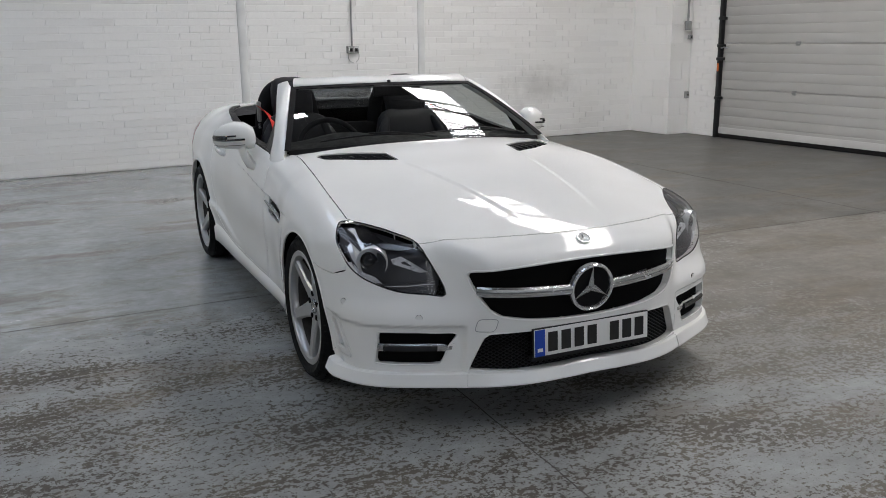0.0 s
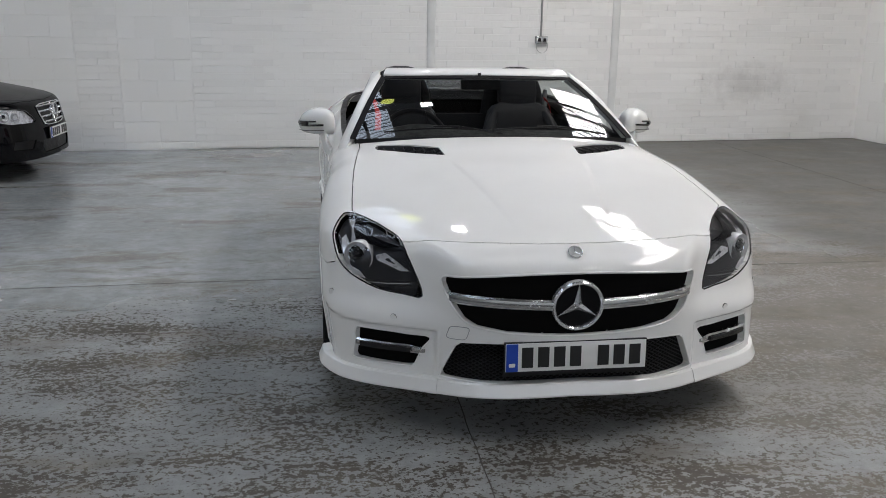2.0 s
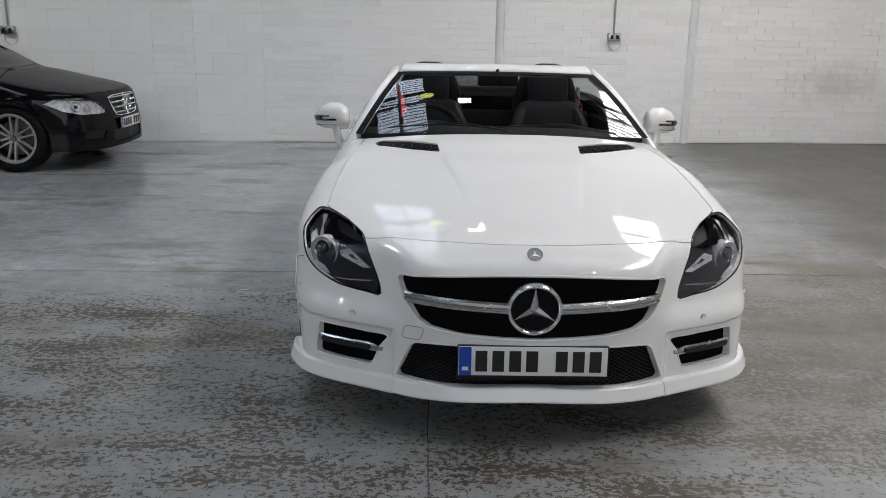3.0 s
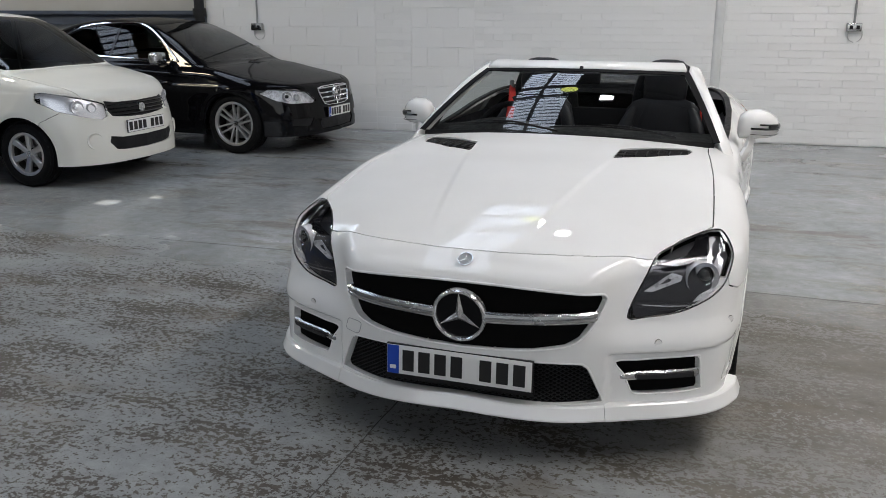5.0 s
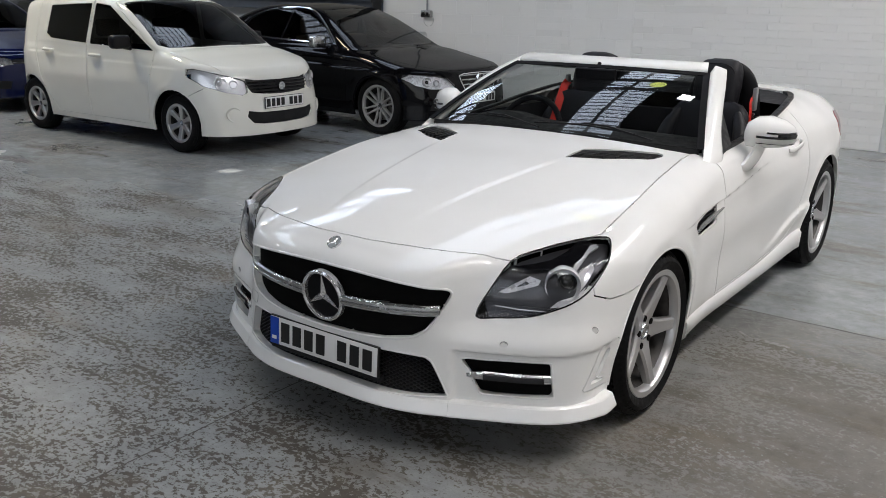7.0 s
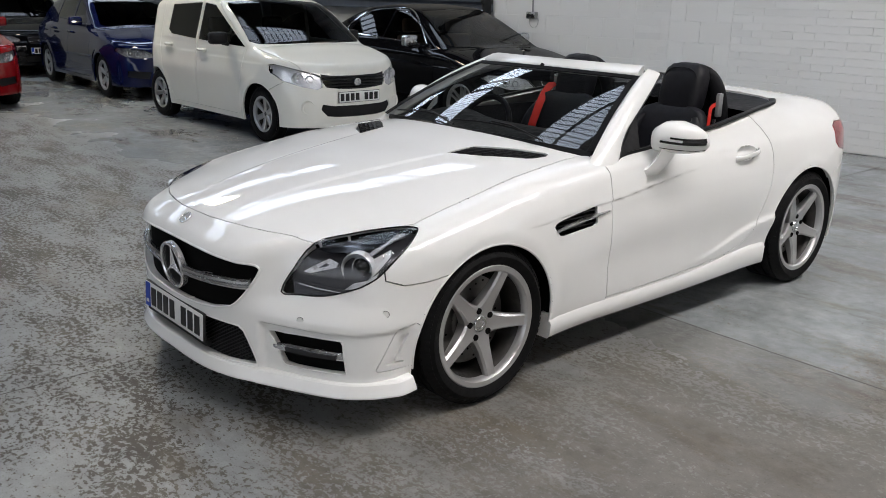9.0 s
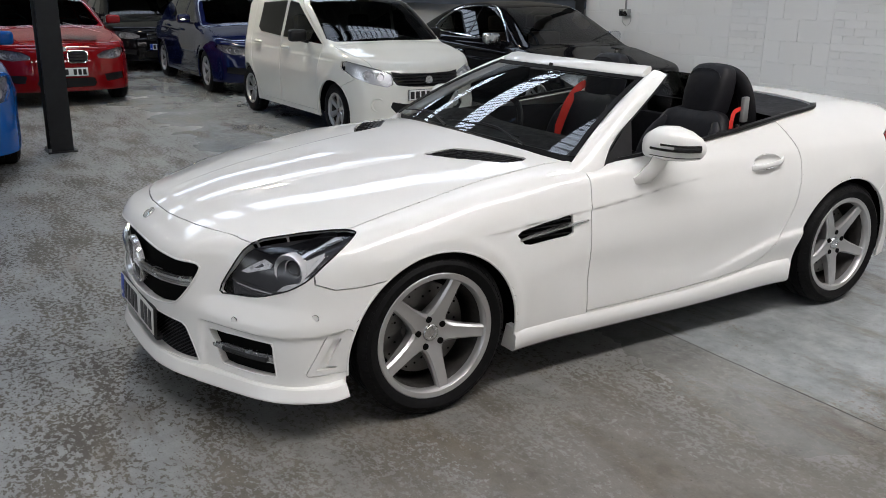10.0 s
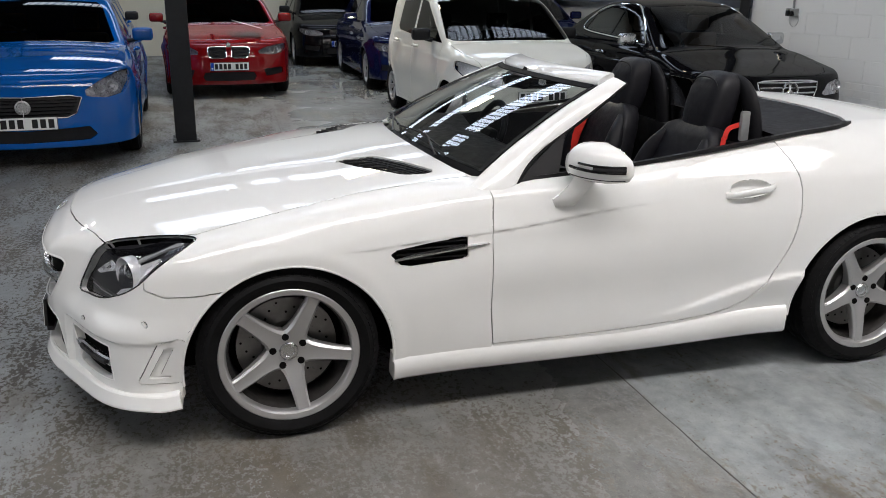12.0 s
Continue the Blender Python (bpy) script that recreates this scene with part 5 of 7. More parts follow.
def fog_unit(s):
    """The daytime lamp bar across the bumper's side intake."""
    pts = [(s * x, nose_y(x, 0.31) + 0.016 - 0.008 * (x < 0.56), 0.314 - 0.004 * (x - 0.5)) for x in np.linspace(0.500, 0.762, 12)]
    bm = nb()
    sweep(bm, pts, [(-0.010 * s, 0.013), (0.006 * s, 0.015), (0.011 * s, 0.009), (0.011 * s, -0.009), (0.006 * s, -0.015), (-0.010 * s, -0.013)], scale=[0.45, 0.7, 0.9, *[1.0] * 9])
    base = part("day_lamp", bm, SATIN_METAL, hero, "chrome bar with a slim daytime lamp", angle=25)
    bm = nb()
    pts = [(s * x, nose_y(x, 0.31) - 0.003, 0.313 - 0.004 * (x - 0.5)) for x in np.linspace(0.575, 0.752, 8)]
    sweep(bm, pts, [(-0.004 * s, 0.008), (0.003 * s, 0.009), (0.005 * s, 0), (0.003 * s, -0.009), (-0.004 * s, -0.008)])
    part("lamp_strip", bm, LAMP_DARK, base)
    bm = nb()
    pts = [(s * x, nose_y(x, 0.31) + 0.075, 0.311) for x in np.linspace(0.47, 0.80, 8)]
    sweep(bm, pts, [(-0.002, 0.075), (0.002, 0.075), (0.002, -0.075), (-0.002, -0.075)])
    part("intake_back", bm, UNDERSIDE, hero)


for s in (-1, 1):
    fog_unit(s)


# headlamp insides, laid out across the lens by (along, up) and a depth behind it
def lamp_at(h, z, d):
    lo, hi = 0.3, 1.4
    for _ in range(24):
        k = (lo + hi) / 2
        x, y = (h + k) * 0.70711, (h - k) * 0.70711
        if float(hero_solid(np.array(x), np.array(y), np.array(z))) > 0:
            hi = k
        else:
            lo = k
    p = np.array(((h + lo) * 0.70711, (h - lo) * 0.70711, z))
    n = np.array([float(hero_solid(*(p + e)) - hero_solid(*(p - e))) for e in np.eye(3) * 0.004])
    return Vector(p - n / np.linalg.norm(n) * d)


def lamp_plate(outline, d, thick=0.006, dome=0.0):
    """A small shaped plate that follows the lens, d behind it."""
    bm = nb()
    front = [bm.verts.new(lamp_at(h, z, d)) for h, z in outline]
    back_ = [bm.verts.new(lamp_at(h, z, d + thick)) for h, z in outline]
    n = len(outline)
    if dome:
        mid = bm.verts.new(lamp_at(sum(p[0] for p in outline) / n, sum(p[1] for p in outline) / n, d - dome))
    else:
        for i in range(n // 2 - 1):
            bm.faces.new((front[i], front[i + 1], front[n - 2 - i], front[n - 1 - i]))
    for i in range(n):
        j = (i + 1) % n
        if dome:
            bm.faces.new((front[i], front[j], mid))
        bm.faces.new((front[i], back_[i], back_[j], front[j]))
    bmesh.ops.recalc_face_normals(bm, faces=bm.faces)
    return bm


def lamp_inside(s, lens):
    def put(name, bm, mat_, label="", angle=30):
        if s < 0:
            bmesh.ops.transform(bm, matrix=Matrix.Diagonal((-1, 1, 1, 1)), verts=bm.verts)
            bmesh.ops.reverse_faces(bm, faces=bm.faces)
        return part(name, bm, mat_, lens, label, angle=angle)

    def facing(h, z, d):
        aim = Vector((0.60, -1, -0.02)).normalized()
        return Matrix.Translation(lamp_at(h, z, d)) @ aim.to_track_quat("X", "Z").to_matrix().to_4x4()
    # polished bowl, dark projector in a bright rim
    M = facing(0.166, 0.630, 0.034)
    put("lamp_bowl", lathe(nb(), [(0.030, -0.020), (0.042, -0.012), (0.052, 0.004), (0.056, 0.016), (0.058, 0.018), (0.060, 0.014), (0.059, -0.02)], 48, m=M), LAMP_BOWL, "polished bowl round the projector", 60)
    M = facing(0.180, 0.637, 0.030)
    put("projector_lens", lathe(nb(), [(0.0, 0.018), (0.012, 0.016), (0.021, 0.010), (0.027, 0.0), (0.028, -0.01)], 32, m=M), GLOSS_BLACK, angle=60)
    put("projector_rim", lathe(nb(), [(0.028, -0.006), (0.029, 0.006), (0.034, 0.009), (0.037, 0.0), (0.037, -0.02)], 40, m=M), CHROME, angle=60)
    # gloss black band under the upper edge and the bright blade below it
    put("upper_band", lamp_plate([(0.010, 0.678), (0.075, 0.688), (0.140, 0.697), (0.205, 0.715), (0.262, 0.738), (0.300, 0.733), (0.245, 0.702), (0.205, 0.686), (0.140, 0.677), (0.070, 0.671)], 0.010), GLOSS_BLACK)
    put("bright_blade", lamp_plate([(0.318, 0.726), (0.275, 0.713), (0.214, 0.673), (0.170, 0.645), (0.166, 0.652), (0.208, 0.684), (0.262, 0.724), (0.312, 0.731)], 0.014, 0.008), LAMP_SILVER, "silver blade over the projector")
    # faceted reflectors either side of the bowl
    put("indicator_reflector", lamp_plate([(0.058, 0.655), (0.015, 0.628), (-0.044, 0.592), (-0.015, 0.590), (0.082, 0.622), (0.092, 0.642)], 0.024, 0.006, -0.008), LAMP_FILL)
    put("outer_reflector", lamp_plate([(0.222, 0.668), (0.278, 0.697), (0.284, 0.676), (0.256, 0.632), (0.225, 0.600), (0.222, 0.640)], 0.022, 0.006, -0.006), LAMP_BOWL)
    put("lower_reflector", lamp_plate([(0.150, 0.572), (0.218, 0.588), (0.246, 0.612), (0.226, 0.575), (0.180, 0.553), (0.120, 0.549)], 0.020, 0.005, 0.003), LAMP_FILL)
    # slim lit strips along the lower edge
    for k in range(3):
        put("lower_strip", lamp_plate([(-0.075 + 0.02 * k, 0.560 - 0.010 * k), (0.02, 0.553 - 0.010 * k), (0.125, 0.546 - 0.008 * k), (0.125, 0.5435 - 0.008 * k), (0.02, 0.5495 - 0.010 * k), (-0.075 + 0.02 * k, 0.5565 - 0.010 * k)], 0.016, 0.003), LAMP_SILVER if k == 1 else LAMP_SMOKE)
    # black edge seal
    put("edge_seal", tube(nb(), [lamp_at(h, z, 0.001) for h, z in LAMP_EDGE], 0.0030, 6, True, up=(0.7, -0.7, 0.2)), GLOSS_BLACK, angle=80)


lamp_inside(1, lens_l)
lamp_inside(-1, lens_r)


# parking sensors on the bumper
def sensor(x, z):
    y = nose_y(abs(x), z)
    n = Vector((math.copysign(0.55 if abs(x) < 0.75 else 1.2, x), -1, 0)).normalized()
    M = Matrix.Translation((x, y, z)) @ n.to_track_quat("Z", "Y").to_matrix().to_4x4()
    bm = nb()
    cyl(bm, 0.0115, 0.0115, 0.003, M, 20)
    part("parking_sensor", bm, WHITE_PAINT, hero)
    bm = nb()
    lathe(bm, [(0.0115, -0.002), (0.0126, 0.0012), (0.0130, -0.002)], 24, m=M @ pose(0, 0, 0, 0, -90, 0))
    part("sensor_ring", bm, BLACK_PLASTIC, hero)


for s in (-1, 1):
    sensor(s * 0.635, 0.432)
    sensor(s * 0.852, 0.470)


# tow-eye cover: a rounded square set into the bumper
def tow_cover(cx, cz):
    pts = []
    for i in range(32):
        a = 2 * math.pi * i / 32
        dx, dz = (0.034 * math.copysign(abs(math.cos(a)) ** 0.45, math.cos(a)), 0.024 * math.copysign(abs(math.sin(a)) ** 0.45, math.sin(a)))
        x, z = cx + dx + 0.3 * dz, cz + dz
        pts.append((x, nose_y(abs(x), z) - 0.0005, z))
    part("tow_cover", tube(nb(), pts, 0.0014, 5, True, up=(0, -1, 0)), STEEL_GREY, hero, "outline of the square tow-eye cover")


tow_cover(-0.415, 0.405)


# gills behind the front wheels
def gill(s):
    bm = nb()
    box(bm, (0.795, 0.34, 0.59), (0.815, 0.67, 0.70))
    for k in range(4):
        z = 0.618 + 0.019 * k
        box(bm, (0.815, 0.40 - 0.01 * k, z), (0.846, 0.645, z + 0.006), 0.002)
    base = part("wing_vent", bm, BLACK_PLASTIC, hero, "black louvred wing vent with a chrome blade")
    bm = nb()
    sweep(bm, [(hero_surface(y, z) + 0.003, y, z) for y, z in ((0.375, 0.628), (0.45, 0.636), (0.54, 0.644), (0.64, 0.653), (0.730, 0.661))], [(-0.008, 0.008), (0.007, 0.003), (0.007, -0.003), (-0.008, -0.008)], scale=[0.5, 0.9, 1.0, 1.0, 0.35])
    blade = part("chrome_blade", bm, SATIN_METAL, base)
    if s < 0:
        for o in (base, blade):
            o.data.transform(Matrix.Diagonal((-1, 1, 1, 1)))
            o.data.flip_normals()


gill(1)
gill(-1)


# bonnet vents: sunken tray with slats
def bonnet_vent(s):
    bm = nb()
    c = [(0.320, 0.268), (0.330, 0.411), (0.46, 0.502), (0.596, 0.585), (0.615, 0.580), (0.628, 0.55), (0.613, 0.472), (0.452, 0.334)]
    prism(bm, [(x, y) for x, y in c[::-1]], 0.004, Matrix.Translation((0, 0, 0)))
    for v in bm.verts:
        v.co.z += bonnet_z(v.co.x, v.co.y) - 0.009
    bmesh.ops.recalc_face_normals(bm, faces=bm.faces)
    base = part("bonnet_vent", bm, BLACK_PLASTIC, hero, "black slatted bonnet vent")
    for k in range(5):
        f = (k + 0.5) / 5
        a, b = Vector((0.323 + 0.008 * f, 0.272 + 0.135 * f)), Vector((0.615 - 0.012 * f, 0.476 + 0.105 * f))
        bm = nb()
        pts = [(a.lerp(b, i / 6).x, a.lerp(b, i / 6).y, bonnet_z(*a.lerp(b, i / 6)) - 0.0075) for i in range(7)]
        sweep(bm, pts, [(-0.008, 0.004), (0.004, 0.006), (0.006, 0.002), (-0.006, -0.002)])
        part("slat", bm, BLACK_PLASTIC, base)
    for k in range(6):
        f = (k + 0.7) / 6.4
        x = 0.325 + 0.29 * f
        y0, y1 = 0.272 + 0.19 * f, 0.408 + 0.165 * f
        bm = nb()
        box(bm, (x - 0.0025, y0, bonnet_z(x, y0) - 0.010), (x + 0.0025, y1, bonnet_z(x, y1) - 0.006), 0.001)
        part("rib", bm, BLACK_PLASTIC, base)
    if s < 0:
        for o in (base, *base.children):
            o.data.transform(Matrix.Diagonal((-1, 1, 1, 1)))
            o.data.flip_normals()


bonnet_vent(1)
bonnet_vent(-1)

# windscreen: glass on a curved base, white pillars and header, black cowl
def screen_point(u, v):
    """u: -1 to 1 across, v: 0 at the base to 1 at the header."""
    a = abs(u)
    base = Vector((0.735 * u, 0.612 + 0.125 * a ** 2.2, 0.925 - 0.030 * a ** 2))
    top = Vector((0.535 * u, 1.190 + 0.095 * a ** 2.2, 1.187 - 0.012 * a ** 2))
    p = base.lerp(top, v)
    p.z += 0.030 * 4 * v * (1 - v) * 0.5
    p.y -= 0.010 * 4 * v * (1 - v)
    return p


def screen_sheet(u0, u1, v0, v1, nu, nv, off=0.0, thick=0.0):
    bm = nb()
    grid = [[bm.verts.new(screen_point(u0 + (u1 - u0) * i / nu, v0 + (v1 - v0) * j / nv)) for i in range(nu + 1)] for j in range(nv + 1)]
    for j in range(nv):
        for i in range(nu):
            bm.faces.new((grid[j][i], grid[j][i + 1], grid[j + 1][i + 1], grid[j + 1][i]))
    bm.normal_update()
    if off or thick:
        bmesh.ops.solidify(bm, geom=bm.faces[:], thickness=thick) if thick else None
    return bm


glass = part("windscreen", screen_sheet(-0.985, 0.985, 0.0, 0.985, 40, 20), SCREEN_GLASS, hero, "slightly tinted curved windscreen")
glass.visible_shadow = False


# header and pillars as one painted frame
def screen_frame():
    line = [screen_point(u, 1.0) for u in np.linspace(0.99, -0.99, 30)]
    bm = nb()
    n = len(line)
    rings = []
    for i, p in enumerate(line):
        a, b = line[max(0, i - 1)], line[min(n - 1, i + 1)]
        t = (b - a).normalized()
        out_ = Vector((p.x * 0.4, -0.34, 0.94)).normalized()
        out_ = (out_ - t * out_.dot(t)).normalized()
        side = t.cross(out_).normalized()
        if side.dot(Vector((-p.x, -1.0, -0.2 if abs(p.x) < 0.5 else 0))) > 0:
            side = -side
        wid, th_ = 0.104 - 0.012 * (abs(p.x) / 0.53) ** 6, 0.034
        p = p + Vector((0, 0, 0.007 * (abs(p.x) / 0.53) ** 5))
        q = [(0.0, -0.004), (0.003, 0.004), (0.012, 0.009), (wid * 0.6, 0.012), (wid, 0.003), (wid + 0.004, -0.012), (wid * 0.9, -th_), (0.02, -th_)]
        rings.append([bm.verts.new(p + side * s_ + out_ * o_) for s_, o_ in q])
    for r, s_ in zip(rings, rings[1:]):
        for j in range(8):
            bm.faces.new((r[j], r[(j + 1) % 8], s_[(j + 1) % 8], s_[j]))
    bm.faces.new(rings[0])
    bm.faces.new(rings[-1][::-1])
    bmesh.ops.recalc_face_normals(bm, faces=bm.faces)
    return bm


part("screen_frame", screen_frame(), WHITE_PAINT, hero, angle=50)

PILLAR_REAR = spline([(0.80, 0.805, 0.79), (0.786, 0.852, 0.856), (0.75, 0.914, 0.927), (0.715, 1.004, 0.986), (0.67, 1.138, 1.055), (0.628, 1.271, 1.129), (0.592, 1.374, 1.188)], 25)
PILLAR_RIDGE = spline([(0.815, 0.735, 0.79), (0.786, 0.785, 0.858), (0.742, 0.868, 0.937), (0.712, 0.945, 0.992), (0.664, 1.065, 1.073), (0.603, 1.215, 1.150), (0.540, 1.345, 1.207)], 25)


def pillar():
    """A windscreen pillar: glass edge, rounded ridge, rear edge and inner face."""
    bm = nb()
    rings = []
    for i, (m_, r_) in enumerate(zip(PILLAR_RIDGE, PILLAR_REAR)):
        f_ = screen_point(1.002, -0.22 + 1.20 * i / 24)
        m_, r_ = Vector(m_), Vector(r_)
        o = Vector((0.5, -0.3, 0.35)) * 0.012
        o2 = Vector((0.8, 0.1, 0.25)) * 0.007
        ring = [f_, f_.lerp(m_, 0.3) + o, f_.lerp(m_, 0.7) + o, m_ + o2 * 0.4, m_.lerp(r_, 0.35) + o2, m_.lerp(r_, 0.75) + o2 * 0.7, r_, r_ + Vector((-0.034, 0.0, -0.012)), f_ + Vector((-0.02, 0.035, -0.02))]
        rings.append([bm.verts.new(q) for q in ring])
    for r, t in zip(rings, rings[1:]):
        for j in range(9):
            bm.faces.new((r[j], r[(j + 1) % 9], t[(j + 1) % 9], t[j]))
    bm.faces.new(rings[0])
    bm.faces.new(rings[-1][::-1])
    bmesh.ops.recalc_face_normals(bm, faces=bm.faces)
    return bm


pair("screen_pillar", pillar(), WHITE_PAINT, hero, angle=75)
pair("pillar_seal", tube(nb(), [(x - 0.012, y + 0.008, z - 0.002) for x, y, z in PILLAR_REAR[3:]], 0.010, 8), BLACK_PLASTIC, hero)
# black band round the glass
for name, pts in (("screen_seal", [screen_point(u, 0.968) for u in np.linspace(-0.97, 0.97, 30)]), ("screen_seal", [screen_point(0.985, v) for v in np.linspace(0.0, 0.99, 16)]), ("screen_seal", [screen_point(-0.985, v) for v in np.linspace(0.0, 0.99, 16)])):
    bm = nb()
    sweep(bm, pts, [(-0.015, 0.004), (0.015, 0.004), (0.015, 0.0), (-0.015, 0.0)], up=(0, -0.45, 0.9))
    part(name, bm, SEAL_BLACK, hero)
# cowl below the glass, wipers
bm = nb()
rows = []
for u in np.linspace(-0.98, 0.98, 40):
    b = screen_point(u, 0.03)
    x = b.x
    yh = 0.588 + 0.127 * (abs(x) / 0.69) ** 2
    rows.append([bm.verts.new(q) for q in ((x, yh - 0.012, bonnet_z(x, yh) - 0.030), (x, yh + 0.012, bonnet_z(x, yh) - 0.022), (b.x, b.y + 0.0, b.z - 0.012), (b.x, b.y + 0.09, b.z - 0.03), (b.x, b.y + 0.10, b.z - 0.2))])
for r, s_ in zip(rows, rows[1:]):
    for j in range(4):
        bm.faces.new((r[j], s_[j], s_[j + 1], r[j + 1]))
bmesh.ops.recalc_face_normals(bm, faces=bm.faces)
part("cowl", bm, BLACK_PLASTIC, hero)
for u0, u1 in ((0.62, -0.05), (-0.12, -0.78)):
    bm = nb()
    pts = [screen_point(u0 + (u1 - u0) * i / 12, 0.035 + 0.03 * math.sin(math.pi * i / 12)) + Vector((0, -0.012, 0.018)) for i in range(13)]
    tube(bm, pts, 0.004, 6)
    arm = [Vector((pts[0].x + 0.10, pts[0].y - 0.05, pts[0].z - 0.012)), pts[3] + Vector((0, -0.01, 0.012)), pts[6] + Vector((0, -0.004, 0.01))]
    tube(bm, arm, 0.005, 6)
    part("wiper", bm, BLACK_PLASTIC, hero)


# mirrors
def door_mirror(s):
    bm = nb()
    secs = []
    for i, (x, yc, zc, ry, rz) in enumerate(((0.805, 1.10, 0.930, 0.05, 0.030), (0.815, 1.105, 0.935, 0.075, 0.058), (0.85, 1.115, 0.945, 0.088, 0.070), (0.90, 1.13, 0.947, 0.090, 0.072), (0.95, 1.155, 0.940, 0.078, 0.062), (0.985, 1.185, 0.930, 0.050, 0.044), (0.999, 1.20, 0.925, 0.02, 0.018))):
        ring = []
        for k in range(24):
            a = 2 * math.pi * k / 24
            cy, cz = math.cos(a), math.sin(a)
            yy = yc + ry * (abs(cy) ** 0.75) * (1 if cy > 0 else -1) * (0.62 if cy > 0 else 1)
            zz = zc + rz * (abs(cz) ** 0.8) * (1 if cz > 0 else -1) * (1.0 if cz < 0 else 1)
            ring.append(bm.verts.new((s * x, yy, zz)))
        secs.append(ring)
    for r, t in zip(secs, secs[1:]):
        for k in range(24):
            bm.faces.new((r[k], r[(k + 1) % 24], t[(k + 1) % 24], t[k]))
    bm.faces.new(secs[0])
    bm.faces.new(secs[-1])
    bmesh.ops.recalc_face_normals(bm, faces=bm.faces)
    shell_ = part("mirror", bm, WHITE_PAINT, hero, "white door mirror with a dark indicator strip", angle=60)
    bm2 = nb()
    rings = []
    for x, y, z, w, h in ((0.80, 1.00, 0.785, 0.055, 0.016), (0.845, 1.03, 0.80, 0.045, 0.018), (0.865, 1.06, 0.845, 0.036, 0.018), (0.875, 1.09, 0.895, 0.04, 0.022)):
        rings.append([bm2.verts.new((s * x + s * b * 0.8, y + a, z - b)) for a, b in ((-w, -h * 0.4), (-w * 0.6, h), (w * 0.6, h), (w, -h * 0.4), (w * 0.6, -h), (-w * 0.6, -h))])
    for r, t in zip(rings, rings[1:]):
        for k in range(6):
            bm2.faces.new((r[k], r[(k + 1) % 6], t[(k + 1) % 6], t[k]))
    bm2.faces.new(rings[0])
    bm2.faces.new(rings[-1])
    bmesh.ops.recalc_face_normals(bm2, faces=bm2.faces)
    part("mirror_foot", bm2, WHITE_PAINT, shell_, angle=60)
    for dz, r_, mt, n0 in ((0.022, 0.0045, GLOSS_BLACK, 1), (0.002, 0.0055, GLOSS_BLACK, 0), (0.012, 0.0085, LAMP_DARK, 2), (-0.026, 0.0018, LAMP_DARK, 0)):
        bm = nb()
        pts = [(s * x, y, 0.925 + dz + dzz) for x, y, dzz in ((0.868, 1.0235, 0.006), (0.91, 1.036, 0.004), (0.955, 1.072, 0.0), (0.985, 1.125, -0.003), (0.998, 1.18, -0.004))[n0:]]
        tube(bm, spline(pts, 14), r_, 8)
        part("indicator_strip" if dz > 0 else "mirror_seam", bm, mt, shell_, "dark indicator strip" if dz > 0 else "")
    bm = nb()
    prism(bm, [(0.072 * math.cos(a) * 1.1, 0.055 * math.sin(a)) for a in (2 * math.pi * i / 24 for i in range(24))], 0.004, pose(s * 0.895, 1.192, 0.94, 90, 0, 180 + s * 8))
    part("mirror_glass", bm, CHROME, shell_)


door_mirror(1)
door_mirror(-1)


# door handles, belt seals
def handle(s):
    def at(y, z, o):
        return (s * (hero_surface(y, z) + o), y, z)
    bm = nb()
    pts = [at(1.705, 0.776, -0.002), at(1.74, 0.782, 0.022), at(1.81, 0.790, 0.028), at(1.88, 0.797, 0.024), at(1.925, 0.801, -0.002)]
    sweep(bm, spline(pts, 18), [(0.007 * math.cos(a), 0.013 * math.sin(a)) for a in (2 * math.pi * i / 10 for i in range(10))])
    part("door_handle", bm, WHITE_PAINT, hero, angle=70)
    bm = nb()
    rings = [[bm.verts.new(at(1.815 + 0.092 * q * math.cos(a), 0.797 + 0.0331 * q * math.sin(a), d)) for a in (2 * math.pi * i / 30 for i in range(30))] for q, d in ((1.03, -0.003), (0.97, -0.006), (0.8, -0.020), (0.45, -0.027))]
    for r, t in zip(rings, rings[1:]):
        for i in range(30):
            j = (i + 1) % 30
            bm.faces.new((r[i], r[j], t[j], t[i]))
    bm.faces.new(rings[-1])
    bmesh.ops.recalc_face_normals(bm, faces=bm.faces)
    part("handle_cup", bm, WHITE_PAINT, hero, angle=80)
    bm = nb()
    pts = [(s * float(np.interp(y, [0.9, 1.3, 1.7, 2.0, 2.22, 2.36, 2.45], [0.752, 0.754, 0.747, 0.722, 0.690, 0.655, 0.595])), y, 0) for y in np.linspace(0.90, 2.44, 30)]
    pts = [(x, y, bonnet_z(abs(x), y) + 0.002) for x, y, _ in pts]
    sweep(bm, pts, [(-0.016, 0.004), (0.014, 0.007), (0.016, -0.006), (-0.016, -0.02)])
    part("belt_seal", bm, BLACK_PLASTIC, hero)
    bm = nb()
    tri_ = [(s * 0.779, 0.85, 0.858), (s * 0.762, 1.03, 0.880), (s * 0.684, 1.085, 1.028)]
    vs = [bm.verts.new(p) for p in tri_] + [bm.verts.new((p[0] - s * 0.012, p[1], p[2])) for p in tri_]
    for f in ((0, 1, 2), (5, 4, 3), (0, 3, 4, 1), (1, 4, 5, 2), (2, 5, 3, 0)):
        bm.faces.new([vs[i] for i in f])
    bmesh.ops.recalc_face_normals(bm, faces=bm.faces)
    part("quarter_trim", bm, BLACK_PLASTIC, hero)


handle(1)
handle(-1)

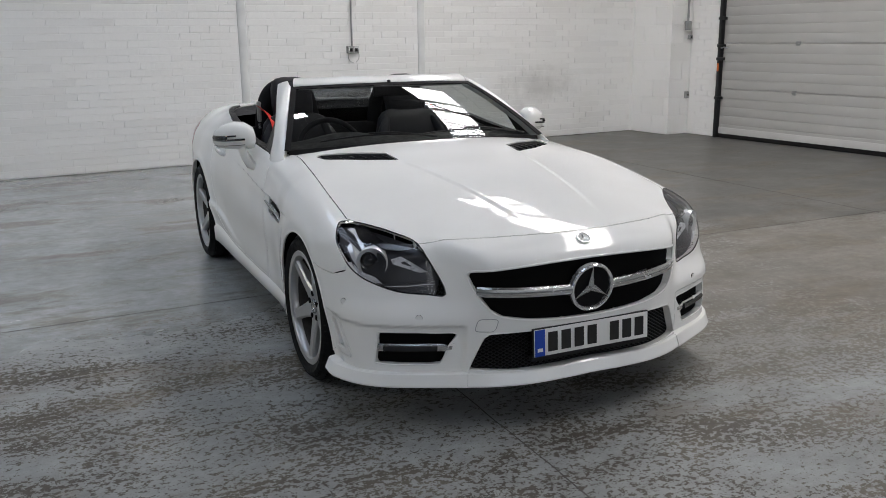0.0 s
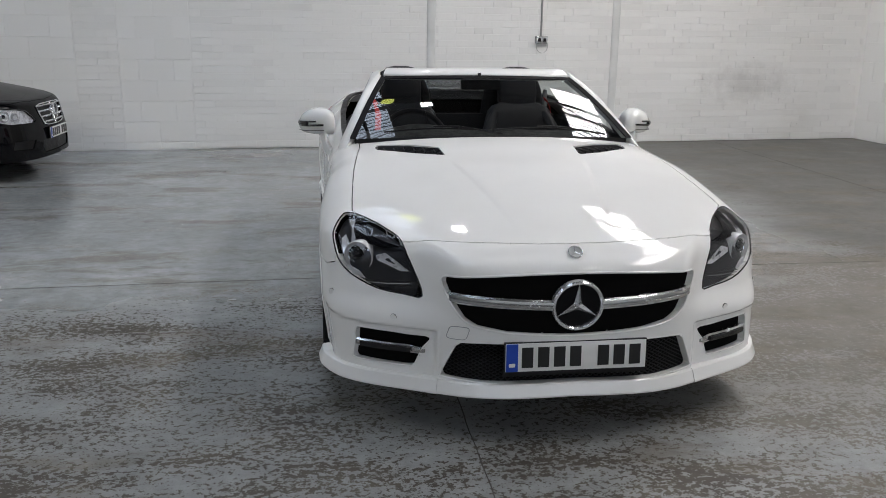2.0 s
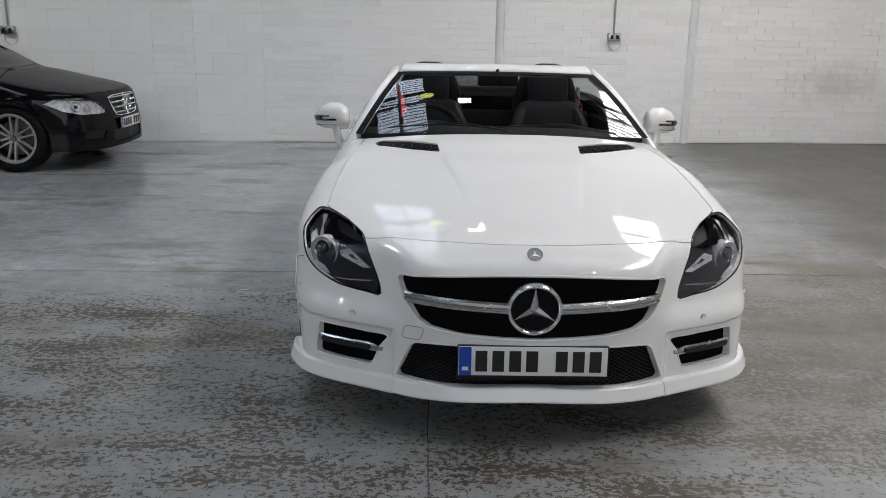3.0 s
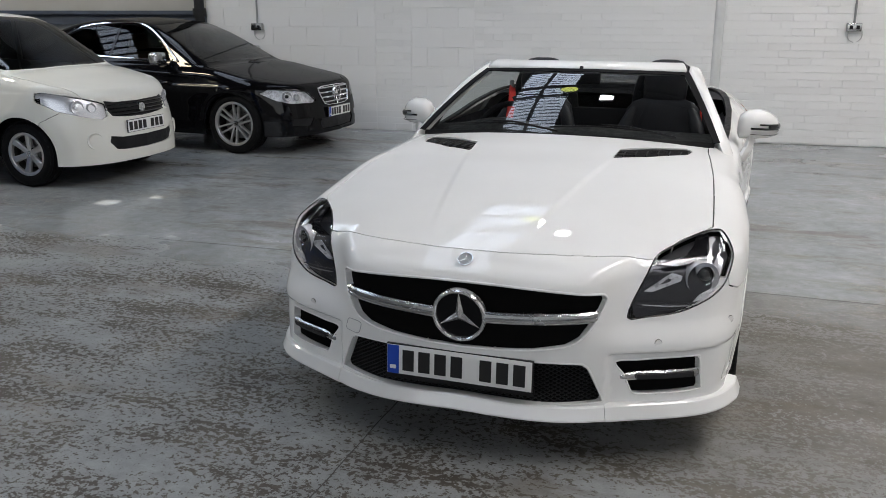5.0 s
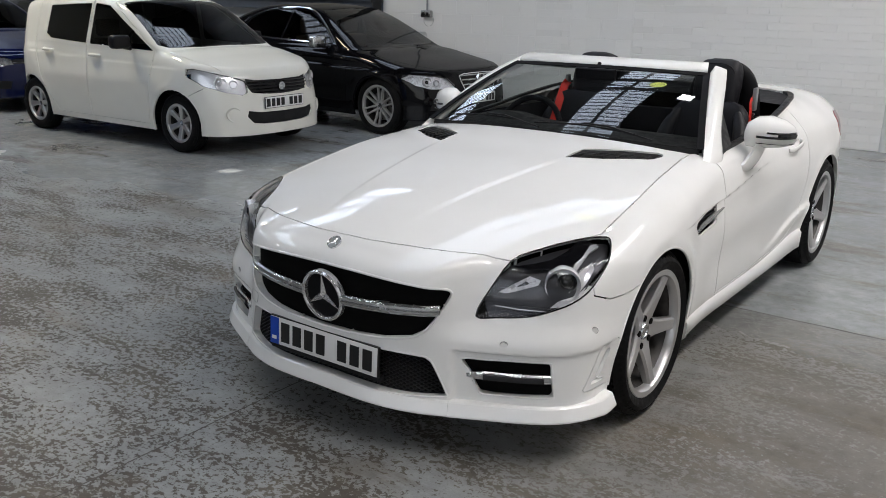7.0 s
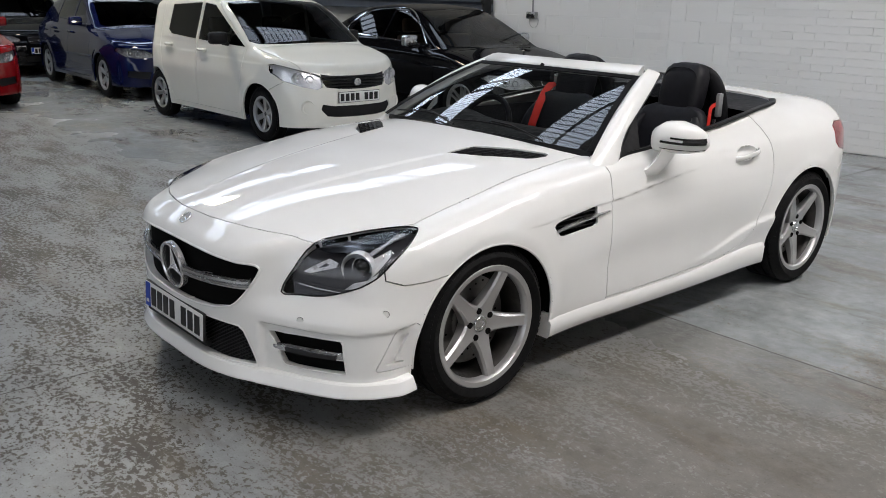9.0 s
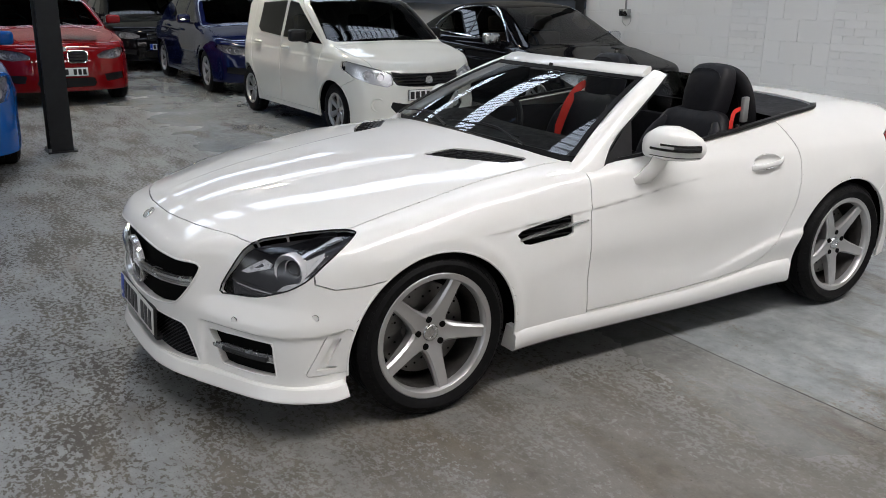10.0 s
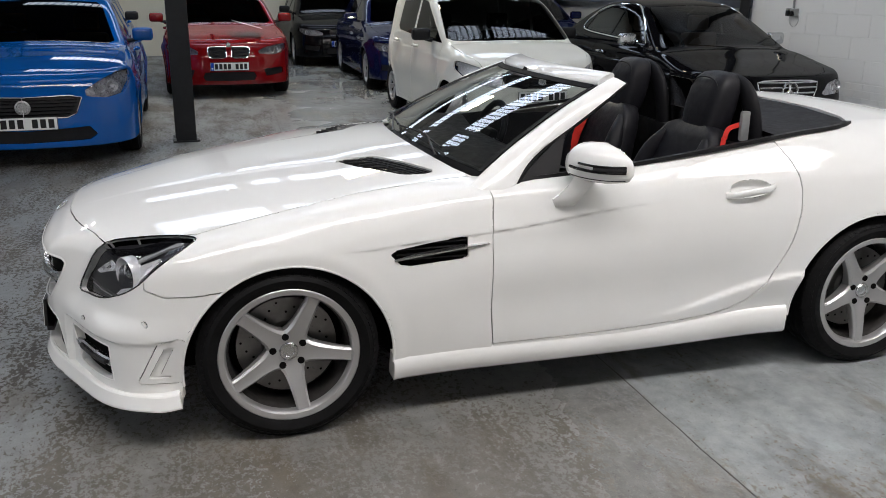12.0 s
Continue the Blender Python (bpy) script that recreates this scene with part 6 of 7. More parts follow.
# cabin
def seat(s):
    base = part("seat", box(nb(), (s * 0.375 - 0.25, 1.10, 0.33), (s * 0.375 + 0.25, 1.66, 0.52), 0.05, 3), LEATHER, hero, "black leather sports seat")
    bm = nb()
    rings = []
    for z, y, hw, th_ in ((0.46, 1.735, 0.235, 0.09), (0.62, 1.775, 0.242, 0.085), (0.76, 1.806, 0.238, 0.080), (0.86, 1.832, 0.226, 0.074), (0.93, 1.850, 0.206, 0.066), (0.965, 1.860, 0.175, 0.056), (0.985, 1.866, 0.12, 0.036), (0.990, 1.868, 0.05, 0.015)):
        ring = []
        for k in range(20):
            a = 2 * math.pi * k / 20
            cx, cy = math.cos(a), math.sin(a)
            ring.append(bm.verts.new((s * 0.375 + hw * abs(cx) ** 0.6 * (1 if cx > 0 else -1), y + th_ * abs(cy) ** 0.7 * (1 if cy > 0 else -1) - 0.035 * abs(cx) ** 3, z)))
        rings.append(ring)
    for r, t in zip(rings, rings[1:]):
        for k in range(20):
            bm.faces.new((r[k], r[(k + 1) % 20], t[(k + 1) % 20], t[k]))
    bm.faces.new(rings[0][::-1])
    bm.faces.new(rings[-1])
    bmesh.ops.recalc_face_normals(bm, faces=bm.faces)
    part("seat_back", bm, LEATHER, base, angle=60)
    # tall head restraint with a raised front pad
    bm = nb()
    rings = []
    for z, y, hw, th_ in ((0.915, 1.862, 0.085, 0.030), (0.93, 1.872, 0.108, 0.052), (0.98, 1.888, 0.122, 0.066), (1.06, 1.906, 0.127, 0.070), (1.13, 1.922, 0.124, 0.066), (1.172, 1.932, 0.112, 0.056), (1.195, 1.938, 0.088, 0.040), (1.204, 1.940, 0.045, 0.018)):
        rings.append([bm.verts.new((s * 0.375 + hw * abs(math.cos(a)) ** 0.5 * math.copysign(1, math.cos(a)), y + th_ * abs(math.sin(a)) ** 0.6 * math.copysign(1, math.sin(a)), z)) for a in (2 * math.pi * k / 28 for k in range(28))])
    for r, t in zip(rings, rings[1:]):
        for k in range(28):
            bm.faces.new((r[k], r[(k + 1) % 28], t[(k + 1) % 28], t[k]))
    bm.faces.new(rings[0][::-1])
    bm.faces.new(rings[-1])
    bmesh.ops.recalc_face_normals(bm, faces=bm.faces)
    part("head_restraint", bm, LEATHER, base, angle=60)
    part("pad_seam", tube(nb(), spline([(s * 0.375 + o * 0.098, 1.845 + 0.07 * (z - 0.95) + 0.012, z) for o, z in ((-1, 0.96), (-1.06, 1.06), (-0.98, 1.14), (-0.5, 1.178), (0.5, 1.178), (0.98, 1.14), (1.06, 1.06), (1, 0.96))], 40), 0.003, 6, up=(0, 1, 0)), TRIM_DARK, base)
    for o in (-1, 1):
        bm = nb()
        pts = [(s * 0.375 + o * 0.210, 1.66, 0.50), (s * 0.375 + o * 0.222, 1.69, 0.66), (s * 0.375 + o * 0.205, 1.74, 0.82), (s * 0.375 + o * 0.16, 1.80, 0.93)]
        tube(bm, spline(pts, 12), 0.045, 10, scale=[0.5 + 0.5 * math.sin(math.pi * i / 11) for i in range(12)], up=(1, 0, 0))
        part("side_bolster", bm, LEATHER, base, angle=70)
    # red belt: one hangs free from its guide, the other is drawn forward
    bm = nb()
    pts = [(0.575, 1.956, 1.017), (0.565, 1.937, 1.004), (0.575, 1.873, 0.989), (0.585, 1.849, 0.952), (0.590, 1.839, 0.918)] if s > 0 else [(0.575, 1.955, 1.022), (0.55, 1.86, 1.0), (0.53, 1.77, 0.93), (0.535, 1.72, 0.82), (0.56, 1.68, 0.68)]
    w_ = 0.010 if s > 0 else 0.023
    pts = [(s * x, y, z) for x, y, z in pts] + [(s * 0.615, pts[-1][1] - 0.05, 0.58)]
    sweep(bm, spline(pts, 30), [(-w_, 0.001), (w_, 0.001), (w_, -0.001), (-w_, -0.001)], up=(0.9, -0.3, 0.2) if s > 0 else (0.6, -0.75, 0.3))
    part("seat_belt", bm, BELT_RED, base, "red seat belt")
    part("belt_guide", box(nb(), (s * 0.575 - 0.012, 1.925, 0.935), (s * 0.575 + 0.012, 1.965, 1.060), 0.010), STEEL_GREY, base, "grey plastic belt guide")
    part("belt_clip", box(nb(), (s * 0.588 - 0.008, 1.885, 0.90), (s * 0.588 + 0.008, 1.897, 0.93), 0.002), SATIN_METAL, base)


def roll_hoop(s):
    bm = nb()
    pts = [(s * 0.375 - 0.165, 2.03, 0.88), (s * 0.375 - 0.145, 2.020, 1.03), (s * 0.375 - 0.095, 2.010, 1.120), (s * 0.375, 2.005, 1.148), (s * 0.375 + 0.095, 2.010, 1.120), (s * 0.375 + 0.145, 2.020, 1.03), (s * 0.375 + 0.165, 2.03, 0.88)]
    sweep(bm, spline(pts, 30), [(0.05 * math.cos(a), 0.026 * math.sin(a)) for a in (2 * math.pi * i / 12 for i in range(12))], up=(0, 1, 0))
    ob = part("roll_hoop", bm, TRIM_DARK, hero, angle=70)
    bm = nb()
    prism(bm, [(x, z) for x, z in ((-0.15, 0.88), (-0.13, 1.03), (-0.085, 1.11), (0, 1.135), (0.085, 1.11), (0.13, 1.03), (0.15, 0.88))], 0.012, pose(s * 0.375, 2.032, 0, 90, 0, 0))
    part("hoop_panel", bm, TRIM_DARK, ob)


for s in (-1, 1):
    seat(s)
    roll_hoop(s)
bm = nb()
box(bm, (-0.20, 2.035, 0.86), (0.20, 2.042, 1.13), 0.002)
part("wind_deflector", bm, clear_glass("deflector_tint", (0.55, 0.55, 0.56)), hero)
# dashboard with a hood over the dials
bm = nb()
rings = []
for u in np.linspace(-0.97, 0.97, 30):
    b = screen_point(u, 0.06)
    cowl_ = 0.035 * math.exp(-((b.x + 0.37) / 0.16) ** 2)
    rings.append([bm.verts.new(q) for q in ((b.x, b.y + 0.02, b.z - 0.03), (b.x, b.y + 0.20, b.z - 0.015 + cowl_), (b.x, b.y + 0.34, b.z - 0.03 + cowl_), (b.x, b.y + 0.38, b.z - 0.07 + cowl_ * 0.5), (b.x, b.y + 0.36, b.z - 0.16), (b.x, b.y + 0.26, b.z - 0.34))])
for r, t in zip(rings, rings[1:]):
    for j in range(5):
        bm.faces.new((r[j], t[j], t[j + 1], r[j + 1]))
bmesh.ops.recalc_face_normals(bm, faces=bm.faces)
part("dashboard", bm, TRIM_DARK, hero, angle=60)
# steering wheel on the car's right-hand side
SW = pose(-0.37, 1.14, 0.825, 0, 0, 0) @ pose(0, 0, 0, 68, 0, 0)
bm = nb()
tube(bm, [SW @ Vector((0.182 * math.cos(a), 0.182 * math.sin(a), 0)) for a in (2 * math.pi * i / 40 for i in range(40))], 0.016, 10, True, up=SW.to_3x3() @ Vector((0, 0, 1)))
rimw = part("steering_wheel", bm, LEATHER, hero)
bm = nb()
box(bm, (-0.075, -0.06, -0.03), (0.075, 0.055, 0.02), 0.025, 3, m=SW)
part("wheel_boss", bm, TRIM_DARK, rimw)
for a0, a1 in (((0.06, 0.0), (0.175, 0.01)), ((-0.06, 0.0), (-0.175, 0.01)), ((0.02, -0.05), (0.035, -0.175)), ((-0.02, -0.05), (-0.035, -0.175))):
    bm = nb()
    tube(bm, [SW @ Vector((*a0, 0)), SW @ Vector((*a1, 0))], 0.014, 8)
    part("wheel_spoke", bm, SATIN_METAL, rimw)
bm = nb()
box(bm, (-0.11, 1.0, 0.40), (0.11, 1.95, 0.58), 0.03, 3)
box(bm, (-0.68, 0.9, 0.27), (0.68, 2.1, 0.33))
box(bm, (-0.66, 2.0, 0.33), (0.66, 2.06, 0.90), 0.02)
part("cabin_tub", bm, TRIM_DARK, hero)
for s in (-1, 1):
    bm = nb()
    pts = [(s * float(np.interp(y, [0.8, 1.3, 1.7, 2.1], [0.735, 0.735, 0.726, 0.69])), y, 0) for y in np.linspace(0.80, 2.1, 16)]
    sweep(bm, [(x, y, 0.60 + 0.02) for x, y, _ in pts], [(-0.012, 0.25), (0.012, 0.27), (0.02, 0.1), (0.05 if s < 0 else -0.05, 0.02), (0.02, -0.06), (0.012, -0.3), (-0.012, -0.3)])
    part("door_card", bm, TRIM_DARK, hero)
# roof stowage cover behind the seats
bm = nb()
rows = []
for y in np.linspace(2.03, 2.535, 14):
    hw = float(np.interp(y, [2.0, 2.22, 2.36, 2.45, 2.50, 2.53, 2.54], [0.705, 0.672, 0.637, 0.577, 0.47, 0.29, 0.05]))
    rows.append([bm.verts.new((hw * t, y, bonnet_z(abs(hw * t), y) - 0.008 - 0.03 * (1 - abs(t) ** 4) * math.sin(math.pi * min(1, max(0, (2.54 - y) / 0.5))))) for t in np.linspace(-1, 1, 25)])
for r, t in zip(rows, rows[1:]):
    for j in range(24):
        bm.faces.new((r[j], r[j + 1], t[j + 1], t[j]))
bmesh.ops.recalc_face_normals(bm, faces=bm.faces)
part("tonneau_cover", bm, FABRIC_DARK, hero, "dark stowage cover behind the seats", angle=70)
bm = nb()
box(bm, (-0.11, 1.135, 1.115), (0.11, 1.165, 1.175), 0.012, 3)
tube(bm, [(0, 1.165, 1.15), (0, 1.19, 1.20)], 0.01, 8)
part("rear_view_mirror", bm, TRIM_DARK, hero)

# wheels
HERO_WHEEL = wheel_meshes(0.3165, 0.2400, 0.235, 5, "star", ALLOY)
put_wheel(hero, HERO_WHEEL, 0.768, 0.0, 0.3165, -90 - 7)
put_wheel(hero, HERO_WHEEL, -0.768, 0.0, 0.3165, 30)
put_wheel(hero, HERO_WHEEL, 0.774, 2.43, 0.3165, -90 + 52)
put_wheel(hero, HERO_WHEEL, -0.774, 2.43, 0.3165, 10)

# ---- the other parked cars ----
def saloon_solid(p):
    """A closed car: lower body and glasshouse blended into one solid. Front axle at y = 0, nose towards -y."""
    f, r, w = p["f"], p["wb"] + p["r"], p["w"]
    top = curve(*zip(*p["top"]))
    cab = curve(*zip(*p["cab"]))
    plan = curve([0, 0.35 * w, 0.6 * w, 0.8 * w, 0.9 * w, 0.97 * w, 1.02 * w], [-f, -f + 0.02, -f + 0.075, -f + 0.18, -f + 0.30, -f + 0.46, -f + 0.7])
    back_ = curve([0, 0.5 * w, 0.8 * w, 0.95 * w, 1.02 * w], [r, r - 0.03, r - 0.12, r - 0.3, r - 0.6])
    tum = curve([0.1, 0.25, 0.45, 0.62, 0.78, 0.9, 1.0, 1.1], [0.05, 0.02, 0.0, 0.0, 0.02, 0.045, 0.08, 0.14])
    lean = curve([0.1, 0.2, 0.35, 0.5, 0.65, 0.8, 1.0], [0.05, 0.0, 0.0, 0.02, 0.055, 0.11, 0.25])
    wide = curve([-f, -0.4, 0, 0.6, p["wb"] - 0.5, p["wb"], p["wb"] + 0.4, r], [w * 0.99, w * 0.985, w, w * 0.985, w * 0.985, w, w * 0.98, w * 0.9])
    belt, cw = p["belt"], p["cw"]
    tumble = p.get("tumble", 0.36)

    def g(x, y, z):
        s = x - (wide(y) - tum(z) + p.get("crease", 0.008) * step(p["line"] + 0.03 * y - z, -0.012, 0.012) - p.get("hollow", 0.012) * np.exp(-((z - 0.42) / 0.1) ** 2)
                 + 0.008 * sum(np.exp(-((np.hypot(y - c, z - 0.30) - p["arch"] - 0.015) / 0.035) ** 2) for c in (0.0, p["wb"])))
        t = z - (top(y) - p.get("crown", 0.06) * (np.abs(x) / w) ** 2.4)
        low = smax(s, t, 0.09)
        up_ = smax(x - (cw - tumble * np.maximum(z - belt, 0) - 0.05 * ((y - 1.4) / 1.4) ** 2), z - (cab(y) - 0.055 * (np.abs(x) / cw) ** 2.2), 0.085)
        up_ = np.maximum(up_, 0.7 - z)
        g_ = smin(low, up_, 0.035)
        g_ = smax(g_, plan(np.abs(x)) + lean(z) - y, 0.06)
        g_ = smax(g_, y - back_(np.abs(x)) + 0.12 * step(z, 0.7, 1.4), 0.1)
        return smax(g_, 0.17 - z, 0.03)
    return g, plan, lean


GLASS_, LAMP_, GRILLE_, INTAKE_, BUMP_, HOOD_, DOOR_A, DOOR_B, SCREEN_, HOLE_, FOG_ = range(21, 32)


def on_nose(plan, lean, x, z):
    return float(plan(np.array(abs(x)))) + float(lean(np.array(z)))


def parked_car(name, m, label, paint, p, wheel, fine=True):
    car = thing(name, m, label, "car", "cars parked behind the roadster")
    g, plan, lean = saloon_solid(p)
    f, w, wb = p["f"], p["w"], p["wb"]
    ny, nt, nc = (120, 120, 30) if fine else (70, 76, 20)
    bm = shell(g, -f + 0.42, wb + p["r"] - 0.5, 0.62, ny, nt, nc)
    fore = lambda c, n: c.y < -0.1
    flank = lambda c, n: c.x > 0.3 and n.x > 0.2
    cut(bm, [(-f - 0.1, 0.1), (-0.2, 0.1), (-0.2, 0.56), (-0.36, p["lamp_z"] - 0.06), (-0.40, p["lamp_z"] + 0.02), (-f + 0.16, p["lamp_z"] + 0.06), (-f - 0.1, p["lamp_z"] + 0.05)], SIDE, BUMP_, keep=lambda c, n: c.z < p["lamp_z"] + 0.2)
    cut(bm, p["bonnet"], TOP, HOOD_, keep=lambda c, n: n.z > 0.25 and c.z > 0.5 and c.y < 0.8)
    for lab, poly in zip((DOOR_A, DOOR_B), p["doors"]):
        cut(bm, poly, SIDE, lab, keep=flank)
    for poly in p["windows"]:
        cut(bm, poly, SIDE, GLASS_, keep=lambda c, n: c.x > 0.35 and n.x > 0.35)
    cut(bm, p["screen"], FRONT, SCREEN_, keep=lambda c, n: n.y < -0.28 and n.z > 0.1 and c.z > p["belt"] - 0.05 and c.y > -0.1)
    cut(bm, p["lamp"], FRONT, LAMP_, keep=lambda c, n: c.y < -0.18 and c.z > 0.4 and n.y < 0.2)
    for poly in p["grille"]:
        cut(bm, poly, FRONT, GRILLE_, keep=fore)
    for poly in p["intake"]:
        cut(bm, poly, FRONT, INTAKE_, keep=fore)
    cut(bm, arch_outline(0.0, 0.28, p["arch"]), SIDE, HOLE_, keep=flank)
    cut(bm, arch_outline(wb, 0.28, p["arch"]), SIDE, HOLE_, keep=flank)
    trim_below(bm, 0.19)
    bm.verts.index_update()
    bm.normal_update()
    body = hull("body", panel(bm, [0], True, depth=0.02), paint, car, g)
    hull("bonnet", panel(bm, [HOOD_], True), paint, car, g)
    hull("front_bumper", panel(bm, [BUMP_], True, depth=0.03), paint, car, g)
    doors = [pair_hull("door", panel(bm, [lab], gap=0.003), paint, car, g) for lab, _ in zip((DOOR_A, DOOR_B), p["doors"])]
    pair_hull("side_window", panel(bm, [GLASS_], depth=0.004, lift=-0.004), DARK_GLASS, car, g)
    hull("windscreen", panel(bm, [SCREEN_], True, depth=0.004, lift=-0.002), DARK_GLASS, car, g)
    lamps = pair_hull("headlamp", panel(bm, [LAMP_], depth=0.004), LENS_GLASS, car, g, "clear headlamp")
    for lens in lamps:
        lens.visible_shadow = False
    for s, (lens, fill) in zip((1, -1), zip(lamps, (panel(bm, [LAMP_], depth=0.0, lift=-0.03), None))):
        if fill is not None:
            first = part("lamp_housing", fill, p.get("lamp_fill", LAMP_FILL), lens)
        else:
            other = mirrored(first)
            other.parent = lens
    gr = part("grille", panel(bm, [GRILLE_], True, depth=0.0, lift=-0.012), BLACK_PLASTIC, car)
    part("lower_intake", panel(bm, [INTAKE_], True, depth=0.0, lift=-0.015), BLACK_PLASTIC, car)
    bm.free()
    # inner black body

    def inner(x, y, z):
        a = g(x, y, z) + 0.045
        for c in (0.0, wb):
            a = np.maximum(a, np.minimum(p["arch"] + 0.04 - np.hypot(y - c, z - 0.28), x - w + 0.24))
        bx, bz = p["bulb"][0], p["bulb"][1]
        a = np.maximum(a, 0.20 - np.sqrt((x - bx - 0.03) ** 2 + (y - float(plan(np.array(bx))) - float(lean(np.array(bz))) - 0.06) ** 2 + (z - bz - 0.02) ** 2))
        return np.maximum(np.maximum(a, 0.20 - z), z - p["belt"] + 0.10 + 0.0 * y)
    ib = shell(inner, -f + 0.5, wb + p["r"] - 0.5, 0.30, 60, 40, 12)
    part("inner_body", panel(ib, [0], True, depth=0), UNDERSIDE, car)
    ib.free()
    if fine:
        # seats and a steering wheel behind the glass
        for s in (-1, 1):
            bm = nb()
            box(bm, (s * 0.36 - 0.22, 1.45, 0.60), (s * 0.36 + 0.22, 1.62, 1.02), 0.06, 3)
            box(bm, (s * 0.36 - 0.13, 1.52, 1.04), (s * 0.36 + 0.13, 1.62, 1.22), 0.045, 3)
            part("seat", bm, p.get("seat", FABRIC_DARK), car)
        bm = nb()
        R = pose(-0.36, 0.95, p["belt"] - 0.02, 65, 0, 0)
        tube(bm, [R @ Vector((0.18 * math.cos(a), 0.18 * math.sin(a), 0)) for a in (2 * math.pi * i / 28 for i in range(28))], 0.016, 8, True, up=(0, -0.4, 0.9))
        part("steering_wheel", bm, TRIM_DARK, car)
    # headlamp insides
    for s in (-1, 1) if p.get("fog") else ():
        fx, fz, fr = p["fog"]
        fy = on_nose(plan, lean, fx, fz)
        M = Matrix.Translation((s * fx, fy, fz)) @ Vector((s * 0.45, -1, 0)).to_track_quat("X", "Z").to_matrix().to_4x4()
        part("fog_lamp_ring", lathe(nb(), [(fr * 0.55, -0.014), (fr * 0.8, -0.004), (fr, 0.003), (fr * 1.08, -0.003)], 28, m=M), paint, car)
        part("fog_lamp", lathe(nb(), [(0.0, -0.009), (fr * 0.4, -0.010), (fr * 0.58, -0.014)], 24, m=M), paint, car)
    cx, cz, lr = p["bulb"]
    for s, lens in zip((1, -1), lamps):
        y = on_nose(plan, lean, cx, cz) + 0.035
        M = Matrix.Translation((s * cx, y, cz)) @ Vector((s * 0.35, -1, 0)).to_track_quat("X", "Z").to_matrix().to_4x4()
        b2 = nb()
        lathe(b2, [(0.0, -0.02), (lr * 0.6, -0.014), (lr, 0.012), (lr * 1.08, 0.02), (lr * 1.08, -0.02)], 28, m=M)
        part("reflector", b2, LAMP_SILVER, lens)
        b2 = nb()
        lathe(b2, [(0.0, 0.012), (lr * 0.35, 0.008), (lr * 0.45, -0.01)], 20, m=M)
        part("bulb", b2, GLOSS_BLACK if p.get("projector") else LAMP_SILVER, lens)
        ix = cx - 1.9 * lr
        b2 = nb()
        M2 = Matrix.Translation((s * ix, on_nose(plan, lean, ix, cz - 0.01) + 0.03, cz - 0.012)) @ Vector((s * 0.25, -1, 0)).to_track_quat("X", "Z").to_matrix().to_4x4()
        lathe(b2, [(0.0, -0.015), (lr * 0.5, -0.01), (lr * 0.75, 0.012), (lr * 0.75, -0.02)], 20, m=M2)
        part("reflector", b2, LAMP_SILVER, lens)
    # grille bars
    for z, x1, r_ in p["bars"]:
        b2 = nb()
        tube(b2, [(x, on_nose(plan, lean, x, z) - 0.002, z) for x in np.linspace(-x1, x1, 17)], r_, 6)
        part("grille_bar", b2, p["bar_mat"], gr)
    if p.get("ring"):
        for poly in p["ring"]:
            for s in (-1, 1):
                b2 = nb()
                tube(b2, [(s * x, on_nose(plan, lean, x, z) - 0.004, z) for x, z in poly], 0.007, 6, True, up=(0, -1, 0.2))
                part("grille_surround", b2, CHROME, gr)
    kind_, bz, br = p["badge"]
    by = on_nose(plan, lean, 0, bz)
    if kind_ == "star":
        star_badge("emblem", pose(0, by - 0.012, bz, 92, 0, 0), br, 0.016, car, disc=False)
    else:
        b2 = nb()
        lathe(b2, [(0.0, 0.008), (br * 0.7, 0.008), (br * 0.75, 0.012), (br, 0.010), (br, -0.02)], 28, m=pose(0, by - 0.004, bz, 0, 0, -90))
        part("emblem", b2, SATIN_METAL, car, "round metal emblem")
    pz = p["plate_z"]
    number_plate("number_plate", pose(0, on_nose(plan, lean, 0.1, pz) - 0.018, pz), car, (4, 3), p.get("blue", True))
    # mirrors, handles, wipers
    mx, my, mz = p["mirror"]
    for s in (-1, 1):
        b2 = nb()
        box(b2, (s * mx - 0.10, my - 0.06, mz - 0.065), (s * mx + 0.10, my + 0.055, mz + 0.065), 0.045, 4)
        hd = part("mirror", b2, p.get("mirror_mat", paint), car)
        b2 = nb()
        tube(b2, [(s * (mx - 0.15), my + 0.01, mz - 0.07), (s * (mx - 0.05), my, mz - 0.05)], 0.022, 8)
        part("mirror_foot", b2, BLACK_PLASTIC, hd)
        if p.get("mirror_strip"):
            b2 = nb()
            tube(b2, [(s * (mx - 0.08), my - 0.062, mz - 0.012), (s * (mx + 0.05), my - 0.058, mz - 0.012), (s * (mx + 0.09), my - 0.03, mz - 0.012)], 0.010, 6)
            part("mirror_strip", b2, CHROME, hd)
        for hy, hz in p["handles"]:
            x = w - float(0.0)
            while x > 0.4 and float(g(np.array(x), np.array(hy), np.array(hz))) > 0:
                x -= 0.002
            b2 = nb()
            tube(b2, spline([(s * x, hy - 0.085, hz), (s * (x + 0.028), hy - 0.06, hz + 0.002), (s * (x + 0.03), hy + 0.05, hz + 0.004), (s * x, hy + 0.085, hz + 0.004)], 12), 0.016, 8, up=(0, 0, 1))
            part("door_handle", b2, p.get("handle_mat", paint), car)
    for z, mt, y0, y1 in p.get("strips", ()):
        for s in (-1, 1):
            pts = []
            for y in np.linspace(y0, y1, 16):
                x = w + 0.02
                while x > 0.4 and float(g(np.array(x), np.array(y), np.array(z))) > 0:
                    x -= 0.002
                pts.append((s * (x + 0.001), y, z))
            b2 = nb()
            tube(b2, pts, 0.007, 6)
            part("side_strip", b2, mt, car)
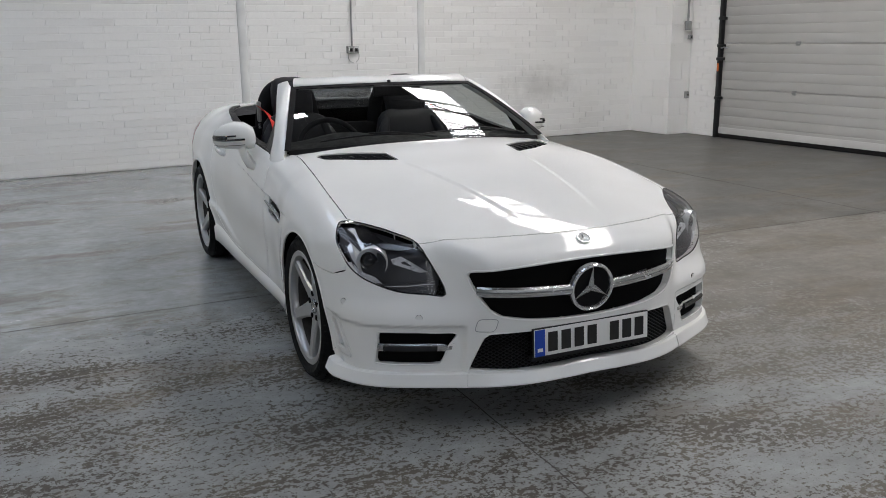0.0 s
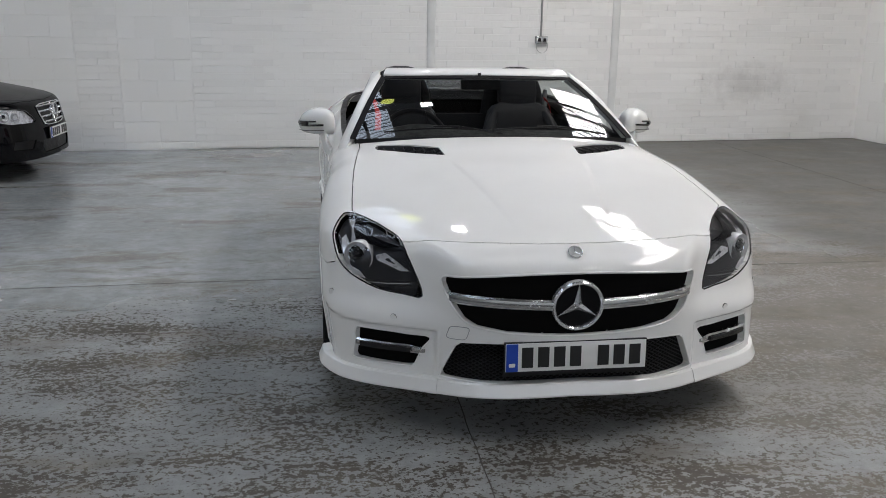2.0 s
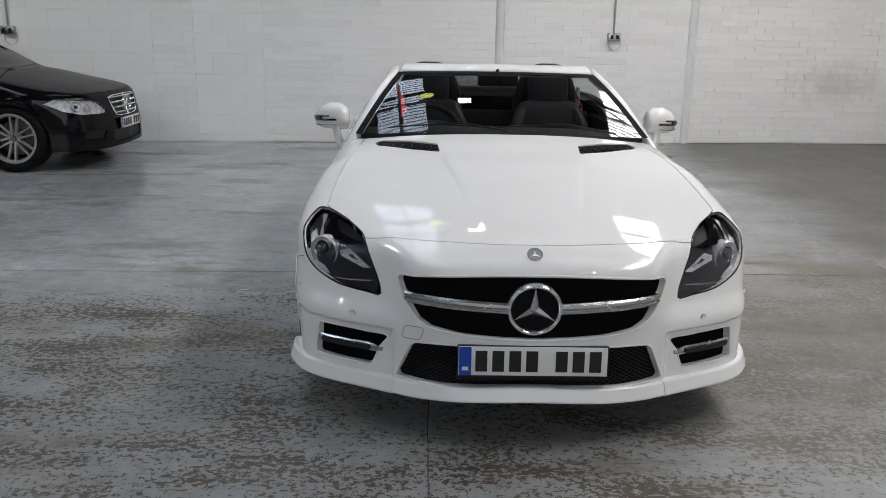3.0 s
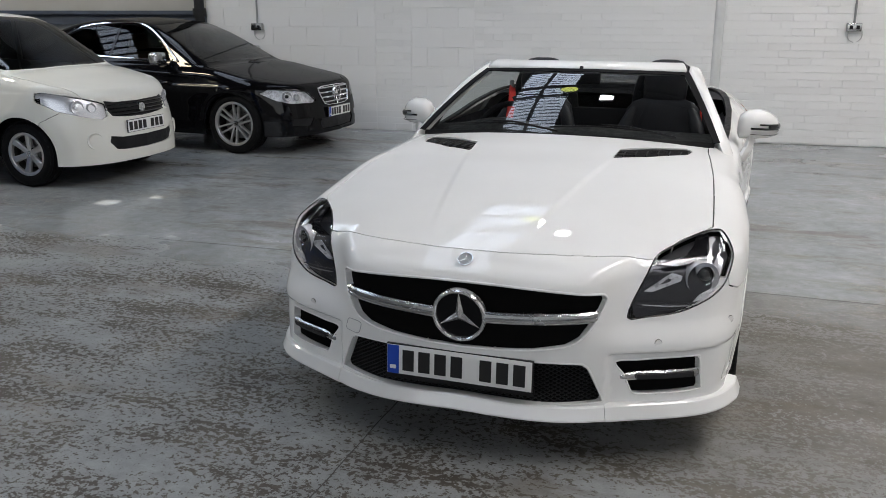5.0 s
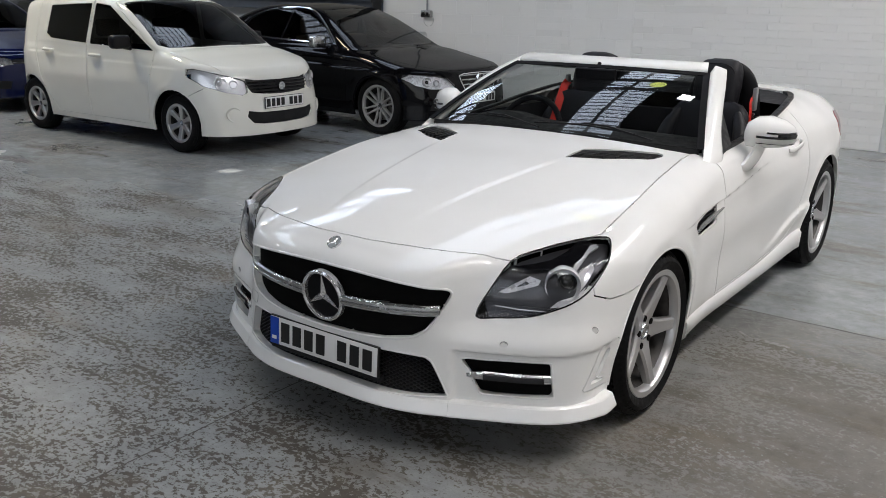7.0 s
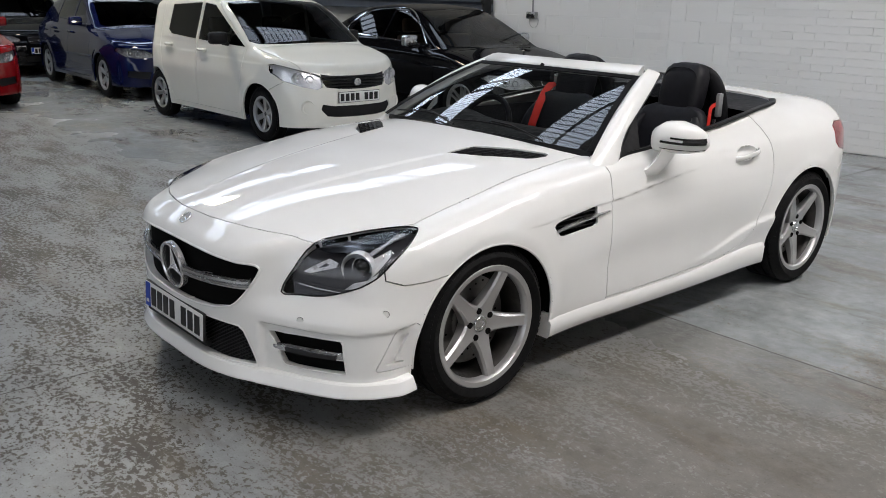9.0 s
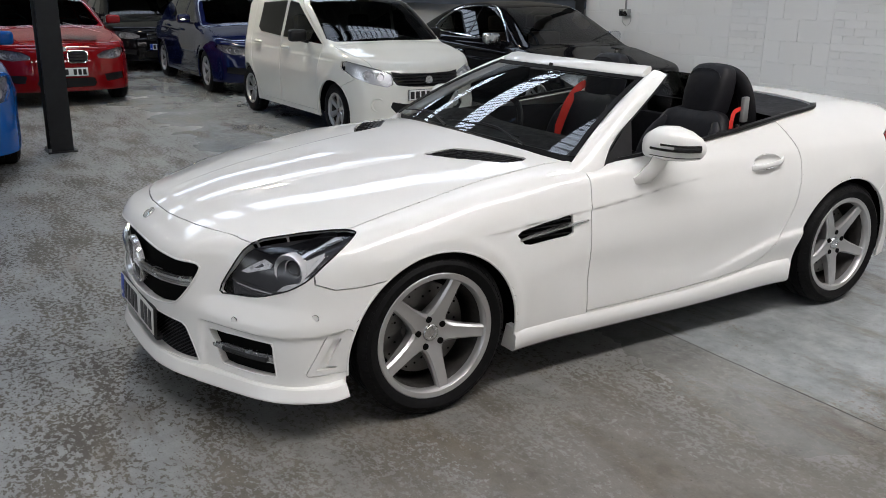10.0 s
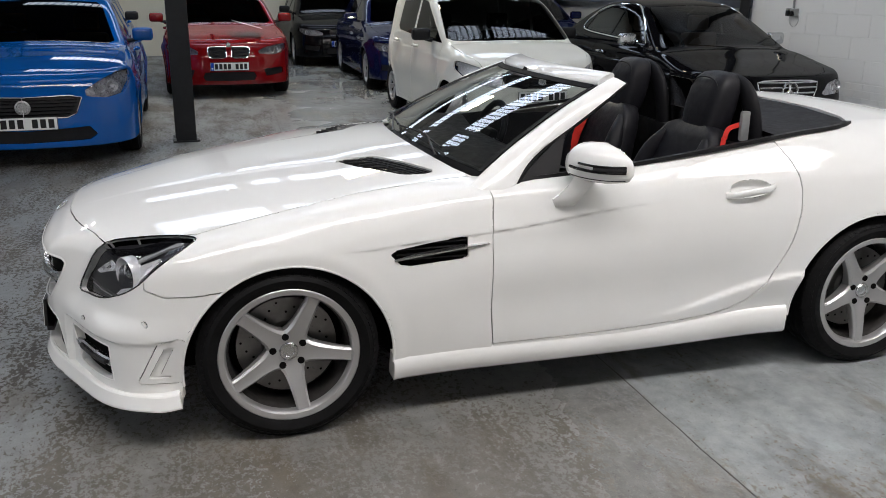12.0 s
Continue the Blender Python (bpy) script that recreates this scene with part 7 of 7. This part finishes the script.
    if p.get("arc"):
        for s in (-1, 1):
            pts = []
            for y, z in spline(p["arc"], 26):
                x = w
                while x > 0.3 and float(g(np.array(x), np.array(y), np.array(z))) > 0:
                    x -= 0.002
                pts.append((s * (x + 0.002), y, z))
            b2 = nb()
            tube(b2, pts, 0.012, 6)
            part("window_trim", b2, CHROME, car)
    tr = wheel["r"]
    for s in (1, -1):
        for c in (0.0, wb):
            put_wheel(car, wheel["m"], s * (w - 0.125), c, tr, 17 + 31 * c + 9 * s)
    return car


SMALL_WHEEL = {"r": 0.285, "m": wheel_meshes(0.285, 0.183, 0.165, 6, "blade", ALLOY_GREY)}
COUPE_WHEEL = {"r": 0.318, "m": wheel_meshes(0.318, 0.2286, 0.235, 6, "twin", ALLOY)}
HATCH_WHEEL = {"r": 0.312, "m": wheel_meshes(0.312, 0.208, 0.205, 5, "blade", ALLOY_GREY)}

# small white hatchback
parked_car("hatchback_car", pose(-5.005, 3.10, 0, 0, 0, 91.1), "small white five-door hatchback with black mirrors", IVORY_PAINT, dict(
    f=0.70, r=0.455, w=0.80, wb=2.425, belt=0.98, cw=0.755, tumble=0.22, arch=0.325, line=0.80, crown=0.05, lamp_z=0.70,
    top=[(-0.75, 0.50), (-0.70, 0.70), (-0.66, 0.765), (-0.5, 0.83), (-0.2, 0.915), (0.15, 0.985), (0.6, 1.0), (2.3, 1.02), (2.75, 1.0), (2.9, 0.9)],
    cab=[(-0.3, 0.60), (0.12, 0.96), (0.5, 1.215), (0.85, 1.405), (1.05, 1.455), (1.5, 1.485), (2.1, 1.475), (2.5, 1.435), (2.7, 1.36), (2.85, 1.05), (2.95, 0.8)],
    bonnet=[(-0.02, -0.655), (0.40, -0.60), (0.56, -0.50), (0.66, -0.28), (0.70, 0.0), (0.69, 0.14), (0.3, 0.04), (-0.02, 0.0)],
    doors=[[(0.40, 0.25), (1.36, 0.25), (1.38, 1.0), (1.30, 1.42), (1.0, 1.40), (0.52, 1.10), (0.30, 0.95), (0.36, 0.6)],
           [(1.37, 0.25), (1.95, 0.25), (2.12, 0.45), (2.22, 0.62), (2.34, 0.95), (2.30, 1.39), (1.31, 1.42), (1.39, 1.0)]],
    windows=[[(0.34, 0.955), (1.33, 0.985), (1.28, 1.385), (1.05, 1.365), (0.72, 1.175), (0.52, 1.06)], [(1.40, 0.987), (2.05, 1.015), (2.14, 1.06), (2.08, 1.35), (1.345, 1.385)]], crease=0.006, hollow=0.006, fog=(0.56, 0.40, 0.068),
    screen=[(-0.02, 0.985), (0.64, 0.985), (0.70, 1.01), (0.628, 1.36), (0.585, 1.40), (-0.02, 1.435)],
    lamp=[(0.395, 0.70), (0.40, 0.60), (0.46, 0.575), (0.60, 0.605), (0.72, 0.66), (0.765, 0.73), (0.775, 0.80), (0.74, 0.815), (0.58, 0.765), (0.45, 0.725)], lamp_fill=LAMP_SILVER,
    grille=[[(-0.02, 0.70), (0.30, 0.705), (0.40, 0.725), (0.395, 0.645), (0.36, 0.595), (0.2, 0.575), (-0.02, 0.57)]],
    intake=[[(-0.02, 0.40), (0.30, 0.405), (0.42, 0.425), (0.44, 0.375), (0.38, 0.31), (0.25, 0.295), (-0.02, 0.29)]],
    bulb=(0.60, 0.685, 0.052), bars=[(0.595, 0.34, 0.007), (0.625, 0.37, 0.007), (0.655, 0.39, 0.007), (0.685, 0.39, 0.007)], bar_mat=GLOSS_BLACK, badge=("disc", 0.635, 0.042), plate_z=0.492, blue=False,
    mirror=(0.87, 0.66, 1.03), mirror_mat=BLACK_PLASTIC, handles=[(1.24, 0.87), (2.08, 0.89)], seat=FABRIC_DARK), SMALL_WHEEL)

# black coupe
parked_car("coupe_car", pose(-4.263, 5.36, 0, 0, 0, 89.0), "glossy black two-door coupe with a chrome window line", BLACK_PAINT, dict(
    f=0.80, r=1.10, w=0.893, wb=2.76, belt=0.92, cw=0.80, tumble=0.52, arch=0.352, line=0.70, crown=0.055, lamp_z=0.66, crease=0.012,
    top=[(-0.86, 0.45), (-0.80, 0.64), (-0.74, 0.70), (-0.5, 0.765), (-0.1, 0.845), (0.35, 0.925), (0.8, 0.94), (2.6, 0.98), (3.3, 0.985), (3.75, 0.93), (3.9, 0.7)],
    cab=[(-0.2, 0.60), (0.30, 0.90), (0.7, 1.12), (1.05, 1.29), (1.3, 1.365), (1.7, 1.397), (2.1, 1.375), (2.5, 1.28), (2.9, 1.12), (3.25, 0.98), (3.6, 0.6)],
    bonnet=[(-0.02, -0.70), (0.35, -0.67), (0.55, -0.55), (0.68, -0.35), (0.74, 0.0), (0.73, 0.32), (0.4, 0.24), (-0.02, 0.20)],
    doors=[[(0.50, 0.25), (1.75, 0.25), (1.88, 0.45), (1.92, 0.75), (1.86, 1.0), (1.7, 1.35), (1.25, 1.32), (0.62, 0.98), (0.46, 0.9), (0.48, 0.5)]],
    windows=[[(0.78, 0.955), (1.62, 0.985), (1.56, 1.32), (1.30, 1.305), (1.02, 1.17)], [(1.66, 0.988), (2.42, 1.03), (2.30, 1.20), (2.02, 1.295), (1.60, 1.325)]],
    screen=[(-0.02, 0.935), (0.64, 0.935), (0.70, 0.965), (0.565, 1.27), (0.50, 1.32), (-0.02, 1.345)],
    lamp=[(0.40, 0.55), (0.44, 0.53), (0.70, 0.535), (0.80, 0.57), (0.86, 0.64), (0.82, 0.685), (0.66, 0.675), (0.50, 0.645)],
    grille=[[(-0.02, 0.685), (0.26, 0.68), (0.335, 0.665), (0.325, 0.60), (0.27, 0.50), (0.2, 0.485), (-0.02, 0.48)]],
    intake=[[(-0.02, 0.345), (0.35, 0.35), (0.38, 0.30), (0.34, 0.24), (-0.02, 0.235)], [(0.47, 0.37), (0.70, 0.375), (0.715, 0.30), (0.52, 0.29)]],
    bulb=(0.70, 0.605, 0.045), projector=True, bars=[(0.515, 0.26, 0.010), (0.565, 0.295, 0.010), (0.615, 0.315, 0.010), (0.663, 0.32, 0.010)], bar_mat=SATIN_METAL,
    ring=[[(0.0, 0.685), (0.26, 0.68), (0.335, 0.665), (0.325, 0.60), (0.27, 0.50), (0.2, 0.485), (0.0, 0.48)]], badge=("star", 0.59, 0.088), plate_z=0.41,
    mirror=(0.94, 0.86, 0.985), mirror_mat=SATIN_METAL, mirror_strip=False, handles=[(1.68, 0.80)], handle_mat=CHROME,
    arc=[(0.72, 0.945), (1.0, 1.175), (1.28, 1.32), (1.6, 1.345), (2.05, 1.31), (2.36, 1.20), (2.5, 1.03), (1.7, 0.98), (0.9, 0.955)], seat=grained("tan_leather", (0.28, 0.20, 0.14), 0.5)), COUPE_WHEEL)

HATCH = dict(f=0.78, r=0.82, w=0.882, wb=2.66, belt=0.97, cw=0.80, tumble=0.40, arch=0.345, line=0.72, crown=0.06, lamp_z=0.69, crease=0.012,
    top=[(-0.84, 0.45), (-0.79, 0.66), (-0.73, 0.745), (-0.5, 0.82), (-0.1, 0.905), (0.35, 0.975), (0.8, 0.98), (2.6, 1.0), (3.2, 0.98), (3.5, 0.8)],
    cab=[(-0.2, 0.60), (0.32, 0.945), (0.7, 1.155), (1.1, 1.345), (1.35, 1.41), (1.75, 1.43), (2.3, 1.40), (2.8, 1.33), (3.1, 1.22), (3.35, 0.95), (3.5, 0.6)],
    bonnet=[(-0.02, -0.69), (0.38, -0.65), (0.58, -0.52), (0.70, -0.3), (0.75, 0.0), (0.735, 0.32), (0.4, 0.25), (-0.02, 0.22)],
    doors=[[(0.50, 0.25), (1.45, 0.25), (1.48, 1.0), (1.42, 1.36), (1.25, 1.34), (0.62, 1.0), (0.46, 0.93), (0.48, 0.5)], [(1.47, 0.25), (2.1, 0.25), (2.3, 0.5), (2.42, 0.95), (2.4, 1.33), (1.44, 1.36), (1.50, 1.0)]],
    windows=[[(0.80, 1.0), (1.42, 1.02), (1.37, 1.335), (1.22, 1.31), (1.02, 1.20)], [(1.52, 1.022), (2.30, 1.05), (2.2, 1.31), (1.46, 1.34)]],
    screen=[(-0.02, 0.97), (0.63, 0.97), (0.69, 1.0), (0.575, 1.30), (0.52, 1.345), (-0.02, 1.375)],
    lamp=[(0.40, 0.64), (0.42, 0.60), (0.62, 0.585), (0.76, 0.61), (0.84, 0.68), (0.82, 0.725), (0.66, 0.715), (0.5, 0.69)],
    grille=[[(0.035, 0.70), (0.24, 0.705), (0.285, 0.675), (0.27, 0.575), (0.23, 0.55), (0.06, 0.55), (0.035, 0.575)]],
    intake=[[(-0.02, 0.36), (0.33, 0.36), (0.36, 0.30), (0.33, 0.25), (-0.02, 0.245)], [(0.47, 0.395), (0.74, 0.415), (0.75, 0.33), (0.50, 0.30)]],
    bulb=(0.68, 0.648, 0.042), bars=[(0.58, 0.25, 0.004), (0.62, 0.26, 0.004), (0.66, 0.26, 0.004)], bar_mat=GLOSS_BLACK, badge=("disc", 0.728, 0.030), plate_z=0.44,
    ring=[[(0.035, 0.70), (0.24, 0.705), (0.285, 0.675), (0.27, 0.575), (0.23, 0.55), (0.06, 0.55), (0.035, 0.575)]],
    mirror=(0.95, 0.80, 1.04), handles=[(1.36, 0.86), (2.25, 0.89)], lamp_fill=LAMP_GREY)


def variant(**kw):
    return {**HATCH, **kw}


parked_car("hatchback_car", pose(-9.55, 0.33, 0, 0, 0, 90.0), "red five-door hatchback with twin oval grilles", RED_PAINT, HATCH, HATCH_WHEEL)
parked_car("hatchback_car", pose(-5.10, -1.60, 0, 0, 0, 90.5), "bright blue hatchback with a wide dark grille", BLUE_PAINT, variant(
    f=0.88, w=0.90, top=[(-0.94, 0.45), (-0.89, 0.68), (-0.82, 0.76), (-0.5, 0.86), (-0.1, 0.93), (0.35, 0.99), (0.8, 1.0), (2.6, 1.02), (3.2, 0.99), (3.5, 0.8)],
    grille=[[(-0.02, 0.615), (0.36, 0.625), (0.46, 0.605), (0.41, 0.475), (0.34, 0.445), (-0.02, 0.44)]], ring=[[(0.0, 0.615), (0.36, 0.625), (0.46, 0.605), (0.41, 0.475), (0.34, 0.445), (0.0, 0.44)]],
    lamp=[(0.49, 0.66), (0.50, 0.61), (0.66, 0.59), (0.79, 0.62), (0.85, 0.72), (0.84, 0.80), (0.78, 0.81), (0.62, 0.74)], bulb=(0.70, 0.675, 0.045), lamp_z=0.74,
    bars=[(0.475, 0.36, 0.005), (0.505, 0.38, 0.005), (0.535, 0.40, 0.005), (0.565, 0.42, 0.005), (0.59, 0.42, 0.005)], badge=("disc", 0.535, 0.062), plate_z=0.405, blue=False,
    intake=[[(-0.02, 0.335), (0.50, 0.36), (0.56, 0.29), (0.50, 0.25), (-0.02, 0.24)]]), HATCH_WHEEL)
parked_car("hatchback_car", pose(-9.60, 3.27, 0, 0, 0, 88.5), "dark navy five-door hatchback", NAVY_PAINT, variant(
    f=0.86, w=0.895, grille=[[(-0.02, 0.665), (0.36, 0.67), (0.43, 0.655), (0.42, 0.61), (-0.02, 0.605)]], ring=None, mirror_strip=True, badge=("disc", 0.638, 0.05), bars=[(0.625, 0.42, 0.004)], bar_mat=CHROME), HATCH_WHEEL, fine=False)
parked_car("hatchback_car", pose(-13.9, 2.72, 0, 0, 0, 90), "black tall family car", BLACK_PAINT, variant(
    w=0.92, cab=[(-0.2, 0.60), (0.22, 0.97), (0.6, 1.22), (1.0, 1.48), (1.3, 1.58), (1.75, 1.61), (2.5, 1.58), (3.0, 1.5), (3.3, 1.3), (3.45, 0.6)], mirror_mat=BLACK_PLASTIC, ring=None, bars=[(0.60, 0.27, 0.006), (0.66, 0.27, 0.006)], bar_mat=CHROME), HATCH_WHEEL, fine=False)
parked_car("hatchback_car", pose(-10.3, -1.95, 0, 0, 0, 90), "mid-blue hatchback behind another blue car", BLUE_PAINT, variant(mirror_mat=BLACK_PLASTIC), HATCH_WHEEL, fine=False)
parked_car("hatchback_car", pose(-10.2, 5.55, 0, 0, 0, 89), "dark hatchback parked beside the wall", NAVY_PAINT, variant(ring=None), HATCH_WHEEL, fine=False)

# paper lying on the red car's dashboard, behind its windscreen
paper = part("paper_sheet", box(nb(), (-0.21, -0.15, 0), (0.21, 0.15, 0.002)), PLATE_WHITE, smooth=False)
paper.matrix_world = pose(-9.12, 0.62, 0.985, 0, 16, 90)
tagged(paper, "white paper sheet lying on a car's scuttle", "paper")

# ---- wall fittings ----
def wall_post(lx):
    """A half-round grey steel post let into the wall."""
    bm = nb()
    prof = [(0.055 * math.cos(a), 0.035 * math.sin(a)) for a in (math.pi * i / 10 for i in range(11))]
    vs = [[bm.verts.new(ROOM @ Vector((lx + x, 0.005 - y, z))) for x, y in prof] for z in (0.0, ROOF_Z - 0.06)]
    for i in range(10):
        bm.faces.new((vs[0][i], vs[0][i + 1], vs[1][i + 1], vs[1][i]))
    bmesh.ops.recalc_face_normals(bm, faces=bm.faces)
    tagged(part("wall_post", bm, grained("post_paint", (0.70, 0.71, 0.70), 0.5, 0.08, 3.0)), "grey painted vertical post in the wall", "post", kind="structure")


wall_post(0.46)
wall_post(2.86)


def socket(lx, z, wire=True):
    t = thing("wall_socket", ROOM @ Matrix.Translation((lx, 0, z)), "grey metal wall socket fed by a vertical conduit", "socket", "wall sockets")
    part("socket_box", box(nb(), (-0.075, -0.062, -0.045), (0.075, 0.004, 0.045), 0.008), STEEL_GREY, t)
    part("face_plate", box(nb(), (-0.070, -0.067, -0.040), (0.070, -0.060, 0.040), 0.003), SATIN_METAL, t)
    for dx in (-0.034, 0.034):
        b = nb()
        box(b, (dx - 0.018, -0.075, -0.022), (dx + 0.018, -0.066, 0.020), 0.004)
        part("socket_cover", b, BLACK_PLASTIC, t)
    part("conduit", tube(nb(), [(0, -0.018, 0.04), (0, -0.018, ROOF_Z - z - 0.08)], 0.012, 10), STEEL_GREY, t)
    if wire:
        loop = [(0.02 + 0.075 * math.cos(a), -0.012, -0.075 + 0.085 * math.sin(a)) for a in (2 * math.pi * i / 28 - 1.2 for i in range(27))]
        part("cable_loop", tube(nb(), loop, 0.005, 6, up=(0, 1, 0)), WALL_GREY, t)


socket(1.86, 1.30)
socket(-5.22, 1.27)


def drain_pipe():
    t = thing("drain_pipe", ROOM @ Matrix.Translation((-6.02, -0.05, 0)), "dark cast-iron downpipe at the end of the wall", "pipe")
    part("pipe", tube(nb(), [(0, 0, 0), (0, 0, ROOF_Z - 0.08)], 0.065, 16), STEEL_BLACK, t)
    for z in (1.45, 3.3):
        part("collar", cyl(nb(), 0.085, 0.085, 0.10, Matrix.Translation((0, 0, z)), 20), STEEL_BLACK, t)


drain_pipe()
rail = part("wall_rail", boxes(((-17.0, 0.36, 1.28), (-6.1, 0.55, 1.42)), ((-17.0, 0.30, 1.42), (-6.1, 0.38, 1.47))), PIPE_BLUE, smooth=False)
rail.matrix_world = ROOM
tagged(rail, "dark blue-grey steel rail along the recessed wall", "rail", kind="structure")



def shutter():
    """A beige slatted shutter above the rail of the recess."""
    t = thing("roller_shutter", ROOM @ Matrix.Translation((-11.6, 0.55, 1.44)), "beige slatted roller shutter above the steel rail", "shutter", kind="structure")
    paint_ = grained("beige_shutter", (0.56, 0.54, 0.49), 0.5, 0.06, 1.5, 60.0, 0.0008)
    for i in range(8):
        part("shutter_slat", box(nb(), (-5.4, -0.035, 0.262 * i + 0.003), (5.4, 0.002, 0.262 * i + 0.257), 0.012, 2), paint_, t)


shutter()
# small switches on the block pier beside the roller door
for lx, z, w_, h_ in ((6.87, 0.57, 0.05, 0.10), (6.88, 1.40, 0.055, 0.055)):
    b = nb()
    box(b, (-w_ / 2, -0.05, -h_ / 2), (w_ / 2, 0.0, h_ / 2), 0.006)
    t = thing("wall_switch", ROOM @ Matrix.Translation((lx, -0.797, z)), "small grey switch box on the white pier", "switch", "pier switches")
    part("switch_box", b, STEEL_GREY, t)
    part("button", cyl(nb(), 0.012, 0.012, 0.012, pose(0, -0.053, 0, 90, 0, 0), 12), STEEL_DARK, t)
t = thing("pier_conduit", ROOM @ Matrix.Translation((6.80, -0.845, 0)), "grey conduit ending in a small box on the pier", "conduit")
part("conduit", tube(nb(), [(0, 0, 1.62), (0.02, 0, 3.5)], 0.016, 10), STEEL_GREY, t)
part("end_box", box(nb(), (-0.04, -0.035, 1.50), (0.045, 0.025, 1.63), 0.012), STEEL_GREY, t)


# ---- brick and block facing, laid piece by piece ----
def brick_mesh(name, l, h, d=0.02):
    bm = nb()
    box(bm, (0, -d, 0), (l, 0.012, h), 0.004, 1)
    me = bpy.data.meshes.new(name)
    bm.to_mesh(me)
    bm.free()
    me.materials.append(WALL_WHITE)
    return me


COURSE, JOINT = 0.0795, 0.004
BRICK = brick_mesh("brick", 0.222, COURSE - JOINT)
BLOCK = brick_mesh("block", 0.382, 0.229)
wall_face = bpy.data.objects["wall_north"]


def lay(x0, x1, z0, z1, course, full, step_, joint, thick=0.0, loose=None, rnd=random.Random(5), as_part=None):
    """Courses of half-bonded pieces between two ends, cut at the ends."""
    z, k = z0, 0
    pieces = []
    while z < z1 - 0.02:
        h = min(course, z1 - z) - joint
        x = x0 - (step_ / 2 if k % 2 else 0)
        while x < x1:
            # paint has closed about half of the upright joints
            run = step_ * (rnd.choice((1, 1, 2, 3)) if thick else 1)
            a, b = max(x, x0), min(x + run - joint * 0.5, x1 - joint * 0.5)
            if b - a > 0.03:
                pieces.append((a, b, z + rnd.uniform(-0.0015, 0.0015), h, rnd.uniform(-0.0012, 0.0012)))
            x += run
        z += course
        k += 1
    return pieces


bricks = lay(-2.36, 6.50, 0.012, 3.3, COURSE, BRICK, 0.232, JOINT, 1.0)
bricks += lay(-3.62, -3.16, 0.012, 3.3, COURSE, BRICK, 0.232, 0.003, 1.0)
bricks += lay(-5.93, -3.63, 0.012, 0.56, COURSE, BRICK, 0.232, 0.003, 1.0)
blocks = lay(-3.15, -2.37, 0.012 + 0.08, 3.3, 0.236, BLOCK, 0.392, 0.005)
blocks += lay(-3.15, -2.37, 0.012, 0.088, 0.08, BLOCK, 0.392, 0.007)
blocks += lay(-5.93, -3.63, 0.568, 3.3, 0.236, BLOCK, 0.46, 0.005)
pier_blocks = lay(0.0, 0.80, 0.012, 3.4, 0.262, BLOCK, 0.46, 0.008)
pier_front = lay(0.0, 0.44, 0.012, 3.4, 0.262, BLOCK, 0.46, 0.008)
pier_brick = lay(0.0, 0.56, 0.012, 3.4, COURSE, BRICK, 0.232, JOINT)


def piece_box(bm_list, a, b, z, h, o, base):
    """Vertices and faces of one chamfered piece, standing off a face in its frame."""
    verts, faces = bm_list
    c, d = 0.0022, 0.0016 + o * 0.6
    n = len(verts)
    for y, q in ((0.010, 0.0), (-d + c, 0.0), (-d, c)):
        for xx, zz in ((a + q, z + q), (b - q, z + q), (b - q, z + h - q), (a + q, z + h - q)):
            verts.append(base @ Vector((xx, y, zz)))
    for r in (0, 4):
        for i in range(4):
            j = (i + 1) % 4
            faces.append((n + r + i, n + r + j, n + r + 4 + j, n + r + 4 + i))
    faces.append((n + 8, n + 9, n + 10, n + 11))


def lay_joined(name, pieces, base, label, mat_=WALL_WHITE):
    data = ([], [])
    for pc in pieces:
        piece_box(data, *pc, base)
    me = bpy.data.meshes.new(name)
    me.from_pydata(data[0], [], data[1])
    ob = link_mesh(name, me, mat_, wall_face)
    ob.matrix_parent_inverse = wall_face.matrix_world.inverted()
    tagged(ob, label, "", kind="stuff")


def lay_single(name, pieces, base):
    """Pieces as objects of their own; alike sizes share a mesh."""
    cache = {}
    for a, b, z, h, o in pieces:
        key = (round(b - a, 3), round(h, 3))
        if key not in cache:
            data = ([], [])
            piece_box(data, 0, b - a, 0, h, 0, Matrix())
            me = bpy.data.meshes.new(name)
            me.from_pydata(data[0], [], data[1])
            me.materials.append(WALL_WHITE)
            cache[key] = me
        ob = new(name, cache[key])
        ob.parent = wall_face
        ob.matrix_basis = Matrix.Translation((a, -o, z))


near = [q for q in bricks if -1.6 < q[0] < 1.0 and 0.55 < q[2] < 1.80]
rest = [q for q in bricks if not (-1.6 < q[0] < 1.0 and 0.55 < q[2] < 1.80)]
lay_joined("brickwork", rest, ROOM, "white painted brick courses")
lay_single("brick", near[:300], Matrix())
lay_single("block", blocks, Matrix())
# block pier standing out at the corner, and the brick pier next to the door
core = part("corner_pier", boxes(((6.545, -0.79, 0), (7.0, 0.3, ROOF_Z)), ((6.93, -1.40, 0), (7.3, -0.80, ROOF_Z))), JOINT_WHITE, smooth=False)
core.matrix_world = ROOM
tagged(core, "white painted block pier in the corner", "pier", kind="structure")
FACE_W = ROOM @ Matrix.Translation((6.541, 0, 0)) @ pose(0, 0, 0, 0, 0, -90)
lay_joined("pier_blockwork", pier_blocks, FACE_W, "white painted pier blocks")
lay_joined("pier_blockwork", pier_front, ROOM @ Matrix.Translation((6.545, -0.794, 0)), "white painted pier blocks")
lay_joined("pier_brickwork", pier_brick, ROOM @ Matrix.Translation((6.926, -0.83, 0)) @ pose(0, 0, 0, 0, 0, -90), "white painted pier bricks")
